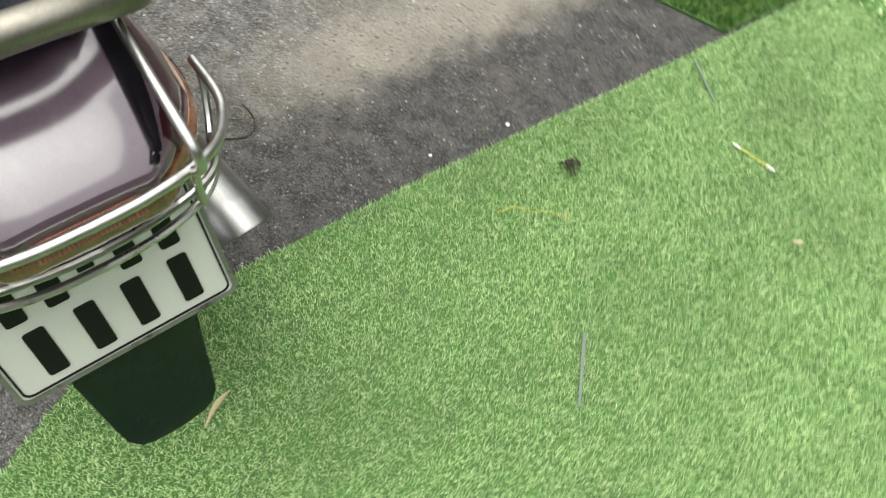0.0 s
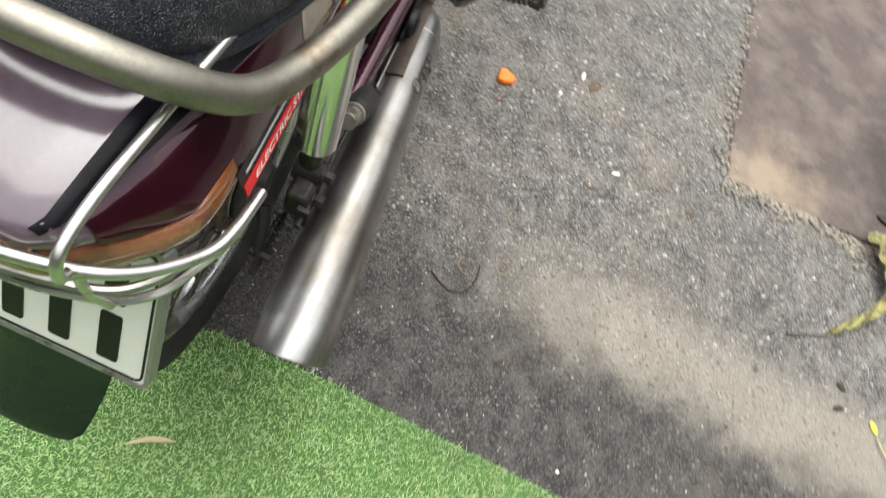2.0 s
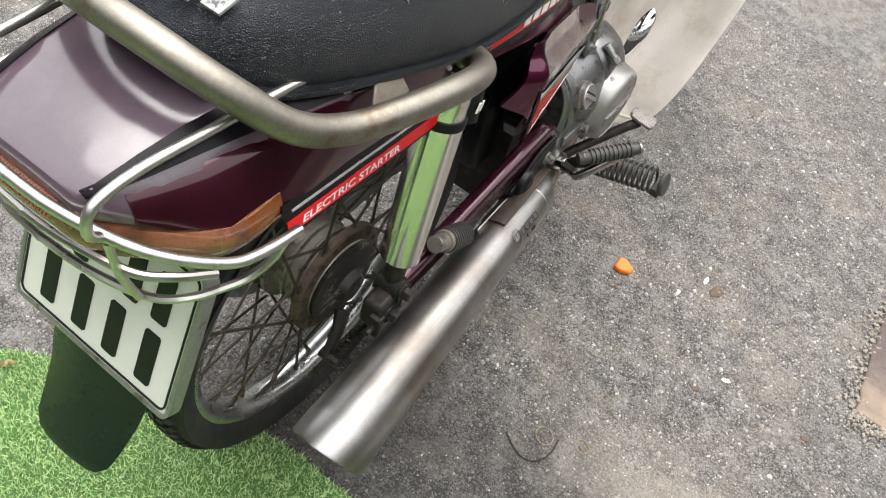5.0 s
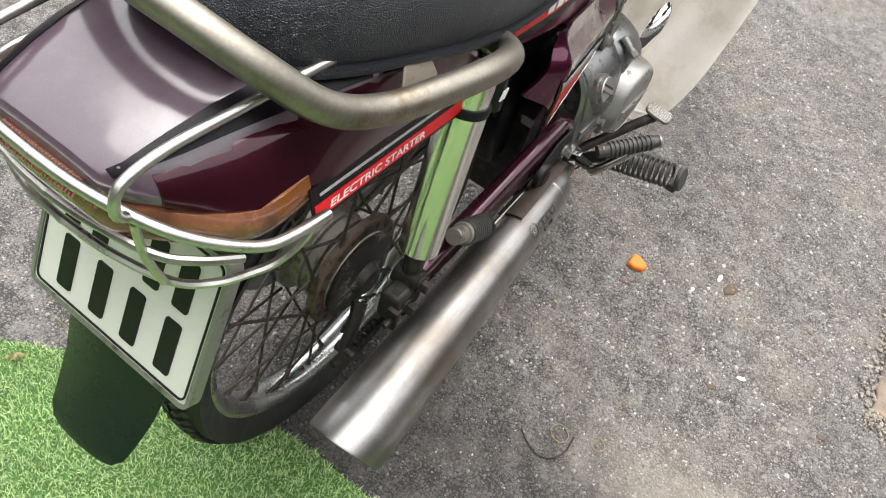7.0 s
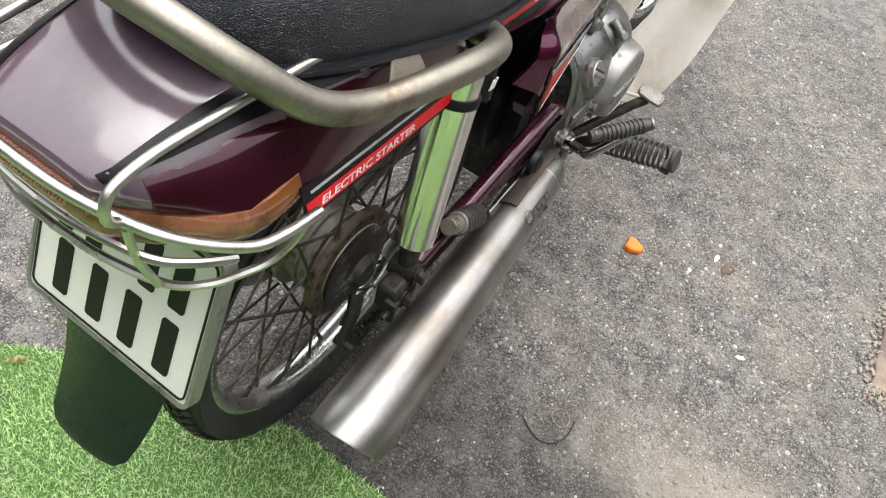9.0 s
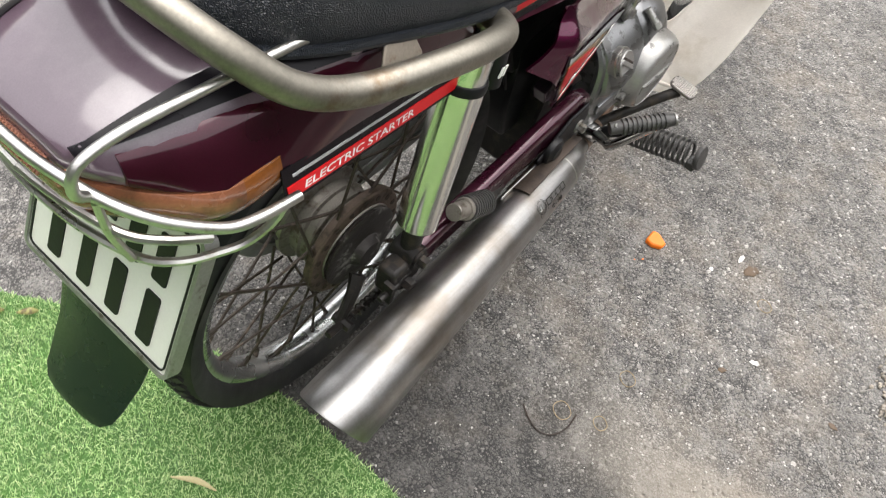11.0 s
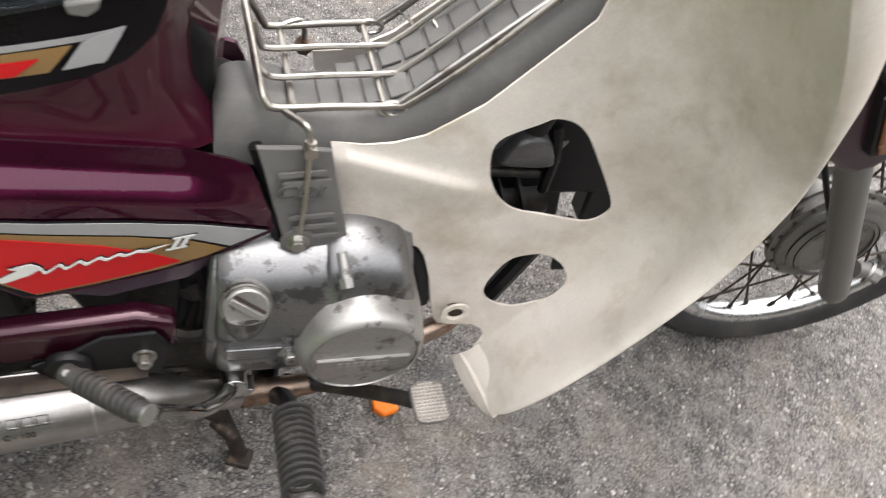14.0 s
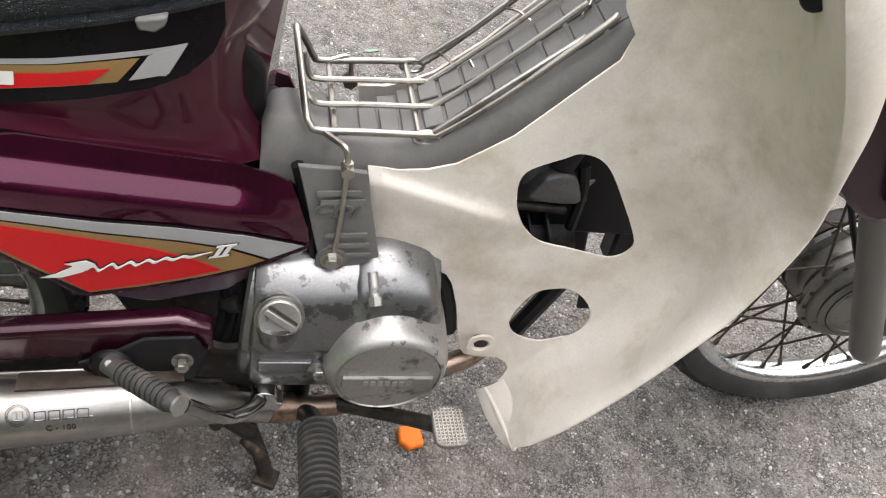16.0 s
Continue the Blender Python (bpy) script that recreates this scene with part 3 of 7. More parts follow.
def sheet(outline, place, holes=(), step=0.012, lines=()):
    """A curved sheet: a flat outline with holes, cut into small triangles and laid in space by place(u, v)."""
    loops = [dense2(outline, step)] + [dense2(h, step) for h in holes]
    pts, edges = [], []
    for lp in loops:
        o = len(pts)
        pts += lp
        edges += [(o + i, o + (i + 1) % len(lp)) for i in range(len(lp))]
    for ln in lines:
        q = []
        for a, b in zip(ln, ln[1:]):
            k = max(1, int(math.dist(a, b) / step))
            q += [(a[0] + (b[0] - a[0]) * i / k, a[1] + (b[1] - a[1]) * i / k) for i in range(k)]
        q = [p for p in q + [ln[-1]] if inside(p, loops[0]) and not any(inside(p, h) for h in loops[1:])]
        o = len(pts)
        pts += q
        edges += [(o + i, o + i + 1) for i in range(len(q) - 1)]
    fixed = len(pts)
    us, vs = [p[0] for p in loops[0]], [p[1] for p in loops[0]]
    u = min(us) + step * 0.63
    row = 0
    while u < max(us):
        v = min(vs) + step * (0.4 + 0.5 * (row % 2))
        while v < max(vs):
            if inside((u, v), loops[0]) and not any(inside((u, v), h) for h in loops[1:]):
                near = min((u - p[0]) ** 2 + (v - p[1]) ** 2 for p in pts[:fixed])
                if near > (0.45 * step) ** 2:
                    pts.append((u, v))
            v += step
        u += step * 0.87
        row += 1
    co, _, fa, *_ = delaunay_2d_cdt([Vector(p) for p in pts], edges, [], 0, 1e-6)
    bm = bmesh.new()
    vv = [bm.verts.new(place(c.x, c.y)) for c in co]
    for f in fa:
        c = (sum(co[i].x for i in f) / 3, sum(co[i].y for i in f) / 3)
        if inside(c, loops[0]) and not any(inside(c, h) for h in loops[1:]):
            bm.faces.new([vv[i] for i in f])
    bmesh.ops.delete(bm, geom=[v for v in bm.verts if not v.link_faces], context="VERTS")
    return bm


def mirrored(bm, yc=YC):
    bm.transform(Matrix.Translation((0, 2 * yc, 0)) @ Matrix.Diagonal((1, -1, 1, 1)))
    bmesh.ops.reverse_faces(bm, faces=bm.faces)
    return bm


def lerp_table(table, x):
    """Piecewise straight values from rows (x, a, b, ...)."""
    if x <= table[0][0]:
        return table[0][1:]
    for p, q in zip(table, table[1:]):
        if x <= q[0]:
            t = (x - p[0]) / (q[0] - p[0])
            return tuple(a + (b - a) * t for a, b in zip(p[1:], q[1:]))
    return table[-1][1:]


def bolt(name, at, way, r, h, parent, material=None, label=""):
    m = along(at, Vector(at) + Vector(way))
    bm = join(lathe([(0, 0), (r * 1.5, 0), (r * 1.5, h * 0.25), (0, h * 0.25)], 16, m),
              lathe([(0, h * 0.2), (r, h * 0.2), (r, h * 0.9), (r * 0.85, h), (0, h)], 6, m))
    return part(name, bm, material or CHROME, parent, label, smooth=30)


def text(name, body, size, m, material, parent, label="", bold=0.0, shear=0.0, extrude=0.0004):
    cu = bpy.data.curves.new(name, "FONT")
    cu.body, cu.size, cu.extrude, cu.offset, cu.shear = body, size, extrude, bold, shear
    cu.align_x, cu.align_y = "LEFT", "BOTTOM_BASELINE"
    cu.resolution_u = 3
    tmp = new("tmp_text", cu)
    me = bpy.data.meshes.new_from_object(tmp.evaluated_get(bpy.context.evaluated_depsgraph_get()))
    bpy.data.objects.remove(tmp)
    bm = bmesh.new()
    bm.from_mesh(me)
    bpy.data.meshes.remove(me)
    bm.transform(m)
    return part(name, bm, material, parent, label, smooth=0)

# ---- ground ----
gb = bmesh.new()
bmesh.ops.create_grid(gb, x_segments=8, y_segments=8, size=150)
ground = thing("ground", gb, ASPHALT, "weathered grey asphalt with pale stone chips and a painted band of sunlight", "ground", kind="structure", smooth=0)

slab_edge = [(0.580, -0.722), (1.3, -0.714), (2.6, -0.70), (2.6, -2.4), (0.60, -2.4), (0.592, -1.25), (0.583, -1.02), (0.574, -0.86)]
rs = random.Random(5)
ragged = []
for (x0, y0), (x1, y1) in zip(slab_edge, slab_edge[1:] + slab_edge[:1]):
    n = max(1, int(math.hypot(x1 - x0, y1 - y0) / 0.018)) if min(x0, x1) < 1.4 and min(y0, y1) > -1.6 else 1
    ragged += [(x0 + (x1 - x0) * i / n + rs.gauss(0, 0.0022), y0 + (y1 - y0) * i / n + rs.gauss(0, 0.0022)) for i in range(n)]
thing("pavement_slab", prism([(x, y, 0.0) for x, y in ragged], (0, 0, 0.006)), SLAB,
      "mottled pinkish brown concrete slab set flush in the asphalt", "paving slab", kind="structure", bevel=0.003)

turf_edge = [(-0.172, -1.27), (-0.150, -0.95), (-0.131, -0.74), (-0.115, -0.54), (-0.105, -0.36), (-0.098, -0.19), (-0.097, -0.07),
             (-0.12, 0.08), (-0.20, 0.25), (-0.27, 0.36), (-0.50, 0.75), (-0.95, 1.5), (-3.0, 2.2), (-3.0, -2.6), (-0.25, -2.6)]
turf2_edge = [(0.303, -1.213), (0.255, -1.180), (0.206, -1.154), (0.172, -1.134), (0.145, -1.128), (0.112, -1.140), (0.08, -1.159), (0.038, -1.179), (-0.051, -1.216), (-0.160, -1.262),
              (-0.19, -1.6), (-0.15, -2.2), (0.05, -2.2), (0.12, -1.58), (0.199, -1.425), (0.263, -1.309)]
thing("artificial_turf", prism([(x, y, 0.0) for x, y in turf_edge], (0, 0, 0.004)), TURF_BASE,
                 "light green artificial turf mat laid on the asphalt", "artificial turf", kind="structure", smooth=0)
thing("artificial_turf", prism([(x, y, 0.0) for x, y in turf2_edge], (0, 0, 0.005)), TURF_BASE,
                  "darker green offcut of artificial turf with frayed edges", "artificial turf", kind="structure", smooth=0)


def blades(name, edge, area, count, material, label, seed, h0, h1, lean, w0=0.0011):
    """Thousands of short bent fibres inside an outline."""
    rng = np.random.default_rng(seed)
    x0, y0, x1, y1 = area
    p = rng.uniform((x0, y0), (x1, y1), (count, 2))
    poly = np.array(edge)
    hit = np.zeros(count, bool)
    for (ax, ay), (bx, by) in zip(poly, np.roll(poly, -1, 0)):
        cross = (ay > p[:, 1]) != (by > p[:, 1])
        with np.errstate(divide="ignore", invalid="ignore"):
            hit ^= cross & (p[:, 0] < (bx - ax) * (p[:, 1] - ay) / (by - ay) + ax)
    p = p[hit]
    k = len(p)
    a = rng.uniform(0, math.tau, k)
    h = rng.uniform(h0, h1, k)
    out = rng.uniform(0.2, 1.0, k) * lean
    w = rng.uniform(0.7, 1.3, k) * w0
    d = np.stack([np.cos(a), np.sin(a)], 1)
    s = np.stack([-np.sin(a), np.cos(a)], 1)
    base = np.concatenate([p, np.full((k, 1), 0.003)], 1)
    mid = base + np.concatenate([d * (out * 0.35)[:, None], (h * 0.62)[:, None]], 1)
    tip = base + np.concatenate([d * out[:, None], h[:, None]], 1)
    side = np.concatenate([s * w[:, None], np.zeros((k, 1))], 1)
    co = np.stack([base - side, base + side, mid - side * 0.85, mid + side * 0.85, tip - side * 0.25, tip + side * 0.25], 1).reshape(-1, 3)
    i = np.arange(k)[:, None] * 6
    faces = np.concatenate([i + [0, 1, 3, 2], i + [2, 3, 5, 4]], 1).reshape(-1)
    me = bpy.data.meshes.new(name)
    me.vertices.add(len(co))
    me.vertices.foreach_set("co", co.ravel())
    me.loops.add(len(faces))
    me.loops.foreach_set("vertex_index", faces.astype(np.int32))
    me.polygons.add(k * 2)
    me.polygons.foreach_set("loop_start", np.arange(0, k * 8, 4, dtype=np.int32))
    me.update(calc_edges=True)
    me.materials.append(material)
    return tagged(new(name, me), label, "grass", kind="stuff")


blades("turf_fibres", turf_edge, (-1.05, -1.6, -0.08, 0.62), 380000, TURF, "short pale green plastic fibres of the turf mat", 3, 0.005, 0.010, 0.008, 0.00058)
blades("turf_fibres", turf_edge, (-3.0, -2.6, -1.05, 0.62), 22000, TURF, "short pale green plastic fibres of the turf mat", 4, 0.008, 0.015, 0.016, 0.0034)
blades("turf_fibres", turf_edge, (-1.05, -2.6, -0.08, -1.6), 12000, TURF, "short pale green plastic fibres of the turf mat", 6, 0.008, 0.015, 0.016, 0.0034)
blades("turf_fibres", turf_edge, (-3.0, 0.62, -0.3, 2.2), 16000, TURF, "short pale green plastic fibres of the turf mat", 7, 0.008, 0.015, 0.016, 0.0034)
blades("turf_fibres", turf2_edge, (-0.2, -2.2, 0.33, -1.1), 44000, TURF_DARK, "longer deep green fibres of the turf offcut", 5, 0.012, 0.024, 0.012)


def pebbles(name, spots, r0, r1, material, label, seed):
    rng = random.Random(seed)
    bm = bmesh.new()
    for x, y in spots:
        r = rng.uniform(r0, r1)
        m = Matrix.Translation((x, y, r * 0.45 + 0.001)) @ Euler((rng.uniform(0, 6), rng.uniform(0, 6), rng.uniform(0, 6))).to_matrix().to_4x4()
        bmesh.ops.create_icosphere(bm, subdivisions=1, radius=r, matrix=m @ Matrix.Diagonal((1, rng.uniform(0.6, 1), rng.uniform(0.45, 0.8), 1)))
    return thing(name, bm, material, label, "gravel", kind="stuff", smooth=0)


rg = random.Random(11)
edge_grit = [(0.580 - abs(rg.gauss(0, 0.020)) * (0.35 + 0.9 * abs(math.sin(9.0 * y + 1.4 * math.sin(23 * y)))), y) for y in (rg.uniform(-1.35, -0.72) for _ in range(1500))] + [(rg.uniform(0.58, 1.3), -0.715 + rg.gauss(0, 0.012)) for _ in range(450)]
STONE = mat("pale_gravel", (0.28, 0.25, 0.21), 0.8, vary=0.3)
pebbles("grit", edge_grit, 0.001, 0.0056, STONE, "sandy grit collected along the edge of the slab", 1)
loose = [(rg.uniform(-0.1, 1.7), rg.uniform(-1.2, 0.9)) for _ in range(1400)]
loose = [(x, y) for x, y in loose if not (x > 0.57 and y < -0.7)]
CHIP = mat("stone_chip", (0.48, 0.46, 0.43), 0.7, vary=0.35)
pebbles("stone_chips", loose, 0.0008, 0.0026, CHIP, "scattered pale stone chips on the asphalt", 2)


def proud_stones(name, area, count, seed, keep):
    """The asphalt's stones as low five-sided humps, joined into one mesh."""
    rng = np.random.default_rng(seed)
    x0, y0, x1, y1 = area
    p = rng.uniform((x0, y0), (x1, y1), (count, 2))
    p = p[keep(p[:, 0], p[:, 1])]
    x, y = p[:, 0], p[:, 1]
    worn = np.sin(5.1 * x + 3.3 * y + 0.6) + np.sin(7.7 * y - 2.9 * x + 1.9) + 0.7 * np.sin(13 * x + 9 * y) + np.clip((x - 0.45) * 2.6, -1.2, 0.9) - np.clip((y + 0.1) * 2.0, -0.6, 1.2)
    p = p[rng.random(len(p)) < np.clip(0.80 + 0.26 * worn, 0.22, 1.0)]
    k = len(p)
    r = rng.uniform(0.0010, 0.0019, k) + rng.random(k) ** 4 * 0.0034
    h = r * rng.uniform(0.30, 0.85, k)
    a = rng.uniform(0, math.tau, k)[:, None] + np.arange(5) * math.tau / 5 + rng.uniform(-0.35, 0.35, (k, 5))
    rad = r[:, None] * rng.uniform(0.7, 1.25, (k, 5))
    cx, cy = np.cos(a), np.sin(a)
    low = np.stack([p[:, :1] + rad * cx, p[:, 1:] + rad * cy, np.full((k, 5), -0.0002)], 2)
    tilt = rng.uniform(-0.25, 0.25, (k, 2))
    top = np.stack([p[:, :1] + 0.62 * rad * cx, p[:, 1:] + 0.62 * rad * cy, h[:, None] + 0.62 * rad * (cx * tilt[:, :1] + cy * tilt[:, 1:])], 2)
    co = np.concatenate([low, top], 1).reshape(-1, 3)
    i = np.arange(k)[:, None] * 10
    quads = np.concatenate([i + [j, (j + 1) % 5, 5 + (j + 1) % 5, 5 + j] for j in range(5)], 1)
    faces = np.concatenate([quads, i + [5, 6, 7, 8, 9]], 1).reshape(-1)
    starts = (np.arange(k)[:, None] * 25 + np.array([0, 4, 8, 12, 16, 20])).reshape(-1)
    me = bpy.data.meshes.new(name)
    me.vertices.add(len(co))
    me.vertices.foreach_set("co", co.ravel())
    me.loops.add(len(faces))
    me.loops.foreach_set("vertex_index", faces.astype(np.int32))
    me.polygons.add(k * 6)
    me.polygons.foreach_set("loop_start", starts.astype(np.int32))
    me.update(calc_edges=True)
    me.materials.append(ASPHALT_STONE)
    return tagged(new(name, me), "small angular stones standing proud of the asphalt", "gravel", kind="stuff")


def bare(x, y):
    return ~((x > 0.572) & (y < -0.708)) & (x > -0.10) & ~((y < -1.08) & (x < 0.33))


proud_stones("asphalt_stones", (-0.12, -1.25, 1.75, 0.30), 88000, 21, bare)
proud_stones("asphalt_stones", (0.20, 0.30, 1.9, 1.2), 22000, 22, bare)

# plain unseen walls, added all round to dim side light and low reflections
ADDED_WALL = mat("dark_added_wall", (0.045, 0.047, 0.038), 0.85, vary=0.2, scale=6, bump=0.1)
for name, size, at, label in (("added_wall_rear", (0.2, 11.0, 4.0), (-4.6, 2.0, 2.0), "unseen dark wall added behind the turf to dim the light"),
                              ("added_wall_right", (14.2, 0.2, 2.5), (2.4, -3.4, 1.25), "unseen dark wall added beyond the slab to dim reflections"),
                              ("added_wall_left", (14.2, 0.2, 3.0), (2.4, 7.4, 1.5), "unseen dark wall added on the left to dim reflections"),
                              ("added_wall_front", (0.2, 11.0, 2.2), (9.4, 2.0, 1.1), "unseen low dark wall added far ahead")):
    thing(name, box(size, pose(*at)), ADDED_WALL, label, "wall", kind="structure", smooth=0)

rf = random.Random(8)
fringe = bmesh.new()
for a, b, k in (((0.303, -1.213), (0.263, -1.309), 26), ((0.263, -1.309), (0.199, -1.425), 46), ((0.11, -1.140), (0.038, -1.179), 22)):
    for i in range(k):
        t = rf.random()
        p = V(a[0] + (b[0] - a[0]) * t, a[1] + (b[1] - a[1]) * t, 0.004)
        g = rf.uniform(-0.6, 0.6)
        q = p + V(math.cos(g) * 0.02 + rf.uniform(-0.008, 0.008), math.sin(g) * 0.02, rf.uniform(0.002, 0.012))
        bmesh.ops.create_cone(fringe, segments=4, radius1=0.0014, radius2=0.0006, depth=(q - p).length, matrix=along((p + q) / 2, q))
thing("turf_fringe", fringe, STRAW, "frayed pale backing threads along the edge of the turf offcut", "threads", kind="stuff", smooth=0)

# ---- the motorcycle ----
bike = tagged(new("motorcycle"), "plum underbone motorcycle with white leg shield on its centre stand", "motorcycle")


def sym(ring):
    """Closes a right-hand profile of (x, offset from the middle, z), listed top to bottom, to a full ring."""
    return [(x, YC - o, z) for x, o, z in ring] + [(x, YC + o, z) for x, o, z in reversed(ring)]


# -- wheels --
def wheel(name, centre, yaw, rt, rr, label, rear):
    m = Matrix.Translation(centre) @ Matrix.Rotation(yaw, 4, "Z") @ Matrix.Rotation(radians(90), 4, "X")
    if rear:
        prof = [(0, 0.030), (0.056, 0.030), (0.058, 0.026), (0.074, 0.0245), (0.0755, 0.0185), (0.058, 0.0165), (0.054, 0.006), (0.0575, 0.004), (0.0575, 0.001), (0.054, -0.001), (0.054, -0.010), (0.0575, -0.012), (0.0575, -0.015), (0.054, -0.017),
                (0.054, -0.028), (0.066, -0.032), (0.066, -0.038), (0.030, -0.044), (0.0, -0.045)]
        hub = part(name, lathe(prof, 40), HUB, bike, label)
        flange = 0.069
    else:
        prof = [(0, 0.060), (0.014, 0.060), (0.016, 0.050), (0.046, 0.051), (0.048, 0.048), (0.068, 0.046), (0.076, 0.040), (0.077, 0.034), (0.0845, 0.032), (0.0845, 0.023), (0.070, 0.020),
                (0.066, 0.006), (0.069, 0.004), (0.069, -0.002), (0.066, -0.004), (0.066, -0.020), (0.078, -0.024), (0.078, -0.033), (0.045, -0.040), (0, -0.042)]
        hub = part(name, lathe(prof, 40), FRONT_HUB, bike, label)
        flange = 0.079
    hub.matrix_basis = m
    half = [(rr - 0.006, 0.016), (rr + 0.003, 0.0235), (rr + 0.012, 0.029), (rr + 0.024, 0.0315), (rt - 0.016, 0.029), (rt - 0.008, 0.023), (rt - 0.002, 0.012), (rt, 0.0)]
    tyre = part("tyre", lathe(half + [(r, -h) for r, h in reversed(half[:-1])] + [(rr - 0.010, 0)], 96, closed=True), TYRE, hub, "worn dusty black tyre")
    knobs = bmesh.new()
    n = 84
    for k in range(n):
        a = k * math.tau / n
        for s, h, tilt in ((1, 0.0175, 0.5), (-1, 0.0175, -0.5), (1, 0.006, -0.35), (-1, 0.006, 0.35)):
            r = rt - 0.0028 if h > 0.01 else rt - 0.0004
            q = Matrix.Rotation(a + (0.5 * math.tau / n if h < 0.01 else 0), 4, "Z") @ Matrix.Translation((r, 0, s * h)) @ Matrix.Rotation(-s * (0.55 if h > 0.01 else 0.12), 4, "Y") @ Matrix.Rotation(tilt, 4, "X")
            bmesh.ops.create_cube(knobs, size=1, matrix=q @ Matrix.Diagonal((0.005, 0.011, 0.0085, 1)))
    part("tread", knobs, TYRE, tyre, "shallow block tread", smooth=0)
    rim_p = [(rr, 0.0185), (rr, 0.0160), (rr - 0.010, 0.0145), (rr - 0.014, 0.006), (rr - 0.014, -0.006), (rr - 0.010, -0.0145), (rr, -0.0160), (rr, -0.0185),
             (rr - 0.006, -0.0190), (rr - 0.013, -0.0165), (rr - 0.019, -0.009), (rr - 0.020, 0), (rr - 0.019, 0.009), (rr - 0.013, 0.0165), (rr - 0.006, 0.0190)]
    part("rim", lathe(rim_p, 96, closed=True), RIM, hub, "polished aluminium rim with dull spots")
    # 36 crossed spokes from four base shapes
    base = []
    for side in (1, -1):
        for cross in (1, -1):
            a = cross * 0.72
            z0 = (0.0215 if rear else 0.0275) if side > 0 else (-0.035 if rear else -0.0275)
            h = V(flange * math.cos(a), flange * math.sin(a), z0 + cross * 0.002)
            t = V(rr - 0.019, 0, side * 0.004)
            d = (t - h).normalized()
            bm = join(rod(h, t, 0.0019, 6), rod(t - d * 0.013, t + d * 0.003, 0.0032, 6, 0.0038))
            me = bpy.data.meshes.new("spoke")
            bm.to_mesh(me)
            bm.free()
            me.materials.append(SPOKE)
            base.append(me)
    for k in range(36):
        o = new("spoke", base[(k % 2) * 2 + (k // 2) % 2])
        o.parent = hub
        o.matrix_basis = Matrix.Rotation(k * math.tau / 36 + 0.05, 4, "Z")
    return hub


RW, FW = V(0.0, 0.000, 0.256), V(1.231, 0.034, 0.282)
rear_wheel = wheel("rear_wheel", RW, 0.0, 0.2575, 0.2235, "dirty rear hub laced with rusty spokes", True)
front_wheel = wheel("front_wheel", FW, radians(-2.7), 0.2680, 0.2275, "grey aluminium front hub laced with rusty spokes", False)

# rear brake panel, arm and rod
panel = part("brake_panel", lathe([(0, 0.0), (0.056, 0.0), (0.057, 0.004), (0.053, 0.006), (0.045, 0.005), (0.024, 0.010), (0.018, 0.020), (0, 0.020)], 40, Matrix.Translation((0, -0.032, 0.256)) @ Matrix.Rotation(radians(90), 4, "X")), PANEL, bike, "greasy black brake panel with bare patches")
MR = Matrix.Translation((0, 0, 0.256)) @ Matrix.Rotation(radians(90), 4, "X")
part("hub_flange", lathe([(0.0575, 0.0240), (0.0575, 0.0285), (0.0735, 0.0280), (0.0760, 0.0260), (0.0760, 0.0175), (0.0745, 0.0175)], 48, MR), RUSTY, bike, "rusty spoke flange of the rear hub", smooth=30)
for k in range(18):
    a = k * math.tau / 18 + 0.1
    part("flange_hole", rod(MR @ V(0.0662 * math.cos(a), 0.0662 * math.sin(a), 0.0262), MR @ V(0.0662 * math.cos(a), 0.0662 * math.sin(a), 0.0288), 0.0040, 10), DARKBIT, bpy.data.objects["hub_flange"])
part("brake_arm", join(tube([(-0.030, -0.060, 0.252), (-0.045, -0.068, 0.236), (-0.062, -0.072, 0.214), (-0.066, -0.074, 0.206)], [0.010, 0.008, 0.007, 0.009], 8), rod((-0.066, -0.064, 0.208), (-0.066, -0.090, 0.208), 0.007)), GREASE, panel, "greasy brake arm")
part("brake_rod", tube([(-0.066, -0.078, 0.208), (0.05, -0.079, 0.206), (0.20, -0.078, 0.215), (0.40, -0.075, 0.20)], 0.0032, 6), GREASE, bike, "thin greasy brake rod")
part("rod_nut", rod((-0.092, -0.078, 0.208), (-0.060, -0.078, 0.208), 0.0055, 6), GREASE, bike)
part("rod_spring", tube([(-0.055 + 0.0016 * k, -0.078 + 0.0065 * math.cos(k * 1.2), 0.208 + 0.0065 * math.sin(k * 1.2)) for k in range(30)], 0.0012, 5, 2), GREASE, bike)

# swing arm and rear axle
arm_pts = [(-0.018, 0.268, 0.020), (0.04, 0.272, 0.021), (0.15, 0.286, 0.023), (0.28, 0.300, 0.026), (0.36, 0.306, 0.030), (0.392, 0.305, 0.018)]


def arm(y):
    rings = []
    for x, z, h in arm_pts:
        rings.append([(x, y - 0.011, z + h * 0.75), (x, y - 0.004, z + h), (x, y + 0.011, z + h), (x, y + 0.011, z - h), (x, y - 0.004, z - h), (x, y - 0.011, z - h * 0.75)])
    return loft(rings)


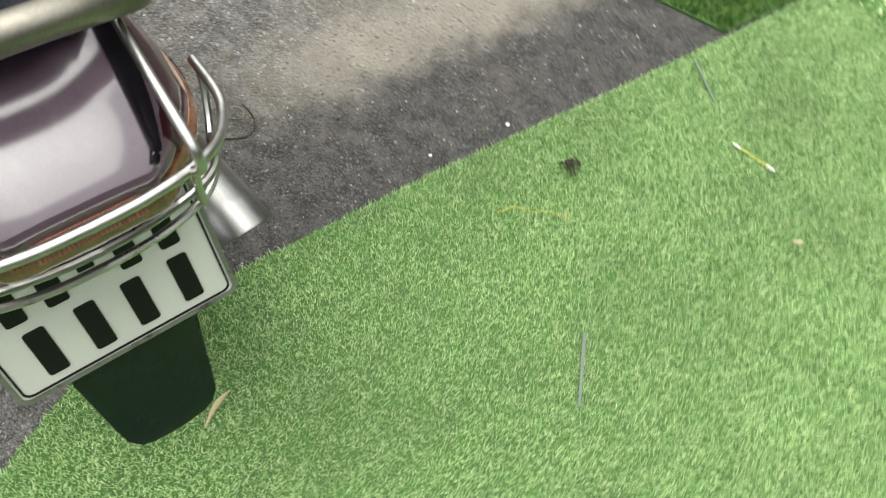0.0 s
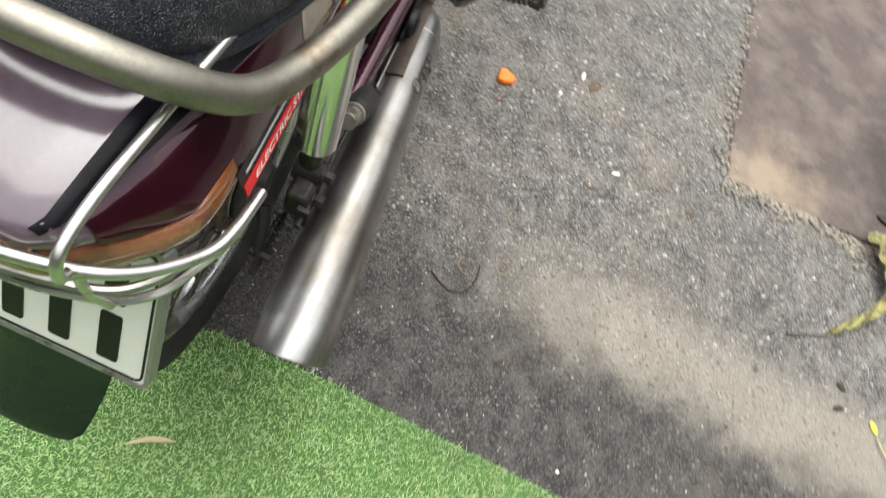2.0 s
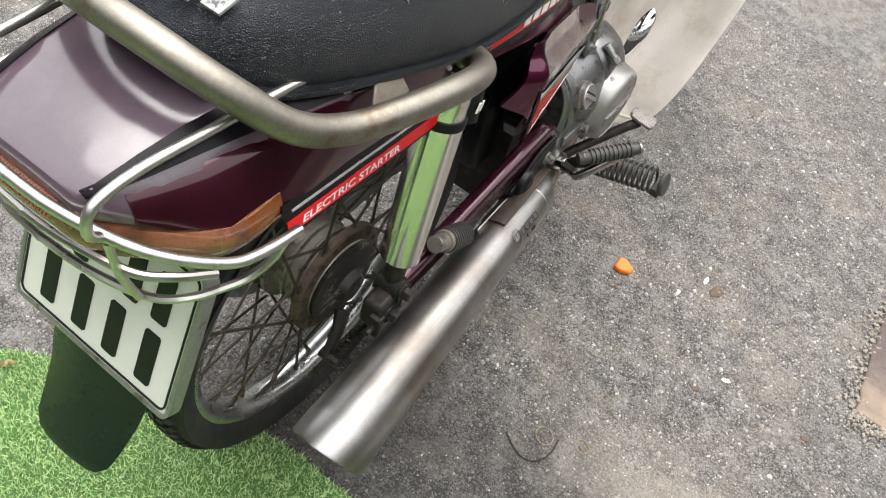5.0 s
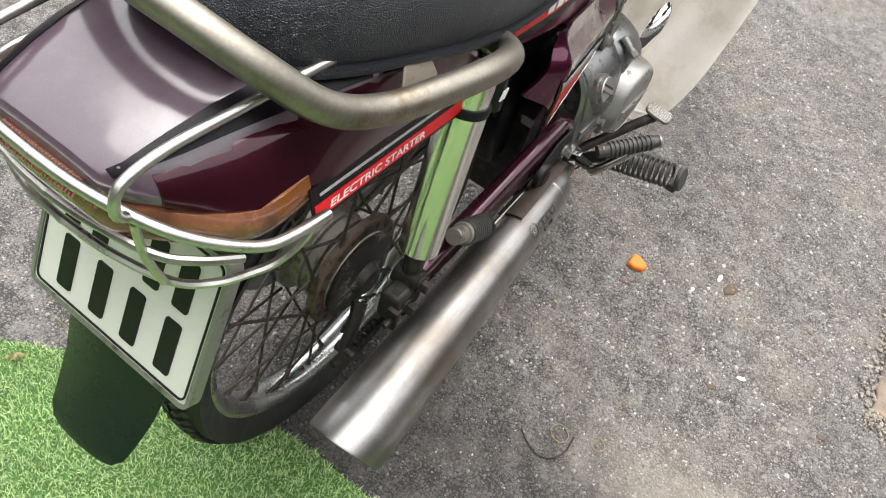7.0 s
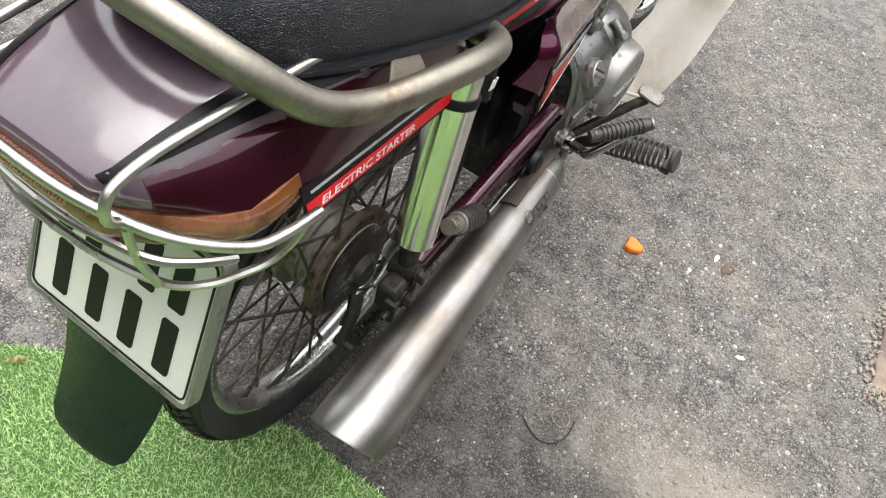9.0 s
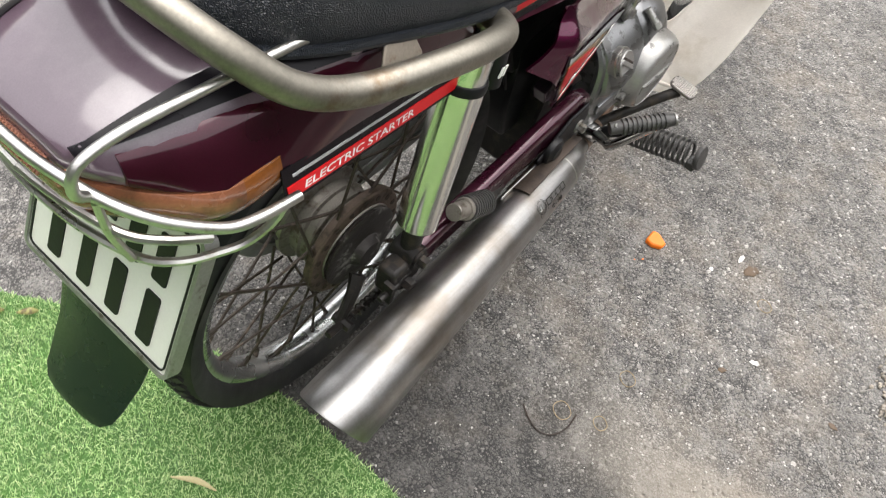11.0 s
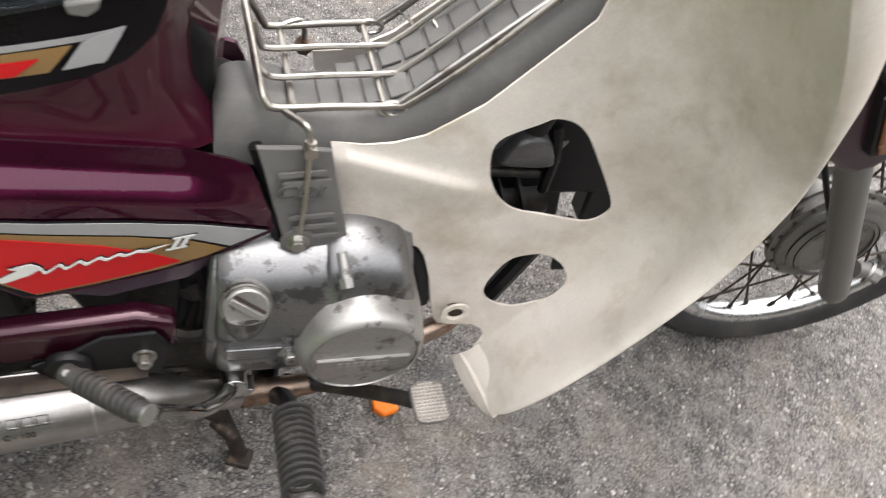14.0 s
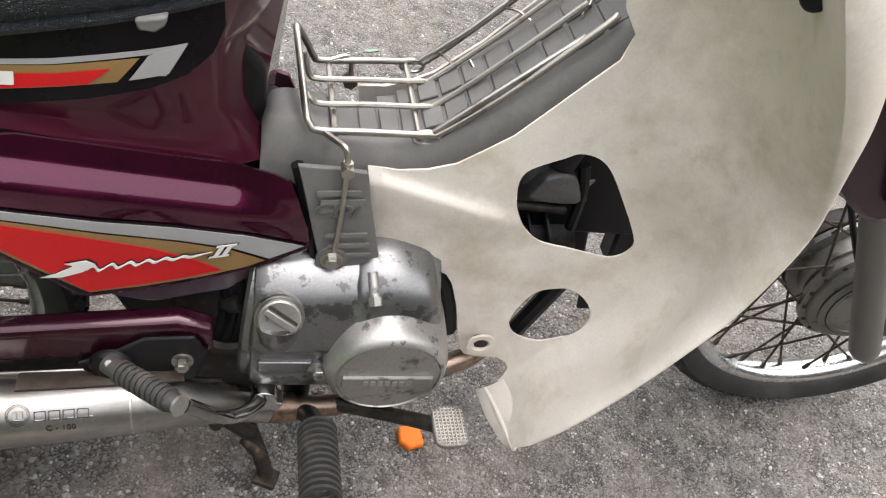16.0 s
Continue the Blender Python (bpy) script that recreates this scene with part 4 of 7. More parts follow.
# dark plate added in place of the dark gap above the muffler
part("gap_plate", prism([(0.170, -0.084, 0.262), (0.300, -0.084, 0.284), (0.362, -0.084, 0.292), (0.372, -0.084, 0.246), (0.300, -0.084, 0.236), (0.185, -0.084, 0.226)], (0, 0.010, 0)), GREASE, bike, "dark plate added to fill the gap between swing arm and muffler", bevel=0.003)
swing = part("swing_arm", arm(-0.092), PAINT_ARM, bike, "glossy plum swing arm", bevel=0.004)
part("swing_arm", arm(0.132), PAINT, bike, "glossy plum swing arm", bevel=0.004)
part("pivot_plate", prism([(0.268, -0.104, 0.278), (0.295, -0.104, 0.292), (0.33, -0.104, 0.318), (0.375, -0.104, 0.322), (0.388, -0.104, 0.296), (0.378, -0.104, 0.256), (0.33, -0.104, 0.238), (0.285, -0.104, 0.245)], (0, -0.006, 0)), BLACK, swing, "black pivot plate", bevel=0.003)
bolt("pivot_bolt", (0.364, -0.110, 0.287), (0, -1, 0), 0.0068, 0.012, swing, ALU_DULL)
part("bushing", lathe([(0, 0.012), (0.010, 0.012), (0.013, 0.009), (0.019, 0.008), (0.021, 0.004), (0.021, 0.0), (0, 0.0)], 28, along((0.300, -0.108, 0.280), (0.300, -1, 0.280))), BLACK, swing, "round black bushing")
part("axle_plate", box((0.056, 0.027, 0.044), pose(0.002, -0.0925, 0.268)), GREASE, swing, "greasy end of the swing arm", bevel=0.006)
bolt("axle_nut", (-0.002, -0.105, 0.262), (0, -1, 0), 0.0085, 0.014, bike, GREASE, "dull rear axle nut")
part("chain_adjuster", join(rod((-0.045, -0.105, 0.264), (-0.01, -0.105, 0.264), 0.004), box((0.006, 0.014, 0.03), pose(-0.03, -0.105, 0.264))), GREASE, bike)


CASE_GREY = mat("dusty_grey_case", (0.19, 0.187, 0.18), 0.42, metal=0.3, vary=0.2, wear=(0.10, 0.095, 0.088), wear_at=(0.5, 0.7), wear_scale=24)


# -- chain case on the far side --
def case_line(grow):
    a0, a1, r0, r1 = V(0.0, 0, 0.262), V(0.40, 0, 0.275), 0.104 + grow, 0.078 + grow
    rear = [(a0.x + r0 * math.cos(radians(a)), a0.z + r0 * math.sin(radians(a))) for a in range(94, 272, 11)]
    fore = [(a1.x + r1 * math.cos(radians(a)), a1.z + r1 * math.sin(radians(a))) for a in range(-86, 92, 11)]
    return rear + fore


chain_case = part("chain_case", loft([[(x, y, z) for x, z in case_line(g)] for y, g in ((0.118, -0.010), (0.114, 0.0), (0.076, 0.0), (0.070, -0.004), (0.069, -0.012))]), CASE_GREY, bike, "dusty grey chain case beyond the wheel", smooth=40)
for g in (-0.026, -0.048):
    part("case_ridge", tube([(x, 0.068, z) for x, z in case_line(g)], 0.0022, 6, 2, closed=True), CASE_GREY, chain_case)
part("case_joint", box((0.006, 0.052, 0.19), pose(0.21, 0.094, 0.268, 0, 8, 0)), CASE_GREY, chain_case, bevel=0.002)


# -- rear shock absorbers --
def shock(y, name):
    lo, hi = V(0.016, y, 0.288), V(0.052, y + (0.012 if y < 0 else -0.012), 0.600)
    m = along(lo, hi)
    L = (hi - lo).length
    body = part(name, lathe([(0, 0.046), (0.0215, 0.046), (0.0235, 0.048), (0.0243, 0.235), (0, 0.236)], 48, m), MIRROR, bike, "chrome covered rear shock absorber", smooth=25)
    part("seal_ring", lathe([(0, 0.233), (0.0248, 0.233), (0.0252, 0.240), (0.0235, 0.243), (0, 0.243)], 32, m), BLACK, body, "black rubber ring")
    part("upper_cover", lathe([(0, 0.242), (0.0222, 0.242), (0.0222, 0.292), (0.0205, 0.297), (0, 0.297)], 32, m), MIRROR, body, smooth=25)
    part("upper_mount", lathe([(0, 0.295), (0.015, 0.295), (0.013, L), (0, L)], 16, m), BLACK, body)
    eye = join(rod(lo + V(0, -0.016, 0), lo + V(0, 0.016, 0), 0.016, 16), lathe([(0, 0.0), (0.012, 0.0), (0.013, 0.05), (0, 0.05)], 16, m))
    part("lower_eye", eye, GREASE, body, "greasy lower eye")
    if y < 0:
        bolt("shock_bolt", lo + V(0, -0.016, 0), (0, -1, 0), 0.0080, 0.014, body, GREASE)
    return body


shock(-0.090, "shock_absorber")
shock(0.130, "shock_absorber")

# -- rear mudguard, mud flap, number plate --
rings = []
for k in range(15):
    a = radians(20 + k * 11.0)
    r = 0.298
    cx, cz = 0.0 + r * math.cos(a), 0.27 + r * math.sin(a)
    ring = []
    for j in range(9):
        b = -1 + j / 4
        rj = r - 0.030 * b * b
        ring.append((rj * math.cos(a), YC + 0.056 * b, 0.27 + rj * math.sin(a)))
    rings.append(ring)
guard = part("rear_mudguard", loft(rings, caps=False, wrap=False), BLACK, bike, "black rear mudguard over the tyre", solid=0.003)
rings = []
for x, z, h, b in ((-0.268, 0.435, 0.062, 0.010), (-0.288, 0.392, 0.062, 0.012), (-0.300, 0.350, 0.060, 0.014), (-0.312, 0.316, 0.056, 0.015), (-0.328, 0.285, 0.051, 0.012), (-0.338, 0.268, 0.047, 0.008), (-0.343, 0.260, 0.038, 0.004), (-0.344, 0.2575, 0.028, 0.002)):
    rings.append([(x + b * (c * c) - 0.5 * b, YC + h * c, z) for c in (-1, -0.85, -0.5, 0, 0.5, 0.85, 1)])
part("mud_flap", loft(rings, caps=False, wrap=False), FLAP, guard, "dark green-black mud flap below the number plate", solid=0.004)

pl_o = V(-0.297, 0.119, 0.376)
pl_x = (V(-0.305, -0.077, 0.388) - pl_o).normalized()
pl_y = V(0.048, -0.004, 0.125)
pl_y = (pl_y - pl_x * pl_y.dot(pl_x)).normalized()
pl_n = pl_x.cross(pl_y)
if pl_n.x > 0:
    pl_n = -pl_n
PM = Matrix((pl_x, pl_y, pl_n)).transposed().to_4x4()
PM.translation = pl_o


def flat_round(w, h, r, u0=0.0, v0=0.0, n=5):
    out = []
    for cx, cy, a0 in ((w - r, h - r, 0), (r, h - r, 90), (r, r, 180), (w - r, r, 270)):
        out += [(u0 + cx + r * math.cos(radians(a0 + 90 * k / n)), v0 + cy + r * math.sin(radians(a0 + 90 * k / n))) for k in range(n + 1)]
    return out


def plate_bar(u, v, w, h, d0, d1, r=0.001):
    bm = prism([(x, y, d0) for x, y in flat_round(w, h, r, u, v)], (0, 0, d1 - d0))
    bm.transform(PM)
    return bm


PW, PH = 0.197, 0.142
plate = part("number_plate", plate_bar(0, 0, PW, PH, -0.001, 0.001, 0.008), PLATE, bike, "white number plate with dark raised bars", bevel=0.0006)
part("plate_backing", plate_bar(-0.002, -0.002, PW + 0.004, PH + 0.004, -0.012, -0.002, 0.009), ALU_DULL, plate, "grey metal plate backing")


def loop_frame(w, h, r, u0, v0, width, d0, d1):
    a, b = flat_round(w, h, r, u0, v0), flat_round(w - 2 * width, h - 2 * width, max(0.001, r - width), u0 + width, v0 + width)
    bm = bmesh.new()
    q = [[bm.verts.new((x, y, d)) for x, y in lp] for lp, d in ((a, d0), (a, d1), (b, d1), (b, d0))]
    k = len(a)
    for s, t in zip(q, q[1:] + q[:1]):
        for i in range(k):
            bm.faces.new((s[i], s[(i + 1) % k], t[(i + 1) % k], t[i]))
    bm.transform(PM)
    return bm


part("plate_border", loop_frame(PW - 0.006, PH - 0.006, 0.008, 0.003, 0.003, 0.0018, 0.0005, 0.0022), BLACK, plate, "thin black border line")
part("plate_frame", loop_frame(PW + 0.006, PH + 0.006, 0.010, -0.003, -0.003, 0.004, -0.010, 0.0028), ALU_DULL, plate, "dull metal plate frame")
for u in (0.029, 0.071, 0.111, 0.153):
    part("plate_bar", plate_bar(u, 0.014, 0.018, 0.052, 0.0008, 0.0022, 0.003), BLACK, plate)
for u, w in ((0.024, 0.018), (0.058, 0.018), (0.120, 0.018), (0.154, 0.018)):
    part("plate_bar", plate_bar(u, 0.078, w, 0.046, 0.0008, 0.0022, 0.003), BLACK, plate)
part("plate_bar", plate_bar(0.090, 0.096, 0.014, 0.009, 0.0008, 0.0022, 0.001), BLACK, plate)

# -- tail cowl --
cowl_rows = [  # x, half top, z top, shoulder offset, z shoulder, low offset, z low
    (-0.324, 0.044, 0.624, 0.047, 0.622, 0.050, 0.612),
    (-0.313, 0.055, 0.632, 0.060, 0.629, 0.066, 0.609),
    (-0.285, 0.059, 0.641, 0.070, 0.634, 0.088, 0.598),
    (-0.252, 0.063, 0.649, 0.078, 0.638, 0.108, 0.591),
    (-0.200, 0.070, 0.656, 0.088, 0.640, 0.117, 0.583),
    (-0.120, 0.078, 0.654, 0.098, 0.634, 0.110, 0.575),
    (-0.040, 0.082, 0.640, 0.100, 0.616, 0.104, 0.560),
    (0.050, 0.082, 0.622, 0.100, 0.600, 0.100, 0.545),
    (0.110, 0.075, 0.612, 0.096, 0.596, 0.096, 0.548),
]
rings = []
for x, a, za, b, zb, c, zc in cowl_rows:
    rings.append(sym([(x, a * 0.5, za + 0.0015), (x, a, za), (x, b, zb), (x, c, zc + 0.004), (x, c - 0.008, zc - 0.006), (x, c * 0.5, zc - 0.008)]))
cowl = part("tail_cowl", loft(rings), PAINT_DARK, bike, "glossy dark plum tail cowl reflecting the sky", bevel=0.004)


# black edge strip along the shoulder, side lens and stripe
strip = []
for x in (-0.318, -0.31, -0.30, -0.28, -0.25, -0.22, -0.18, -0.14, -0.10, -0.05, 0.0, 0.05):
    a, za, b, zb, c, zc = lerp_table([(r[0], *r[1:]) for r in cowl_rows], x)
    p, q = V(x, YC - a + 0.001, za + 0.0012), V(x, YC - b - 0.0012, zb + 0.0006)
    strip.append([p, p.lerp(q, 0.5) + V(0, -0.0006, 0.0008), q, q + V(0, 0.004, -0.002), p + V(0, -0.002, -0.004)])
part("shoulder_trim", loft(strip), BLACK_GLOSS, cowl, "black trim along the cowl's shoulder")
part("shoulder_trim", mirrored(loft(strip)), BLACK_GLOSS, cowl, "black trim along the cowl's shoulder")

for sd in (1, -1):
    rings = []
    for k in range(25):
        x = -0.300 + 0.41 * k / 24
        a, za, b, zb, c, zc = lerp_table([(r[0], *r[1:]) for r in cowl_rows], x)
        p, q = V(x, YC - b - 0.0006, zb - 0.003), V(x, YC - c - 0.0012, zc + 0.002)
        mid = p.lerp(q, 0.5) + V(0, -0.0030, 0.0010)
        rings.append([p, p.lerp(mid, 0.5) + V(0, -0.0012, 0), mid, mid.lerp(q, 0.5) + V(0, -0.0012, 0), q, q + V(0, 0.006, 0.001), p + V(0, 0.006, 0)])
    bm = loft(rings)
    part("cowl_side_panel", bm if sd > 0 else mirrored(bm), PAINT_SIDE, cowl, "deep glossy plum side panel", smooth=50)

lens_rows = [(0.0, -0.327), (0.03, -0.326), (0.05, -0.322), (0.062, -0.314), (0.085, -0.290), (0.104, -0.262), (0.112, -0.238), (0.113, -0.207)]


def lens_ring(i, pts):
    off, x = pts[i]
    a, b = pts[max(0, i - 1)], pts[min(len(pts) - 1, i + 1)]
    t = V(b[1] - a[1], -(b[0] - a[0]), 0).normalized()
    nrm = V(-t.y, t.x, 0)
    if nrm.x > 0 and off < 0.05:
        nrm = -nrm
    zt = 0.611 - 0.021 * max(0.0, min(1.0, (off - 0.03) / 0.075)) + 0.007 * max(0.0, (x + 0.25) / 0.05)
    hgt = 0.024
    c = V(x, YC - off, 0)
    out = V(-1, 0, 0).lerp(V(-0.25, -1, 0), min(1, off / 0.11)).normalized()
    return [c + out * d + V(0, 0, zt + z) for d, z in ((-0.012, 0.004), (0.000, 0.003), (0.004, -0.004), (0.0045, -hgt * 0.6), (0.001, -hgt), (-0.014, -hgt - 0.002))]


def lens_part(i0, i1, material, name, label, flip):
    fine = [(v.x, v.y) for v in curve([(o, x, 0) for o, x in lens_rows], 4)]
    ids = range(i0 * 4, i1 * 4 + 1)
    rings = [lens_ring(i, fine) for i in ids]
    if not flip and i0 == 0:
        left = [[V(p.x, 2 * YC - p.y, p.z) for p in r] for r in reversed(rings[1:])]
        rings = left + rings
    bm = loft(rings)
    if flip:
        mirrored(bm)
    return part(name, bm, material, cowl, label)


tail_lens = lens_part(0, 3, BROWN_LENS, "tail_lens", "faded red-brown tail light lens with fine ribs", False)
for fl in (False, True):
    lens_part(3, 6, BROWN_LENS, "side_lens", "faded brown wrap-round lens", fl)
    lens_part(6, 7, AMBER, "turn_signal", "amber turn signal lens", fl)
for k in range(34):
    y = YC - 0.050 + k * 0.00303
    x = -0.3315 + (0.004 if abs(y - YC) > 0.035 else 0.0)
    part("rib", rod((x + 0.0065, y, 0.6152), (x - 0.0012, y, 0.604), 0.00135, 6), PINK_LENS, tail_lens)

# stripe below the cowl with the lettering, on the right
ST0, ST1 = V(-0.208, 0, 0.574), V(0.040, 0, 0.536)


def stripe_at(u, v, off):
    c = ST0.lerp(ST1, u)
    return V(c.x, YC - 0.1208 + 0.0198 * u + 0.30 * v - off, c.z + v)


def stripe_quad(u0, u1, v0, v1, off):
    """A band along the cowl's lower edge; v is the height above its middle line."""
    rings = []
    for i in range(9):
        u = u0 + (u1 - u0) * i / 8
        rings.append([stripe_at(u, v0, off), stripe_at(u, v1, off), stripe_at(u, v1, off - 0.0015), stripe_at(u, v0, off - 0.0015)])
    return loft(rings)


side_band = part("side_band", stripe_quad(-0.01, 1.0, -0.012, 0.016, 0.0018), BLACK_GLOSS, cowl, "black band along the lower edge")
part("red_stripe", stripe_quad(0.0, 1.0, -0.0090, 0.0012, 0.0026), RED, side_band, "red stripe with white lettering")
part("silver_line", stripe_quad(0.03, 0.95, 0.0070, 0.0088, 0.0026), SILVER, side_band, "thin silver line")
letters = text("lettering", "ELECTRIC STARTER", 0.0082, Matrix(), LETTER, side_band, "white slanted lettering", bold=0.00015, shear=0.2, extrude=0.0)
for v in letters.data.vertices:
    v.co = stripe_at(0.065 + v.co.x * 8.1, -0.0068 + v.co.y, 0.0029)

# -- seat --
seat_rows = [(-0.234, 0.022, 0.678, 0.692), (-0.226, 0.050, 0.668, 0.706), (-0.192, 0.0815, 0.6585, 0.718), (-0.145, 0.100, 0.650, 0.722), (-0.097, 0.111, 0.643, 0.722), (-0.013, 0.119, 0.6236, 0.716), (0.05, 0.119, 0.611, 0.708), (0.12, 0.118, 0.606, 0.700),
             (0.18, 0.115, 0.612, 0.692), (0.26, 0.110, 0.626, 0.690), (0.34, 0.100, 0.642, 0.696), (0.41, 0.086, 0.662, 0.704), (0.47, 0.066, 0.678, 0.712), (0.50, 0.040, 0.690, 0.712)]
rings = []
for x, w, zl, zt in seat_rows:
    h = zt - zl
    rings.append(sym([(x, 0.0, zt), (x, w * 0.45, zt - 0.001), (x, w * 0.75, zt - h * 0.08), (x, w * 0.92, zt - h * 0.25), (x, w * 1.0, zt - h * 0.52), (x, w * 1.0, zt - h * 0.80), (x, w * 0.965, zl + 0.002), (x, w * 0.90, zl - 0.003), (x, 0.0, zl - 0.003)]))
seat = part("seat", loft(rings), LEATHER, bike, "black grained leather saddle")
seat.modifiers.new("round", "SUBSURF").levels = 2
seat.modifiers["round"].render_levels = 2
part("seat_base", tube([(x, YC - w * 0.95, zl - 0.001) for x, w, zl, zt in seat_rows[1:-1]], 0.005, 8), LEATHER, seat, "black leather edge of the saddle")
part("seat_hook", prism([(0.337, -0.084, 0.640), (0.359, -0.084, 0.645), (0.357, -0.084, 0.637), (0.350, -0.084, 0.631), (0.339, -0.084, 0.632)], (0, 0.012, 0)), GREY, seat, "small grey hook", bevel=0.002)
for y, wd in ((-0.026, 0.016), (-0.004, 0.018), (0.020, 0.018), (0.044, 0.018), (0.066, 0.016)):
    part("print", box((0.018, wd, 0.0022), pose(-0.199 - 0.010 * (1 - ((y - YC) / 0.05) ** 2), y, 0.7148 + 0.0016 * (1 - ((y - YC) / 0.05) ** 2), 0, -17, 0)), PRINT, seat, "worn silver printed bar")
part("seat_piping", tube([(0.12, -0.072, 0.6955), (0.02, -0.076, 0.7085), (-0.05, -0.074, 0.7150), (-0.095, -0.066, 0.7185), (-0.120, -0.058, 0.7205), (-0.145, -0.046, 0.7210), (-0.160, -0.013, 0.7220), (-0.162, YC, 0.7222), (-0.160, 0.053, 0.7220), (-0.145, 0.086, 0.7210), (-0.12, 0.098, 0.7205), (-0.05, 0.114, 0.7150), (0.12, 0.112, 0.6955)], 0.0022, 8), LEATHER, seat, "piping round the top panel")

# -- grab rail --
rail_half = [(0.046, -0.078, 0.602), (0.034, -0.110, 0.605), (-0.017, -0.124, 0.621), (-0.09, -0.118, 0.630), (-0.150, -0.104, 0.634), (-0.195, -0.090, 0.651), (-0.228, -0.062, 0.680), (-0.247, -0.012, 0.700)]
rail_pts = rail_half + [(x, 2 * YC - y, z) for x, y, z in reversed(rail_half)]
rail = part("grab_rail", tube(rail_pts, 0.0121, 18, 8), NICKEL, bike, "thick worn nickel-plated grab rail with rust")
for s in (1, -1):
    br = prism([(-0.112, YC - s * 0.118, 0.622), (-0.098, YC - s * 0.106, 0.647), (-0.074, YC - s * 0.106, 0.6445), (-0.064, YC - s * 0.118, 0.6195)], (0, s * 0.004, 0.002))
    part("rail_bracket", br, DUSTY, rail, "rusty bracket plate", bevel=0.002)
    part("rail_tab", box((0.030, 0.022, 0.016), pose(0.050, YC - s * 0.100, 0.596)), NICKEL, rail, bevel=0.003)

# -- chrome guard rods round the tail --
def rods(pts):
    return pts + [(x, 2 * YC - y, z) for x, y, z in reversed(pts)]


guard_rack = part("tail_guard", tube(rods([(-0.208, -0.115, 0.579), (-0.245, -0.113, 0.582), (-0.269, -0.106, 0.585), (-0.300, -0.086, 0.599), (-0.320, -0.060, 0.611), (-0.331, -0.018, 0.616), (-0.333, YC, 0.617)]), 0.0042, 10, 6), CHROME, bike, "chrome guard rods round the tail light")
part("guard_rod", tube(rods([(-0.268, -0.094, 0.562), (-0.296, -0.084, 0.574), (-0.314, -0.063, 0.577), (-0.325, -0.016, 0.579), (-0.328, YC, 0.580)]), 0.0034, 8, 6), CHROME, guard_rack)
part("guard_rod", tube(rods([(-0.222, -0.114, 0.577), (-0.231, -0.111, 0.562), (-0.246, -0.104, 0.548), (-0.262, -0.096, 0.543), (-0.286, -0.086, 0.544), (-0.303, -0.064, 0.541), (-0.317, -0.021, 0.546), (-0.321, YC, 0.549)]), 0.0034, 8, 6), CHROME, guard_rack)
for s in (1, -1):
    f = (lambda p: p) if s > 0 else (lambda p: (p[0], 2 * YC - p[1], p[2]))
    part("guard_upright", tube([f(p) for p in [(-0.323, -0.053, 0.611), (-0.334, -0.056, 0.624), (-0.328, -0.055, 0.642), (-0.296, -0.056, 0.651), (-0.241, -0.060, 0.655), (-0.170, -0.066, 0.660), (-0.135, -0.069, 0.659)]], 0.0038, 10), CHROME, guard_rack)
    part("guard_post", tube([f(p) for p in [(-0.322, -0.056, 0.607), (-0.318, -0.058, 0.575), (-0.309, -0.064, 0.546)]], 0.0032, 8), CHROME, guard_rack)

# -- exhaust --
mu_a, mu_b = V(-0.168, -0.157, 0.223), V(0.326, -0.124, 0.236)
mL = (mu_b - mu_a).length
mm = along(mu_a, mu_b)
muf = part("muffler", lathe([(0.0405, 0.002), (0.0425, 0.0), (0.0438, 0.002), (0.0438, 0.030), (0.0443, 0.0325), (0.0434, 0.036), (0.0425, mL * 0.16), (0.0386, mL * 0.5), (0.0328, mL * 0.86), (0.0305, mL), (0.0285, mL + 0.004), (0.024, mL + 0.004), (0.033, 0.03)], 64, mm), STEEL, bike, "brushed steel muffler with heat tint")
for v in muf.data.vertices:
    u = (v.co - mu_a).dot((mu_b - mu_a).normalized())
    if u < 0.07:
        v.co.x -= 0.52 * (v.co.z - mu_a.z) * (1 - max(0.0, u) / 0.07)
m_ax = (mu_b - mu_a).normalized()
m_up = (V(0, 0, 1) - m_ax * m_ax.z).normalized()
m_side = m_ax.cross(m_up)


def on_muffler(u, degrees_down, r):
    """A frame on the muffler's skin: x along it, y up round it, z outwards."""
    a = radians(degrees_down)
    out = m_side * -math.cos(a) + m_up * math.sin(a)
    if out.y > 0:
        out = m_side * math.cos(a) + m_up * math.sin(a)
    up = out.cross(m_ax)
    return Matrix.Translation(mu_a + m_ax * u + out * r) @ Matrix((m_ax, up, out)).transposed().to_4x4()


mk = on_muffler(0.391, 50, 0.0345)
part("emblem_ring", join(lathe([(0.0096, 0), (0.0101, 0.0004), (0.0096, 0.0005)], 32, mk), lathe([(0.0080, 0), (0.0084, 0.0004), (0.0080, 0.0005)], 32, mk)), GREASE, muf, "engraved round emblem")
for k in range(2):
    part("emblem_bar", box((0.0036, 0.0075, 0.0006), mk @ Matrix.Translation((-0.0025 + 0.005 * k, 0, 0.0002))), ALU_DULL, muf)
for k in range(4):
    mb = on_muffler(0.4095 + 0.0122 * k, 46, 0.0342)
    part("mark_bar", join(*[box(d, mb @ Matrix.Translation(o)) for d, o in (((0.0100, 0.0007, 0.0005), (0, 0.0042, 0)), ((0.0100, 0.0007, 0.0005), (0, -0.0042, 0)), ((0.0007, 0.0084, 0.0005), (0.0047, 0, 0)), ((0.0007, 0.0084, 0.0005), (-0.0047, 0, 0)))]), GREASE, muf, "plain engraved outline of a letter")
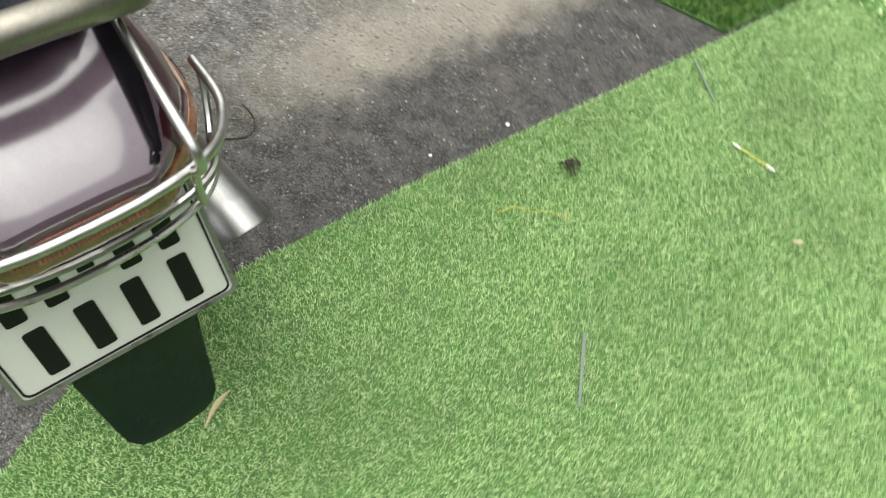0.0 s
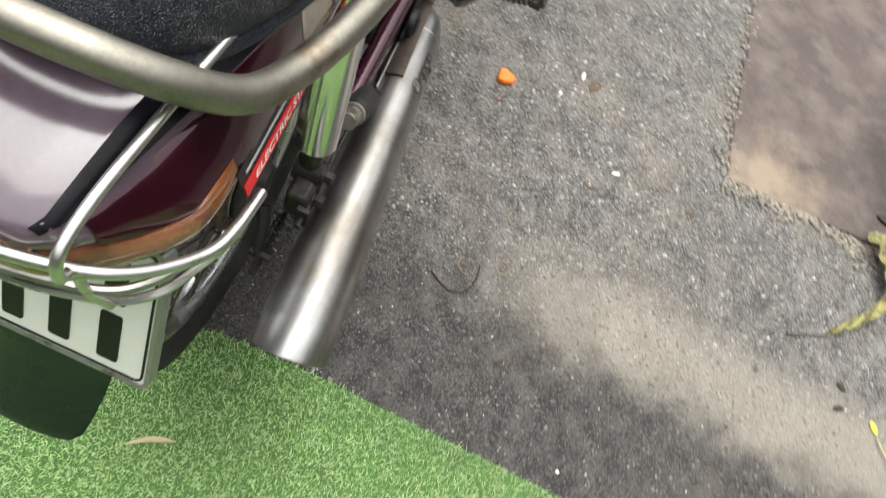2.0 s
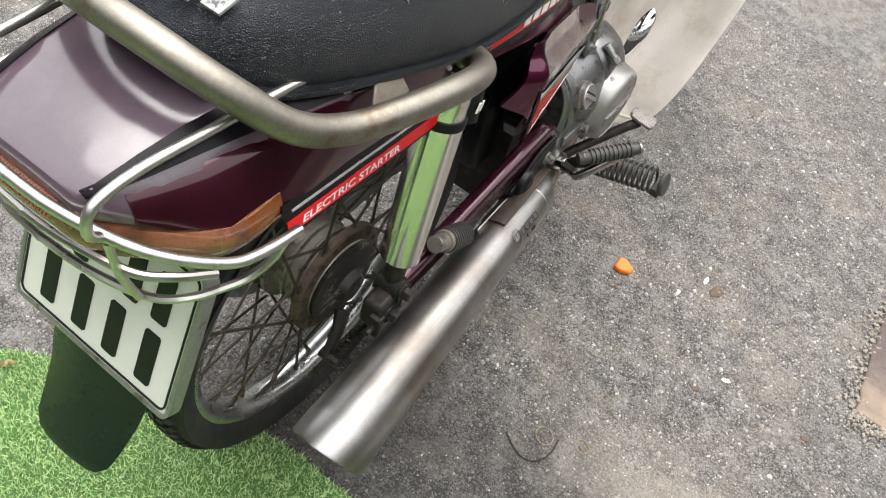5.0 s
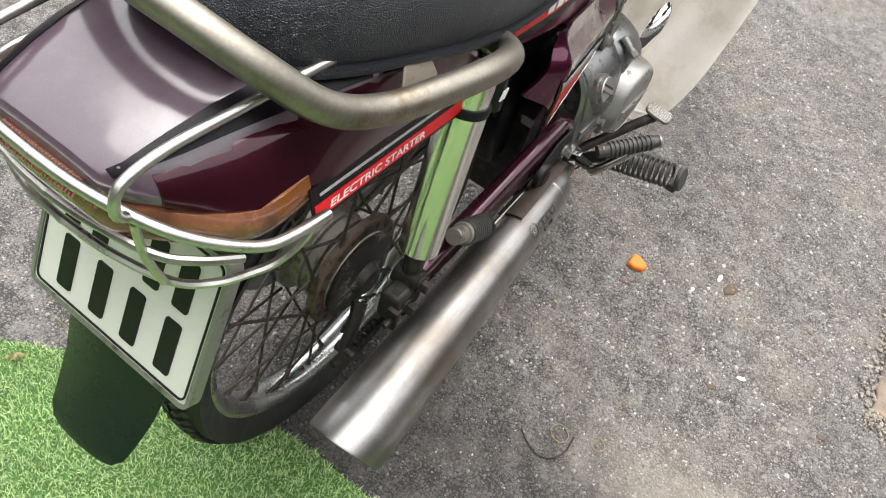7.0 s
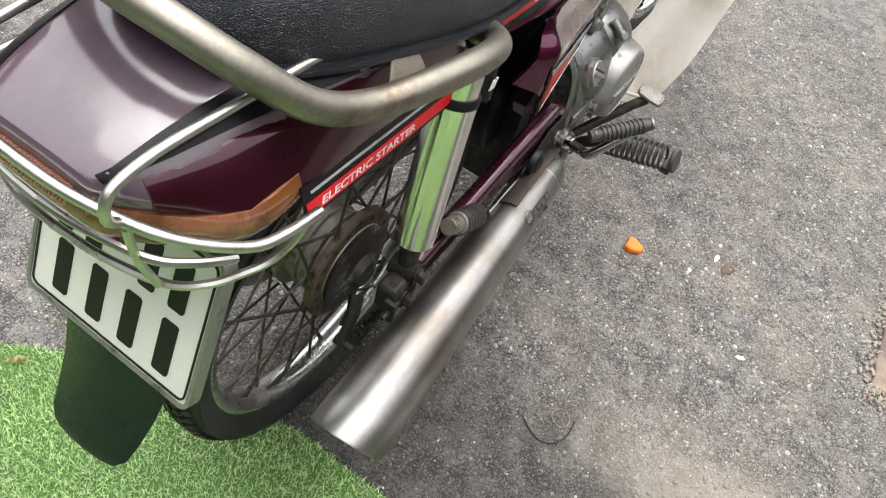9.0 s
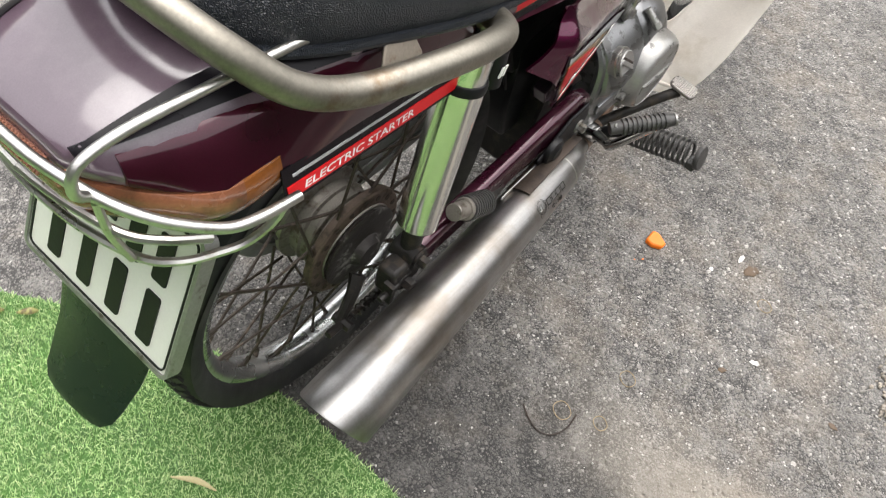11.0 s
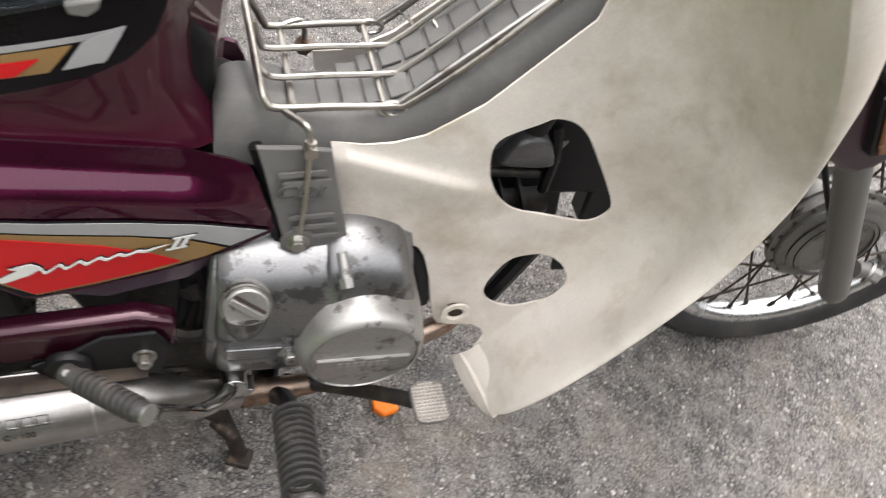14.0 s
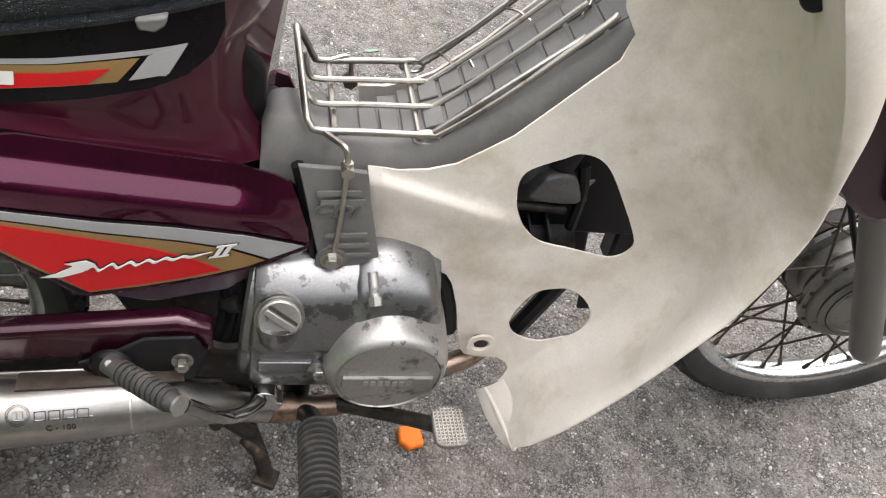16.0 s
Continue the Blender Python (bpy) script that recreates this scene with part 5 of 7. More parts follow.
text("model_mark", "C - 100", 0.0085, on_muffler(0.4135, 25, 0.0339) @ Matrix.Translation((0, -0.003, 0)), GREASE, muf, "small dark stamped characters")
saddle = []
for k in range(9):
    a = 87 + 7.5 * k
    saddle.append([(mu_a + m_ax * u + (m_up * math.sin(radians(a)) - m_side * math.cos(radians(a)) * (1 if m_side.y > 0 else -1)) * (r + 0.0022)) for u, r in ((0.388, 0.0344), (0.45, 0.0330), (0.536, 0.0304))])
part("saddle_plate", loft(saddle, caps=False, wrap=False), SADDLE, muf, "brown heat-stained saddle plate on the muffler", solid=0.002)
part("muffler_mouth", lathe([(0, 0.050), (0.036, 0.050), (0.036, 0.046), (0, 0.046)], 32, mm), DARKBIT, muf, "sooty baffle")
part("muffler_inner", lathe([(0.0, 0.02), (0.013, 0.02), (0.013, 0.045), (0.011, 0.045), (0.011, 0.021), (0, 0.021)], 24, mm), GREASE, muf)
part("seam_ring", lathe([(0.0300, mL - 0.010), (0.0313, mL - 0.009), (0.0313, mL - 0.0075), (0.0300, mL - 0.0065)], 40, mm, closed=True), CHROME, muf, "bright weld ring")
part("muffler_neck", tube([mu_b - V(0.004, 0, 0), (0.352, -0.121, 0.230), (0.385, -0.114, 0.214), (0.420, -0.106, 0.196), (0.450, -0.100, 0.182)], [0.0290, 0.0270, 0.021, 0.0165, 0.0155], 24), STEEL, muf, "tapered muffler neck")
part("header_pipe", tube([(0.445, -0.100, 0.184), (0.475, -0.095, 0.176), (0.520, -0.090, 0.173), (0.565, -0.082, 0.174), (0.61, -0.068, 0.182), (0.655, -0.054, 0.198), (0.690, -0.044, 0.211), (0.722, -0.020, 0.228), (0.735, 0.02, 0.25)], 0.0128, 18), HEADER, muf, "heat-stained exhaust pipe")
part("clamp", rod((0.452, -0.099, 0.182), (0.478, -0.095, 0.176), 0.0168, 20), HEADER, muf, "rusty exhaust clamp")
part("hanger", prism([(0.19, -0.110, 0.262), (0.33, -0.106, 0.268), (0.335, -0.106, 0.245), (0.195, -0.110, 0.240)], (0, 0.004, 0)), STEEL, muf, "steel hanger plate", bevel=0.002)
# embossed maker's mark as plain shapes
mx = (mu_b - mu_a).normalized()
for k, (u, w) in enumerate(((0.384, 0.015), (0.404, 0.011), (0.418, 0.011), (0.432, 0.011), (0.446, 0.011))):
    c = mu_a + mx * (u + w / 2)
    r = 0.0386 - 0.0081 * (2 * u / mL - 1)
    a = radians(34)
    q = Matrix.Translation(c + V(0, -r * math.cos(a), r * math.sin(a))) @ Matrix.Rotation(math.atan2(mx.y, mx.x), 4, "Z") @ Matrix.Rotation(-a, 4, "X")
    part("mark", box((w * 0.8, 0.0010, 0.007 if k else 0.011), q), STEEL, muf, bevel=0.0004)

# -- rear passenger peg --
pg_a, pg_b = V(0.068, -0.107, 0.331), V(0.140, -0.109, 0.295)
peg_r = part("passenger_peg", rod(pg_a.lerp(pg_b, 0.30), pg_b, 0.0138, 16), RUBBER, bike, "folded ribbed rubber passenger peg")
for k in range(9):
    c = pg_a.lerp(pg_b, 0.36 + 0.075 * k)
    part("rib", lathe([(0.0130, -0.0014), (0.0160, -0.0014), (0.0160, 0.0014), (0.0130, 0.0014)], 20, along(c, c + (pg_b - pg_a)), closed=True), RUBBER, peg_r)
part("peg_cap", join(rod(pg_a.lerp(pg_b, -0.04), pg_a.lerp(pg_b, 0.34), 0.0108, 16), rod(pg_a.lerp(pg_b, 0.26), pg_a.lerp(pg_b, 0.33), 0.0142, 16)), HUB, peg_r, "dusty bare metal end of the peg", bevel=0.001)
part("peg_bracket", tube([(0.138, -0.107, 0.296), (0.165, -0.100, 0.280), (0.21, -0.092, 0.27)], 0.009, 10), GREASE, peg_r)
part("rubber_plug", rod((0.082, -0.086, 0.545), (0.078, -0.090, 0.508), 0.013, 14), BLACK, bike, "black rubber plug with two white marks")
plug = bpy.data.objects["rubber_plug"]
for k in (0, 1):
    part("mark", box((0.004, 0.0012, 0.012), pose(0.076 + 0.006 * k, -0.1015, 0.529, 0, 15, 0)), LETTER, plug)
part("rear_frame", loft([[(x, YC - w, zt), (x, YC + w, zt), (x, YC + w, zb), (x, YC - w, zb)] for x, w, zt, zb in ((-0.05, 0.05, 0.60, 0.57), (0.10, 0.060, 0.60, 0.54), (0.20, 0.050, 0.60, 0.49), (0.27, 0.050, 0.60, 0.37), (0.40, 0.040, 0.60, 0.32), (0.43, 0.035, 0.56, 0.32))]), BLACK, bike, "dark inner frame behind the panels", bevel=0.01)

# -- plum body between saddle and tunnel, side cover, stickers --
body_rows = [  # x, half width at the top edge, z top, half at the waist, z waist, half at the bottom, z bottom
    (0.06, 0.086, 0.606, 0.088, 0.575, 0.086, 0.545),
    (0.14, 0.092, 0.606, 0.094, 0.578, 0.094, 0.543),
    (0.24, 0.096, 0.616, 0.098, 0.580, 0.099, 0.534),
    (0.32, 0.094, 0.634, 0.096, 0.588, 0.087, 0.513),
    (0.37, 0.086, 0.650, 0.088, 0.598, 0.078, 0.4995),
    (0.405, 0.070, 0.662, 0.070, 0.605, 0.071, 0.490),
    (0.428, 0.045, 0.668, 0.044, 0.600, 0.056, 0.486),
    (0.436, 0.030, 0.668, 0.030, 0.590, 0.044, 0.486),
]
_r = np.array(body_rows)
body_rows = []
for i in range(len(_r) - 1):
    p0, p1, p2, p3 = _r[max(i - 1, 0)], _r[i], _r[i + 1], _r[min(i + 2, len(_r) - 1)]
    for j in range(5):
        t = j / 5
        body_rows.append(tuple(float(q) for q in 0.5 * (2 * p1 + (p2 - p0) * t + (2 * p0 - 5 * p1 + 4 * p2 - p3) * t * t + (3 * p1 - p0 - 3 * p2 + p3) * t ** 3)))
body_rows.append(tuple(float(q) for q in _r[-1]))
rings = []
for x, a, za, b, zb, c, zc in body_rows:
    k = max(0.0, (x - 0.36) / 0.07)
    xf = lambda z: x + k * (0.012 * max(0.0, min(1.0, (z - zc) / (za - zc))) ** 3 - 0.026 * math.sin(math.pi * max(0.0, min(1.0, (z - zc) / (za - zc)))))
    rings.append(sym([(xf(za), a * 0.6, za + 0.004), (xf(za), a, za), (xf(zb), b, zb), (xf((zb + zc) / 2), (b + c) / 2 - 0.004, (zb + zc) / 2), (xf(0.25 * zb + 0.75 * zc), 0.25 * b + 0.75 * c - 0.007, 0.25 * zb + 0.75 * zc), (xf(zc + 0.003), c - 0.002, zc + 0.003), (xf(zc), c, zc - 0.001), (xf(zc), c * 0.5, zc - 0.01)]))
body = part("body_shell", loft(rings), BODY_PAINT, bike, "glossy plum body shell under the saddle", bevel=0.004)


def body_y(x, z):
    a, za, b, zb, c, zc = lerp_table(body_rows, x)
    if z > zb:
        o = b + (a - b) * (z - zb) / (za - zb)
    else:
        o = c + (b - c) * (z - zc) / (zb - zc)
    return YC - o


def decal(name, outline, yf, off, material, parent, label=""):
    return part(name, sheet(outline, lambda u, v: (u, yf(u, v) - off, v), step=0.010), material, parent, label, solid=0.0006)


decal("black_field", [(0.095, 0.604), (0.095, 0.550), (0.20, 0.552), (0.30, 0.566), (0.345, 0.578), (0.370, 0.590), (0.388, 0.607), (0.396, 0.628), (0.394, 0.655), (0.37, 0.648), (0.33, 0.634), (0.25, 0.617), (0.16, 0.605)], body_y, 0.0012, BLACK_GLOSS, body, "black field below the saddle")
decal("silver_decal", [(0.10, 0.586), (0.20, 0.590), (0.28, 0.600), (0.3705, 0.617), (0.355, 0.590), (0.345, 0.5905), (0.337, 0.5885), (0.352, 0.6095), (0.28, 0.5955), (0.20, 0.5865), (0.10, 0.5825)], body_y, 0.0024, SILVER, body)
decal("silver_decal", [(0.344, 0.6075), (0.3705, 0.617), (0.357, 0.5925), (0.330, 0.5865)], body_y, 0.0034, SILVER, body)
decal("gold_decal", [(0.10, 0.582), (0.20, 0.586), (0.28, 0.5945), (0.338, 0.605), (0.322, 0.584), (0.28, 0.5765), (0.20, 0.566), (0.10, 0.561)], body_y, 0.0024, GOLD, body)
decal("red_decal", [(0.10, 0.578), (0.20, 0.580), (0.28, 0.5885), (0.318, 0.5955), (0.302, 0.5815), (0.25, 0.5735), (0.20, 0.568), (0.10, 0.563)], body_y, 0.0034, RED, body, "red stripe with a plain white maker's mark")
for k in range(5):
    x = 0.176 + k * 0.0165
    decal("mark", [(x, 0.5705 + k * 0.0015), (x + 0.0125, 0.5715 + k * 0.0015), (x + 0.0135, 0.5820 + k * 0.0016), (x + 0.001, 0.5810 + k * 0.0016)], body_y, 0.0046, LETTER, body)


def crease_z(x):
    return 0.5205 - 0.265 * (x - 0.24)


def cover_y(x, z):
    fold = 0.222 - (0.535 - z) * 0.32
    xx = max(x, fold)
    y = -0.0865 + (xx - 0.262) * 0.185
    d = z - crease_z(xx)
    k = 0.90 * max(0.0, min(1.0, (0.465 - xx) / 0.06))
    h = 0.0185 + d
    y += 0.5 * k * (h + math.sqrt(h * h + 0.003 ** 2)) - k * 0.0185 - 0.0167 * (1 - k / 0.90)  # slanted band, then the upright face below it
    u = 0.5 * (d + math.sqrt(d * d + 0.0016 ** 2))
    y += (0.34 - k) * u                                                                        # steeper strip above the band
    e = crease_z(xx) - 0.030 - z
    y += 0.05 * (e + math.sqrt(e * e + 0.004 ** 2)) - 0.002
    if x < fold:
        y += (fold - x) * (0.42 + 6 * min(0.0185, max(0.0, -d)))
    return y


cover_top = [(0.173, 0.492), (0.197, 0.5200), (0.213, 0.5380)] + [(x, crease_z(x) + 0.0175) for x in (0.25, 0.30, 0.35)] + [(0.40, crease_z(0.40) + 0.0187), (0.440, crease_z(0.44) + 0.0205), (0.454, 0.482)]
cover_out = [(0.160, 0.480)] + cover_top + [(0.462, 0.464), (0.470, 0.438), (0.476, 0.412), (0.474, 0.404), (0.44, 0.386), (0.40, 0.373), (0.34, 0.362),
             (0.285, 0.3575), (0.274, 0.362), (0.257, 0.386), (0.229, 0.420), (0.192, 0.462)]
cover_folds = [[(0.221, crease_z(0.221) - 0.012), (0.204, 0.478)]]
cover_folds += [[(0.224, crease_z(0.224) + k), (0.445, crease_z(0.445) + k)] for k in (-0.030, -0.0235, -0.0210, -0.0185, -0.0160, -0.0135, -0.010, -0.0055, -0.0028, -0.0014, 0.0, 0.0014, 0.0028, 0.006, 0.012)]
cover = part("side_cover", sheet(cover_out, lambda u, v: (u, cover_y(u, v), v), step=0.005, lines=cover_folds), PAINT, bike, "glossy plum side cover with a red, gold and silver graphic", solid=0.004, smooth=50)
part("side_cover", mirrored(sheet(cover_out, lambda u, v: (u, cover_y(u, v), v), step=0.02)), PAINT, bike, "glossy plum side cover", solid=0.004, smooth=28)
# thin bead added along the crease so that a highlight shows there
bead = [(x, cover_y(x, crease_z(x)) + 0.0002, crease_z(x)) for x in (0.226, 0.25, 0.28, 0.31, 0.34, 0.37, 0.40, 0.425)]
part("highlight_bead", tube(bead, [0.0012, 0.0018, 0.0020, 0.0020, 0.0019, 0.0016, 0.0012, 0.0006], 10), PAINT, cover, "bead added along the crease to catch a highlight")
decal("dark_field", [(0.203, 0.493), (0.30, 0.465), (0.36, 0.4515), (0.42, 0.433), (0.4735, 0.411), (0.43, 0.386), (0.40, 0.377), (0.34, 0.366), (0.286, 0.362), (0.276, 0.366), (0.259, 0.389), (0.231, 0.424), (0.201, 0.470)], cover_y, 0.0032, BLACK_GLOSS, cover)
decal("silver_decal", [(0.205, 0.4905), (0.30, 0.4625), (0.36, 0.4487), (0.418, 0.4315), (0.4705, 0.4105), (0.440, 0.3955), (0.405, 0.4165), (0.36, 0.4325), (0.30, 0.4500), (0.206, 0.4820)], cover_y, 0.0040, SILVER, cover, "silver swoosh")
decal("gold_decal", [(0.207, 0.4790), (0.30, 0.4470), (0.36, 0.4295), (0.405, 0.4125), (0.436, 0.3935), (0.42, 0.3860), (0.38, 0.3760), (0.33, 0.3690), (0.285, 0.3665), (0.2600, 0.394), (0.228, 0.432)], cover_y, 0.0040, GOLD, cover, "gold field")
decal("red_decal", [(0.208, 0.4760), (0.29, 0.4440), (0.34, 0.4235), (0.375, 0.4030), (0.398, 0.3845), (0.36, 0.3770), (0.32, 0.3718), (0.284, 0.3690), (0.2630, 0.3960), (0.230, 0.4345)], cover_y, 0.0048, RED, cover, "red field with a plain white script mark")


def slant(pts, grow):
    """Leans a flat shape to the right, grown by a rim, and lays it along the rising base line."""
    cx, cz = sum(p[0] for p in pts) / len(pts), sum(p[1] for p in pts) / len(pts)
    out = []
    for x, z in pts:
        d = math.hypot(x - cx, z - cz)
        x, z = x + grow * (x - cx) / d, z + grow * (z - cz) / d
        out.append((x + 0.45 * z, 0.3950 + z + 0.09 * (x - 0.26)))
    return out


swash = [(0.250, 0.002), (0.262, 0.0055), (0.272, 0.013), (0.264, 0.0175), (0.280, 0.0185), (0.289, 0.012), (0.283, 0.003), (0.268, -0.001)]
ripple = [(0.285 + 0.088 * i / 40, 0.0055 + 0.0042 * math.sin(i * 0.94) * (1 - i / 55)) for i in range(41)]
ripple = [(x, z + 0.0017) for x, z in ripple] + [(0.386, 0.0085)] + [(x, z - 0.0015) for x, z in reversed(ripple)]
bars = [[(x, 0.001), (x + 0.0042, 0.001), (x + 0.0042, 0.014), (x, 0.014)] for x in (0.3895, 0.3965)] + [[(0.3865, z), (0.4035, z), (0.4035, z + 0.0022), (0.3865, z + 0.0022)] for z in (-0.001, 0.0138)]
for shape in [swash] + bars:
    decal("mark", slant(shape, 0.0016), cover_y, 0.0056, BLACK, cover)
for shape in [swash, ripple] + bars:
    decal("mark", slant(shape, 0.0), cover_y, 0.0064, LETTER, cover)
rim_w = [(x, z + (0.0012 if i < 41 else -0.0012)) for i, (x, z) in enumerate(ripple)]
decal("mark", slant(rim_w, 0.0), cover_y, 0.0056, BLACK, cover)
part("lower_skirt", prism([(0.285, -0.076, 0.364), (0.41, -0.062, 0.384), (0.430, -0.060, 0.362), (0.405, -0.062, 0.338), (0.335, -0.070, 0.326), (0.300, -0.074, 0.338)], (0, 0.02, 0)), PAINT_DARK, cover, "dark lower skirt", bevel=0.002)
part("front_gasket", tube([(0.458, -0.050, 0.494), (0.467, -0.053, 0.465), (0.478, -0.058, 0.412), (0.484, -0.056, 0.385)], 0.006, 8), BLACK, bike, "black rubber edge beside the side cover")

# -- grey tunnel cover with raised pads --
tun = [(0.427, 0.490, 0.512), (0.434, 0.485, 0.525), (0.448, 0.480, 0.526), (0.475, 0.474, 0.516), (0.520, 0.470, 0.503), (0.560, 0.476, 0.509), (0.595, 0.494, 0.526), (0.640, 0.532, 0.563), (0.690, 0.586, 0.614), (0.718, 0.621, 0.646), (0.729, 0.640, 0.656)]
TYC = 0.025
rings = []
for x, zl, zt in curve(tun, 3):
    w = 0.060
    zl -= 0.016
    wf = 0.047
    far = wf * max(-0.55, min(1.0, (x - 0.478) / 0.115))
    rings.append([(x, TYC - w - 0.004, zl), (x, TYC - w, (zl + zt) / 2), (x, TYC - w + 0.008, zt - 0.004), (x, TYC - w + 0.018, zt), (x, TYC + far - 0.018 * (far / wf if far > 0 else -0.2), zt), (x, TYC + far - 0.004, zt - 0.004), (x, TYC + far, (zl + zt) / 2), (x, TYC + far + 0.004, zl)])
tunnel = part("tunnel_cover", loft(rings), GREY, bike, "dusty grey plastic tunnel cover with raised pads", smooth=62)
# black filler added where a bright gap showed behind the side cover
part("gap_filler", rod((0.452, 0.004, 0.500), (0.468, 0.012, 0.405), 0.016, 14), BLACK, bike, "black filler added behind the side cover to close a gap")
for k in range(11):
    x = 0.515 + k * 0.0195
    x2 = x + 0.0165
    z = lerp_table([(a, c) for a, b, c in tun], x)[0]
    z2 = lerp_table([(a, c) for a, b, c in tun], x2)[0]
    for y0, y1 in ((TYC - 0.040, TYC - 0.002), (TYC + 0.002, TYC + 0.030)):
        y1 = min(y1, TYC + 0.047 * min(1.0, (x - 0.478) / 0.115) - 0.006)
        if y1 - y0 < 0.010:
            continue
        part("pad", prism([(x, y0, z - 0.001), (x, y1, z - 0.001), (x2, y1, z2 - 0.001), (x2, y0, z2 - 0.001)], (-0.0008, 0, 0.0032)), GREY, tunnel, bevel=0.0008)

# -- grey ignition box cover --
def cdi_y(x, z):
    return -0.060 + (x - 0.50) * 0.10 + (z - 0.43) * 0.10


cdi_out = [(0.458, 0.500), (0.49, 0.497), (0.520, 0.492), (0.530, 0.45), (0.540, 0.41), (0.549, 0.377), (0.525, 0.370), (0.498, 0.366), (0.488, 0.385), (0.476, 0.43), (0.466, 0.47)]
cdi = part("ignition_cover", sheet(cdi_out, lambda u, v: (u, cdi_y(u, v), v), step=0.012), GREY, bike, "dark grey ribbed ignition cover with raised letters", solid=0.006, bevel=0.001)
for z0, z1 in ((0.471, 0.476), (0.449, 0.466), (0.4225, 0.4265), (0.410, 0.414), (0.398, 0.4015)):
    xl, xr = lerp_table([(0.366, 0.498), (0.43, 0.476), (0.50, 0.460)], z0)[0] + 0.010, lerp_table([(0.377, 0.549), (0.45, 0.530), (0.492, 0.520)], z0)[0] - 0.008
    part("rib", sheet([(xl, z0), (xr, z0), (xr - 0.001, z1), (xl - 0.001, z1)], lambda u, v: (u, cdi_y(u, v) - 0.0062, v), step=0.02), GREY, cdi, solid=0.0025)
m = Matrix(((1, 0, 0), (0.1, 0.05, -1), (-0.05, 1, 0.1))).to_4x4()
m.translation = V(0.4735, cdi_y(0.48, 0.452) - 0.0085, 0.4515)
text("raised_letters", "CDI", 0.0170, m, mat("pale_grey_edge", (0.085, 0.085, 0.083), 0.6), cdi, "raised grey letters", bold=0.0004, extrude=0.0008, shear=0.2)
for v in bpy.data.objects["raised_letters"].data.vertices:
    v.co.x = 0.4735 + (v.co.x - 0.4735) * 1.45
bolt("cover_screw", (0.498, cdi_y(0.498, 0.394) - 0.005, 0.394), (0, -1, 0), 0.0075, 0.008, cdi, CHROME, "rusty cross-head screw")
part("screw_seat", lathe([(0, 0), (0.015, 0), (0.015, 0.004), (0, 0.004)], 24, along((0.498, cdi_y(0.498, 0.394) - 0.002, 0.394), (0.498, -1, 0.394))), GREY, cdi)

# -- white leg shield --
fold_t = [(0.15, 0.708, -0.066), (0.18, 0.722, -0.067), (0.25, 0.752, -0.072), (0.33, 0.796, -0.080), (0.39, 0.815, -0.082), (0.44, 0.812, -0.081), (0.50, 0.784, -0.074), (0.54, 0.762, -0.066), (0.58, 0.748, -0.058), (0.63, 0.744, -0.052), (0.70, 0.746, -0.048), (0.84, 0.725, -0.045)]
crease_t = [(0.15, 0.712, -0.130), (0.170, 0.716, -0.144), (0.192, 0.7225, -0.160), (0.258, 0.746, -0.178), (0.336, 0.782, -0.186), (0.420, 0.815, -0.191), (0.481, 0.839, -0.190), (0.575, 0.851, -0.190), (0.660, 0.814, -0.206), (0.708, 0.788, -0.211), (0.778, 0.738, -0.216), (0.84, 0.699, -0.208)]
BOWL = 0.20


def smooth_table(tab):
    """The table with its rows eased, so that no kinks show."""
    out = []
    for v in curve([(a, b, c) for a, b, c in tab], 6):
        out.append((v.x, v.y, v.z))
    return out


fold_s, crease_s = smooth_table(fold_t), smooth_table(crease_t)


def shield(u, v):
    xf, yf = lerp_table(fold_s, v)
    if u <= xf:
        t = max(0.0, min(1.0, (u - 0.52) / (xf - 0.52)))
        y = -0.036 + (yf + 0.036) * t
        d = v - (0.475 - 0.195 * (u - 0.53))
        ridge = 0.0075 * (math.exp(-(d / 0.0065) ** 2) if d > 0 else math.exp(-(d / 0.030) ** 2)) * max(0.0, min(1.0, (0.70 - u) / 0.07))
        return V(u, y - ridge, v)
    xc, yc = lerp_table(crease_s, v)
    s = (u - xf) / BOWL
    if s <= 1:
        depth = 0.010 + 0.026 * max(0.0, min(1.0, (v - 0.22) / 0.25))
        bulge = depth * 6.75 * s * (1 - s) ** 2
        return V(xf + (xc - xf) * s + bulge, yf + (yc - yf) * s, v)
    w = (s - 1) / 0.25
    lip = 0.058 * max(0.0, min(1.0, (v - 0.60) / 0.2)) ** 1.4 + 0.004
    return V(xc + lip * w, yc - 0.005 * math.sin(math.pi * min(1, w) * 0.5) + 0.35 * lip * w * w, v + 0.004 * w)


def right_edge(z, k=1.25):
    return lerp_table(fold_s, z)[0] + BOWL * k


sh_out = [(0.522, 0.487), (0.535, 0.430), (0.5504, 0.3672), (0.579, 0.3677), (0.609, 0.3658), (0.622, 0.360), (0.630, 0.3485), (0.643, 0.314), (0.6545, 0.270), (0.664, 0.240), (0.670, 0.2320), (0.684, 0.2300), (0.7095, 0.2330), (0.7214, 0.226), (0.727, 0.2153), (0.7255, 0.200), (0.722, 0.188)]
sh_out += [(0.745, 0.181), (0.80, 0.181), (right_edge(0.184, 0.8), 0.183), (right_edge(0.189, 1.0), 0.188), (right_edge(0.20, 1.1), 0.20)]
sh_out += [(right_edge(z), z) for z in (0.22, 0.26, 0.30, 0.34, 0.38, 0.42, 0.46, 0.50, 0.54, 0.58, 0.62, 0.66, 0.70, 0.74, 0.78, 0.82)]
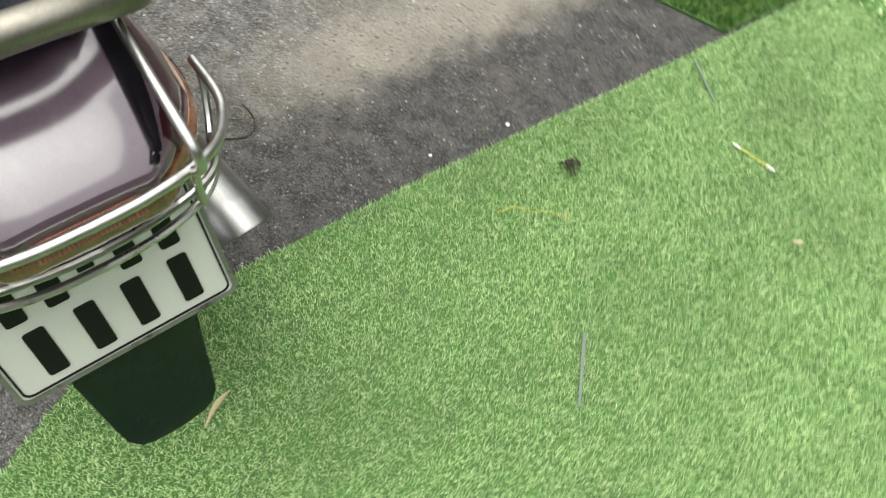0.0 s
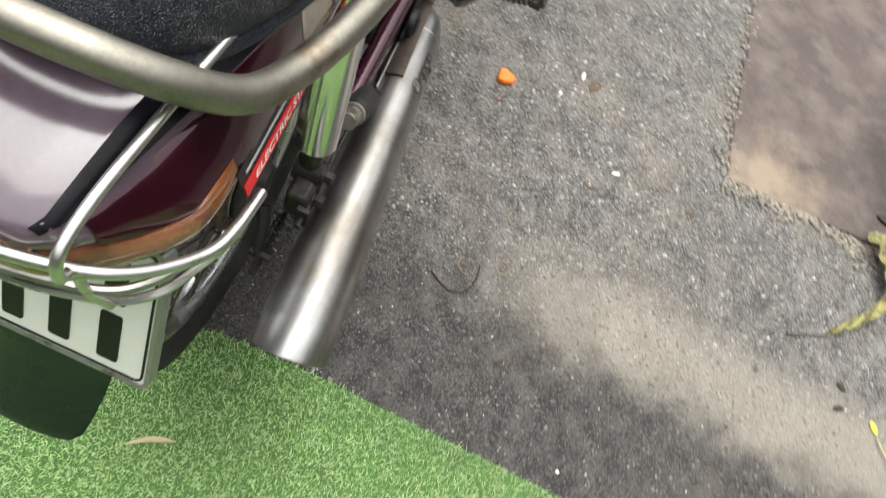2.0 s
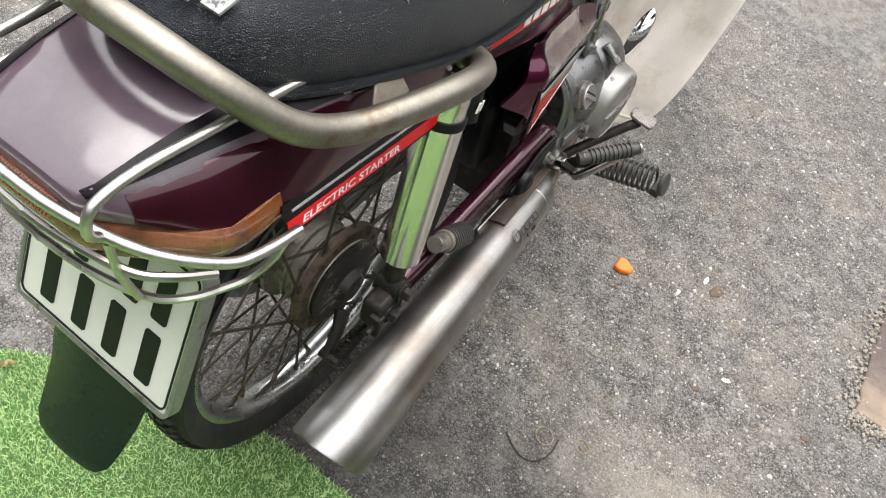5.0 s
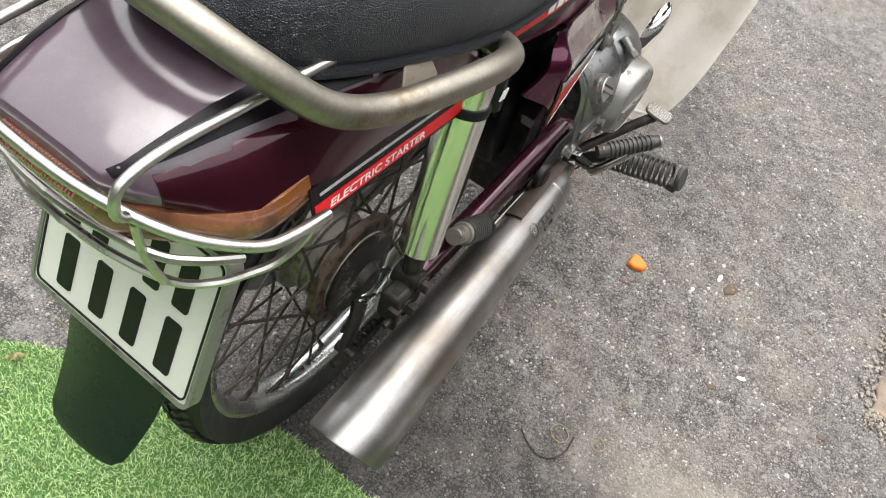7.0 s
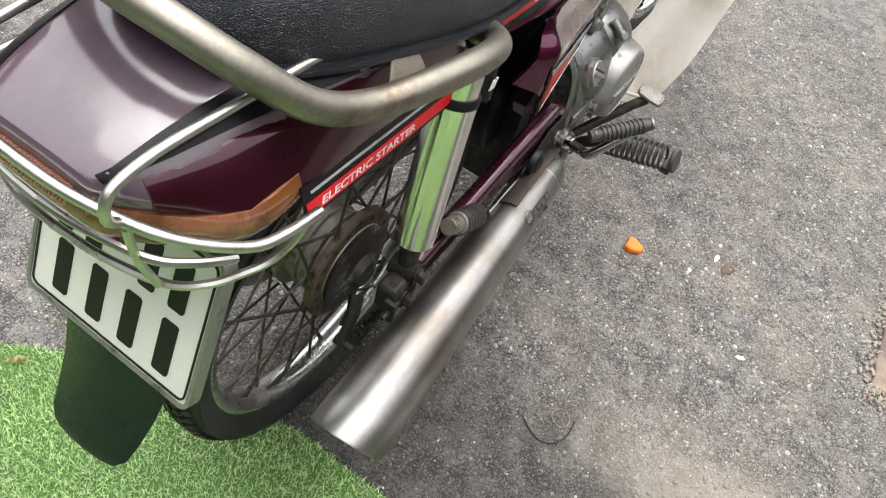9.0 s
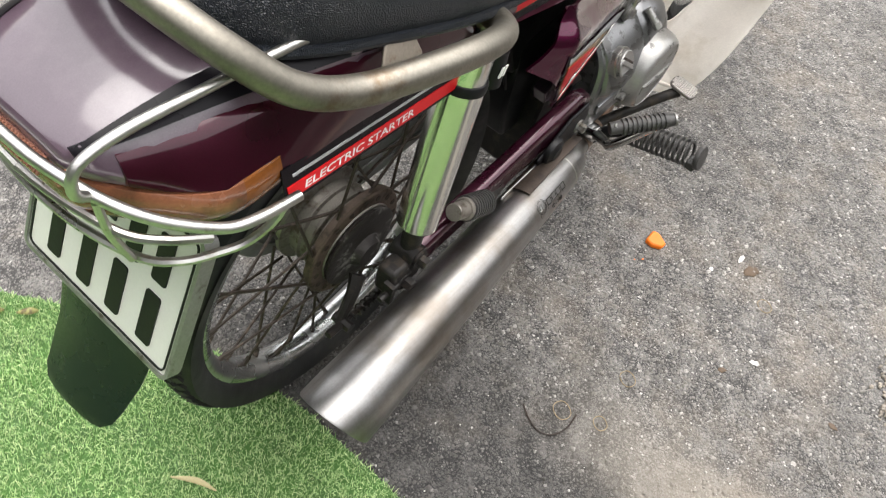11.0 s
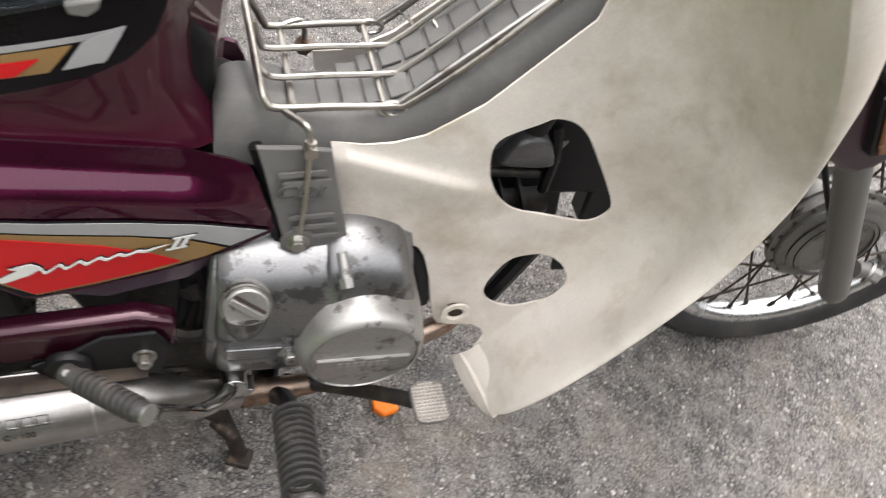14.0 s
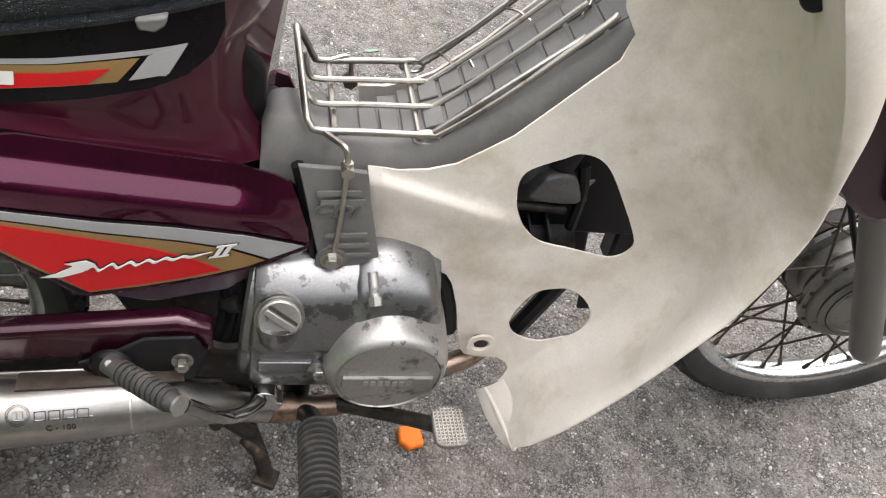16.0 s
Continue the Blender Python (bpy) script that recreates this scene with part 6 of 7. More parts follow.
sh_out += [(0.690, 0.82), (0.690, 0.70), (0.700, 0.674), (0.716, 0.654), (0.712, 0.630), (0.686, 0.598), (0.643, 0.544), (0.60, 0.505), (0.575, 0.493), (0.55, 0.487)]
hole1 = smooth2([(0.6645, 0.4747), (0.661, 0.4975), (0.668, 0.513), (0.6944, 0.5298), (0.7056, 0.5367), (0.7191, 0.5367), (0.7315, 0.5317), (0.7436, 0.5202), (0.7603, 0.497), (0.7796, 0.4686), (0.7925, 0.4459), (0.7915, 0.434), (0.7846, 0.4247), (0.7744, 0.4199), (0.7592, 0.4207), (0.7285, 0.4238), (0.7013, 0.4268), (0.6827, 0.4407), (0.6707, 0.4582)], 3)
hole2 = smooth2([(0.7055, 0.2987), (0.7074, 0.3239), (0.718, 0.3519), (0.7361, 0.3633), (0.754, 0.3655), (0.7738, 0.3534), (0.7874, 0.3325), (0.7883, 0.313), (0.7793, 0.2939), (0.7598, 0.2793), (0.7419, 0.273), (0.7168, 0.2801)], 4)
hole3 = [(0.680 + 0.0075 * math.cos(a), 0.2655 + 0.0055 * math.sin(a)) for a in (k * math.tau / 14 for k in range(14))]
zs = [0.18 + 0.01 * k for k in range(65)]
sh_lines = [[(x, 0.475 - 0.195 * (x - 0.53) + k) for x in (0.538, 0.57, 0.60, 0.63, 0.654)] for k in (-0.006, -0.0025, 0.0, 0.003, 0.006, 0.0095)]
sh_lines += [[(lerp_table(fold_s, z)[0], z) for z in zs], [(right_edge(z, 1.0), z) for z in zs[2:]]]
leg = part("leg_shield", sheet(sh_out, shield, [hole1, hole2, hole3], step=0.008, lines=sh_lines), WHITE, bike, "aged white plastic leg shield with yellowed stains", solid=0.0024, smooth=55)
lowers = mirrored(sheet(sh_out, shield, [hole1, hole2, hole3], step=0.02), 0.025)
part("leg_shield", lowers, WHITE, bike, "aged white plastic leg shield", solid=0.0032, smooth=55)
part("mount_slot", lathe([(0, 0.0), (0.0082, 0.0), (0.0082, 0.0016), (0, 0.0016)], 20, Matrix.Translation((0.680, -0.0705, 0.2655)) @ Matrix.Rotation(radians(90), 4, "X") @ Matrix.Diagonal((1.0, 0.7, 1.0, 1))), DARKBIT, leg, "dark mounting slot")
part("mount_ring", lathe([(0.0085, 0.0), (0.0165, 0.001), (0.0165, 0.004), (0.0105, 0.004), (0.0085, 0.002)], 24, along((0.680, -0.0695, 0.2655), (0.680, -0.1, 0.2655)), closed=True), WHITE, leg, "raised ring round the mounting hole")
fl_p = curve([(0.704, -0.0615, 0.1600), (0.712, -0.100, 0.1550), (0.7195, -0.136, 0.1650), (0.7235, -0.154, 0.1775), (0.7265, -0.1585, 0.1850)], 4)
fl_rings = []
for i, p in enumerate(fl_p):
    k = i / (len(fl_p) - 1)
    q = shield(0.723 + (right_edge(0.188, 1.0) - 0.723) * k, 0.1875 + 0.002 * k) + V(0.002, -0.0025, 0.002)
    fl_rings.append([q + V(0.006, 0.002, 0.006), q, q.lerp(p, 0.35) + V(-0.0025, -0.0030, 0.0010), q.lerp(p, 0.75) + V(-0.003, -0.0025, 0), p])
part("lower_flange", loft(fl_rings, caps=False, wrap=False), WHITE, leg, "thick turned flange along the shield's lower rim", solid=0.004, smooth=60)
part("flange_ridge", tube([fl_rings[i][2].lerp(fl_rings[i][3], 0.5) + V(-0.001, -0.001, 0) for i in (0, 3, 6, 9, 12, 15)], [0.0026, 0.0036, 0.0036, 0.0032, 0.0026, 0.0014], 8, 3), WHITE, leg, "rounded ridge on the flange")
plug_at = shield(0.8720, 0.7570)
part("shield_plug", rod(plug_at + V(0.01, 0.006, 0), plug_at + V(-0.012, -0.008, 0.004), 0.0105, 18), BLACK, leg, "black rubber plug", bevel=0.002)

# -- dark parts seen through the shield's openings --
DARK_ALLOY = mat("dark_alloy", (0.15, 0.15, 0.155), 0.4, metal=0.6, vary=0.3)
inner = part("carburettor", lathe([(0, 0), (0.020, 0), (0.024, 0.006), (0.024, 0.030), (0.030, 0.034), (0.030, 0.060), (0.018, 0.066), (0.016, 0.10), (0, 0.10)], 24, Matrix.Translation((0.700, 0.010, 0.425))), DARK_ALLOY, bike, "dark carburettor behind the shield")
part("carburettor_bowl", loft([[(x, -0.034 + dy, z) for x, z in smooth2([(0.715 + (x - 0.715) * k, 0.468 + (z - 0.468) * k) for x, z in [(0.690, 0.452), (0.742, 0.450), (0.741, 0.466), (0.732, 0.480), (0.715, 0.487), (0.699, 0.481), (0.691, 0.466)]], 3)] for dy, k in ((0.030, 1.0), (0.006, 1.0), (0.001, 0.93), (0.0, 0.82))]), DARK_ALLOY, inner, "pale alloy float bowl", smooth=50)
part("carburettor_cap", rod((0.716, -0.012, 0.486), (0.722, -0.012, 0.516), 0.017, 20), BLACK, inner, "black mixing chamber cap", bevel=0.002)
part("drain_pipe", rod((0.668, -0.026, 0.440), (0.735, -0.026, 0.436), 0.005, 10), GREASE, inner)
part("intake", rod((0.685, -0.004, 0.520), (0.735, -0.004, 0.524), 0.009, 16), ALU_DULL, inner, "grey intake pipe")
part("hose_clip", rod((0.708, -0.004, 0.522), (0.712, -0.004, 0.5225), 0.0102, 16), BLACK, inner)
part("screw_head", lathe([(0.004, 0), (0.009, 0), (0.009, 0.006), (0.004, 0.006)], 18, along((0.752, -0.012, 0.524), (0.752, -0.1, 0.524)), closed=True), GREASE, inner)
part("cable", tube([(0.742, -0.014, 0.487), (0.748, -0.018, 0.465), (0.752, -0.018, 0.44), (0.757, -0.014, 0.40)], 0.0065, 8), BLACK, inner)
part("bright_clip", prism([(0.745, -0.022, 0.470), (0.757, -0.022, 0.474), (0.752, -0.022, 0.464), (0.757, -0.022, 0.446), (0.752, -0.022, 0.446)], (0, 0.003, 0)), ALU_DULL, inner, "pale metal clip")
part("main_tube", tube([(0.40, YC, 0.50), (0.60, YC, 0.43), (0.72, YC, 0.56), (0.80, YC, 0.75)], 0.032, 14), BLACK, bike, "black frame tube")
part("frame_plate", prism([(0.645, 0.0, 0.500), (0.80, 0.0, 0.505), (0.88, 0.0, 0.405), (0.88, 0.0, 0.377), (0.645, 0.0, 0.377)], (0, 0.05, 0)), BLACK, bike, "dark inner plate behind the shield", bevel=0.004)
part("frame_plate", prism([(0.828, 0.002, 0.381), (0.90, 0.002, 0.381), (0.90, 0.002, 0.325), (0.833, 0.002, 0.325)], (0, 0.03, 0)), BLACK, bike, bevel=0.004)
part("frame_plate", prism([(0.64, 0.002, 0.381), (0.793, 0.002, 0.381), (0.803, 0.002, 0.335), (0.64, 0.002, 0.335)], (0, 0.03, 0)), BLACK, bike, bevel=0.004)
part("cylinder", tube([(0.60, 0.02, 0.31), (0.66, 0.02, 0.335), (0.72, 0.02, 0.352), (0.775, 0.02, 0.37)], [0.045, 0.042, 0.040, 0.030], 20), GREASE, bike, "dark finned engine cylinder")
for k in range(7):
    c = V(0.635, 0.02, 0.325).lerp(V(0.745, 0.02, 0.361), k / 6)
    part("cooling_fin", lathe([(0.038, -0.0016), (0.055, -0.0012), (0.055, 0.0012), (0.038, 0.0016)], 24, along(c, c + V(0.11, 0, 0.036)), closed=True), GREASE, bpy.data.objects["cylinder"])
part("down_stay", tube([(0.768, -0.040, 0.372), (0.757, -0.044, 0.345), (0.742, -0.046, 0.305), (0.728, -0.046, 0.262)], 0.0105, 8), BLACK, bike, "black stay behind the lower opening")
part("stay_plate", prism([(0.700, -0.042, 0.380), (0.79, -0.042, 0.385), (0.775, -0.042, 0.362), (0.745, -0.042, 0.352), (0.733, -0.042, 0.333), (0.722, -0.042, 0.312), (0.712, -0.042, 0.312), (0.712, -0.042, 0.270), (0.695, -0.042, 0.270)], (0, 0.005, 0)), BLACK, bike, "black mounting plate behind the lower opening", bevel=0.002)
part("stay_plate", prism([(0.776, -0.046, 0.385), (0.815, -0.046, 0.375), (0.812, -0.046, 0.300), (0.792, -0.046, 0.300), (0.784, -0.046, 0.335)], (0, 0.005, 0)), BLACK, bike, bevel=0.002)
part("arch_seal", tube([(0.560, -0.030, 0.358), (0.600, -0.038, 0.356), (0.620, -0.044, 0.345), (0.634, -0.048, 0.310), (0.645, -0.050, 0.265)], 0.010, 8), BLACK, bike, "black rubber lining under the shield's arch")

# -- engine --
case = [(0.436, 0.392), (0.455, 0.401), (0.50, 0.409), (0.545, 0.409), (0.585, 0.402), (0.610, 0.385), (0.628, 0.350), (0.632, 0.30), (0.622, 0.255), (0.60, 0.232), (0.565, 0.222), (0.50, 0.218), (0.455, 0.220), (0.436, 0.230), (0.428, 0.250), (0.422, 0.300), (0.424, 0.35)]


def slab(outline, y0, y1, shrink):
    """A cast lump between two depths, its near face drawn in."""
    cx, cz = sum(p[0] for p in outline) / len(outline), sum(p[1] for p in outline) / len(outline)
    rs = []
    for y, s in ((y0, 1.0), (y1 + 0.010, 1.0), (y1 + 0.004, 1 - shrink * 0.35), (y1, 1 - shrink)):
        rs.append([(cx + (x - cx) * s, y, cz + (z - cz) * s) for x, z in outline])
    return loft(rs)


case_prof = [(0.13, 0.392)] + [(v.x, v.y) for v in curve([(-0.030, 0.393, 0), (-0.055, 0.388, 0), (-0.076, 0.377, 0), (-0.092, 0.362, 0), (-0.103, 0.342, 0), (-0.110, 0.322, 0), (-0.1130, 0.308, 0), (-0.1110, 0.300, 0), (-0.1055, 0.294, 0), (-0.1035, 0.278, 0), (-0.1040, 0.262, 0), (-0.1070, 0.255, 0), (-0.1065, 0.243, 0), (-0.100, 0.229, 0), (-0.080, 0.220, 0)], 3)] + [(0.13, 0.220)]
rings = []
for x, s in ((0.4265, 0.90), (0.4290, 0.95), (0.4345, 0.985), (0.441, 1.0), (0.50, 1.0), (0.56, 0.99), (0.60, 0.93), (0.612, 0.86)):
    rings.append([(x, 0.0 + y * s if y < 0 else y, 0.30 + (z - 0.30) * (s + 1) / 2) for y, z in case_prof])
eng = part("crankcase", loft(rings), CASE, bike, "oxidised cast aluminium crankcase", smooth=22, bevel=0.0035)
part("case_gasket", slab([(0.528 + (x - 0.528) * 1.012, 0.315 + (z - 0.315) * 1.012) for x, z in smooth2(case, 2)], 0.0, -0.016, 0.0), ALU_DULL, eng, "flange of the crankcase", smooth=24)
mcl = Matrix.Translation((0.5645, -0.040, 0.287)) @ Matrix.Rotation(radians(90), 4, "X")
part("clutch_drum", lathe([(0.069, 0.0), (0.0685, 0.012), (0.0675, 0.040), (0.0660, 0.062), (0.0635, 0.078), (0.0605, 0.0860), (0.0575, 0.0900), (0.0545, 0.0915), (0.0535, 0.0895), (0, 0.0895)], 64, mcl), ALU, eng, "worn round clutch cover", smooth=30)
mcl2 = Matrix.Translation((0.5645, -0.1295, 0.287)) @ Matrix.Rotation(radians(90), 4, "X")
part("clutch_cap", lathe([(0.0530, -0.010), (0.0530, 0.0005), (0.0515, 0.0015), (0.0, 0.0015)], 64, mcl2), ALU_DULL, eng, "dull grey disc with a raised bar", smooth=30)
part("cap_bar", box((0.094, 0.0035, 0.017), pose(0.5645, -0.131, 0.281)), ALU_DULL, eng, "raised bar with worn lettering", bevel=0.0012)
part("cap_line", box((0.092, 0.0025, 0.0016), pose(0.5645, -0.1333, 0.2885)), ALU, eng)
for k in range(7):
    part("mark", box((0.0050, 0.0016, 0.0062), pose(0.542 + k * 0.0075, -0.1333, 0.2795)), ALU, eng)
for sx, sz in ((-0.060, -0.012), (0.058, -0.03), (-0.03, -0.060)):
    part("rim_stud", rod((0.5645 + sx, -0.095, 0.287 + sz), (0.5645 + sx, -0.110, 0.287 + sz), 0.0065, 12), ALU, eng)
capm = along((0.452, -0.104, 0.349), (0.452, -0.194, 0.391))
cap = part("oil_cap", lathe([(0.024, -0.020), (0.024, 0.000), (0.0205, 0.0010), (0.0205, 0.0075), (0.0190, 0.0090), (0.0165, 0.0078), (0.0, 0.0078)], 40, capm), ALU, eng, "slotted oil filler cap", smooth=30)
part("cap_grip", box((0.034, 0.0065, 0.0035), capm @ pose(0, 0, 0.0085, 0, 0, -35)), ALU, cap, bevel=0.001)
part("cap_slot", box((0.034, 0.0035, 0.0012), capm @ pose(0.003, 0.005, 0.0078, 0, 0, -35)), DARKBIT, cap, "dark groove")
part("cap_ring", lathe([(0.0215, 0.0), (0.0240, 0.0), (0.0235, 0.0022), (0.0215, 0.0022)], 40, capm, closed=True), CHROME, cap, "bright edge")
part("boss_foot", tube([(0.452, -0.100, 0.340), (0.452, -0.103, 0.318), (0.452, -0.102, 0.300)], [0.023, 0.018, 0.008], 18), CASE, eng)
bolt("case_bolt", (0.497, -0.106, 0.268), (0, -1, 0.1), 0.0075, 0.012, eng, ALU)
part("bolt_boss", rod((0.497, -0.090, 0.268), (0.497, -0.107, 0.268), 0.013, 16), CASE, eng)
part("case_rib", box((0.060, 0.006, 0.016), pose(0.465, -0.1045, 0.270)), CASE, eng, bevel=0.002)
part("rear_flange", tube([(0.432, -0.060, 0.375), (0.427, -0.085, 0.345), (0.424, -0.092, 0.30), (0.424, -0.088, 0.25), (0.430, -0.080, 0.225)], 0.008, 8), CASE, eng, "cast edge of the case")
hump = smooth2([(0.512, 0.30), (0.515, 0.35), (0.524, 0.390), (0.55, 0.402), (0.58, 0.400), (0.603, 0.389), (0.618, 0.35), (0.624, 0.30), (0.60, 0.27), (0.54, 0.27)], 4)
part("clutch_hump", loft([[(0.567 + (x - 0.567) * k, y, 0.28 + (z - 0.28) * (top - 0.28) / 0.122) for x, z in hump] for y, k, top in ((-0.01, 1.0, 0.402), (-0.04, 1.0, 0.400), (-0.064, 0.99, 0.393), (-0.083, 0.97, 0.382), (-0.096, 0.93, 0.367), (-0.104, 0.86, 0.350), (-0.107, 0.76, 0.335))]), CASE, eng, "swelling of the case above the clutch cover", smooth=50)
valve = part("breather", rod((0.5375, -0.080, 0.390), (0.5405, -0.101, 0.374), 0.0052, 14), ALU, eng, "small breather stub")
part("breather_nut", rod((0.5403, -0.099, 0.3755), (0.5415, -0.106, 0.370), 0.0068, 6), ALU_DULL, valve)
# black block added to close the see-through gaps behind the crankcase
part("inner_block", prism([(0.272, -0.03, 0.42), (0.44, -0.03, 0.42), (0.44, -0.03, 0.235), (0.31, -0.03, 0.235), (0.285, -0.03, 0.30)], (0, 0.11, 0)), BLACK, eng, "dark block added behind the crankcase to close gaps", bevel=0.006)
for p, r in ((((0.385, -0.03, 0.37), (0.372, -0.04, 0.335), (0.385, -0.045, 0.30), (0.41, -0.05, 0.275)), 0.006), (((0.40, -0.04, 0.315), (0.405, -0.055, 0.31), (0.418, -0.062, 0.318)), 0.010), (((0.372, -0.05, 0.245), (0.40, -0.06, 0.238), (0.43, -0.06, 0.243)), 0.009)):
    part("hose", tube(p, r, 8), GREASE, eng)
# second dark block, added to fill the gap beside the swing arm
part("rear_gap_block", prism([(0.352, -0.055, 0.36), (0.435, -0.055, 0.36), (0.435, -0.055, 0.140), (0.360, -0.055, 0.140), (0.346, -0.055, 0.24)], (0, 0.145, 0)), GREASE, eng, "greasy dark block added to close the rear gap", bevel=0.005)
for p, r in ((((0.398, -0.045, 0.345), (0.402, -0.055, 0.30), (0.395, -0.05, 0.25)), 0.007), (((0.412, -0.05, 0.36), (0.418, -0.06, 0.31), (0.412, -0.055, 0.245)), 0.005)):
    part("hose", tube(p, r, 8), BLACK, eng)

# -- kick starter, rider's peg, brake pedal --
kick = part("kick_lever", tube([(0.442, -0.106, 0.226), (0.437, -0.124, 0.231), (0.424, -0.142, 0.241), (0.408, -0.153, 0.252), (0.394, -0.168, 0.282), (0.384, -0.190, 0.325), (0.374, -0.212, 0.368)], [0.009, 0.0085, 0.0075, 0.0072, 0.0070, 0.0068, 0.0065], 12), KICK_CHROME, bike, "chromed kick starter lever")
part("kick_boss", join(rod((0.444, -0.094, 0.224), (0.444, -0.120, 0.226), 0.014, 18), box((0.022, 0.018, 0.014), pose(0.452, -0.108, 0.214, 0, 20, 0))), KICK_CHROME, kick, "clamp of the kick lever", bevel=0.001)
ka, kb = V(0.370, -0.2195, 0.379), V(0.309, -0.165, 0.358)
pedal = part("kick_rubber", tube([ka, ka.lerp(kb, 0.08), ka.lerp(kb, 0.5), kb], [0.0078, 0.0088, 0.0088, 0.0084], 18, 3), RUBBER, kick, "ribbed black rubber pedal")
for k in range(10):
    c = ka.lerp(kb, 0.14 + 0.072 * k)
    part("rib", lathe([(0.0080, -0.0017), (0.0106, -0.0017), (0.0106, 0.0017), (0.0080, 0.0017)], 20, along(c, c + (kb - ka)), closed=True), RUBBER, kick)
part("rubber_cap", rod(ka + (ka - kb) * 0.03, ka, 0.0088, 18), ALU_DULL, kick, "bare metal pedal end")
bolt("kick_stop", kb + V(0.002, -0.002, 0.004), (0.0, -0.6, 0.8), 0.0034, 0.007, kick, ALU_DULL)
pa, pb = V(0.4986, -0.1432, 0.2200), V(0.4945, -0.2635, 0.2590)
peg = part("rider_peg", tube([pa, pa.lerp(pb, 0.1), pa.lerp(pb, 0.9), pb], [0.0150, 0.0175, 0.0170, 0.0160], 20, 3), RUBBER, bike, "ribbed black rubber rider's foot peg")
for k in range(12):
    c = pa.lerp(pb, 0.10 + 0.068 * k)
    part("rib", lathe([(0.0165, -0.0018), (0.0205, -0.0018), (0.0205, 0.0018), (0.0165, 0.0018)], 22, along(c, c + (pb - pa)), closed=True), RUBBER, peg)
part("peg_end", join(rod(pb - (pb - pa) * 0.04, pb + (pb - pa) * 0.02, 0.0195, 20), box((0.022, 0.016, 0.012), pose(0.4945, -0.257, 0.241))), RUBBER, peg, "flared rubber end", bevel=0.002)
part("peg_bar", tube([(0.4984, -0.148, 0.220), (0.495, -0.12, 0.200), (0.487, -0.09, 0.165), (0.482, -0.03, 0.150), (0.480, 0.08, 0.150)], 0.010, 12), BLACK, peg, "black foot peg bar")
part("peg_hanger", box((0.030, 0.022, 0.085), pose(0.484, -0.055, 0.185)), BLACK, peg, bevel=0.004)
brake = part("brake_pedal", tube([(0.50, -0.085, 0.175), (0.545, -0.10, 0.183), (0.585, -0.125, 0.205), (0.610, -0.150, 0.232), (0.626, -0.164, 0.243)], 0.0085, 10, flat=0.7), GREASE, bike, "dark brake pedal lever")
bx = V(0.036, 0.002, -0.002).normalized()
by = V(0.002, 0.038, 0.004)
by = (by - bx * by.dot(bx)).normalized()
BP = Matrix((bx, by, bx.cross(by))).transposed().to_4x4()
BP.translation = V(0.6320, -0.1670, 0.2525)
pad_o = smooth2([(-0.0180, -0.0150), (-0.0155, -0.0215), (-0.0085, -0.0245), (0.0095, -0.0245), (0.0160, -0.0215), (0.0185, -0.0150), (0.0180, 0.0140), (0.0140, 0.0215), (0.0070, 0.0245), (-0.0070, 0.0245), (-0.0140, 0.0210), (-0.0178, 0.0140)], 3)
pad_b = prism([(x, y * 0.93, 0) for x, y in pad_o], (0, 0, -0.006))
pad_b.transform(BP)
PAD = mat("bare_steel", (0.72, 0.69, 0.66), 0.45, metal=0.8, vary=0.15)
PAD_LOW = mat("grimy_steel", (0.22, 0.205, 0.19), 0.5, metal=0.8, vary=0.3)
pad = part("pedal_pad", pad_b, PAD_LOW, brake, "bare metal chequered pedal pad", bevel=0.0015)
dots = bmesh.new()
for i in range(8):
    for j in range(12):
        px_, py_ = -0.0147 + i * 0.0042, -0.0200 + j * 0.00364
        if abs(px_) > 0.0085 and abs(py_) > 0.0165 or abs(px_) > 0.0150 and abs(py_) > 0.0130:
            continue
        q = BP @ Matrix.Translation((px_, py_, 0.0006)) @ Matrix.Rotation(radians(45), 4, "Z")
        bmesh.ops.create_cone(dots, segments=4, radius1=0.0025, radius2=0.0013, depth=0.0016, matrix=q)
part("chequer", dots, PAD, pad, smooth=0)

# -- centre stand --
stand = part("centre_stand", tube([(0.405, -0.045, 0.165), (0.425, -0.058, 0.110), (0.448, -0.078, 0.045), (0.458, -0.088, 0.010)], [0.011, 0.010, 0.010, 0.009], 10), STAND, bike, "rusty iron centre stand")
part("stand_foot", box((0.030, 0.026, 0.010), pose(0.458, -0.090, 0.005, 0, 8, -20)), STAND, stand, "worn foot of the stand", bevel=0.003)
part("stand_leg", tube([(0.405, 0.085, 0.165), (0.425, 0.098, 0.110), (0.448, 0.118, 0.045), (0.458, 0.128, 0.004)], [0.011, 0.010, 0.010, 0.011], 10), STAND, stand)
part("stand_bar", rod((0.418, -0.055, 0.125), (0.418, 0.095, 0.125), 0.009, 10), STAND, stand)
part("stand_tab", tube([(0.418, -0.055, 0.125), (0.402, -0.07, 0.115), (0.395, -0.085, 0.125)], 0.008, 8), STAND, stand)

for p, q, r in (((0.392, -0.050, 0.160), (0.436, -0.058, 0.138), 0.013), ((0.400, -0.070, 0.120), (0.436, -0.078, 0.092), 0.010), ((0.428, -0.072, 0.075), (0.452, -0.092, 0.060), 0.009)):
    part("stand_lug", rod(p, q, r, 10), STAND, stand, "rusted lug of the stand", bevel=0.002)
part("stand_spring", tube([(0.398 + 0.0011 * k, -0.066 + 0.0075 * math.cos(k * 1.2), 0.140 - 0.0018 * k + 0.0075 * math.sin(k * 1.2)) for k in range(36)], 0.0016, 5, 2), STAND, stand, "rusty return spring")

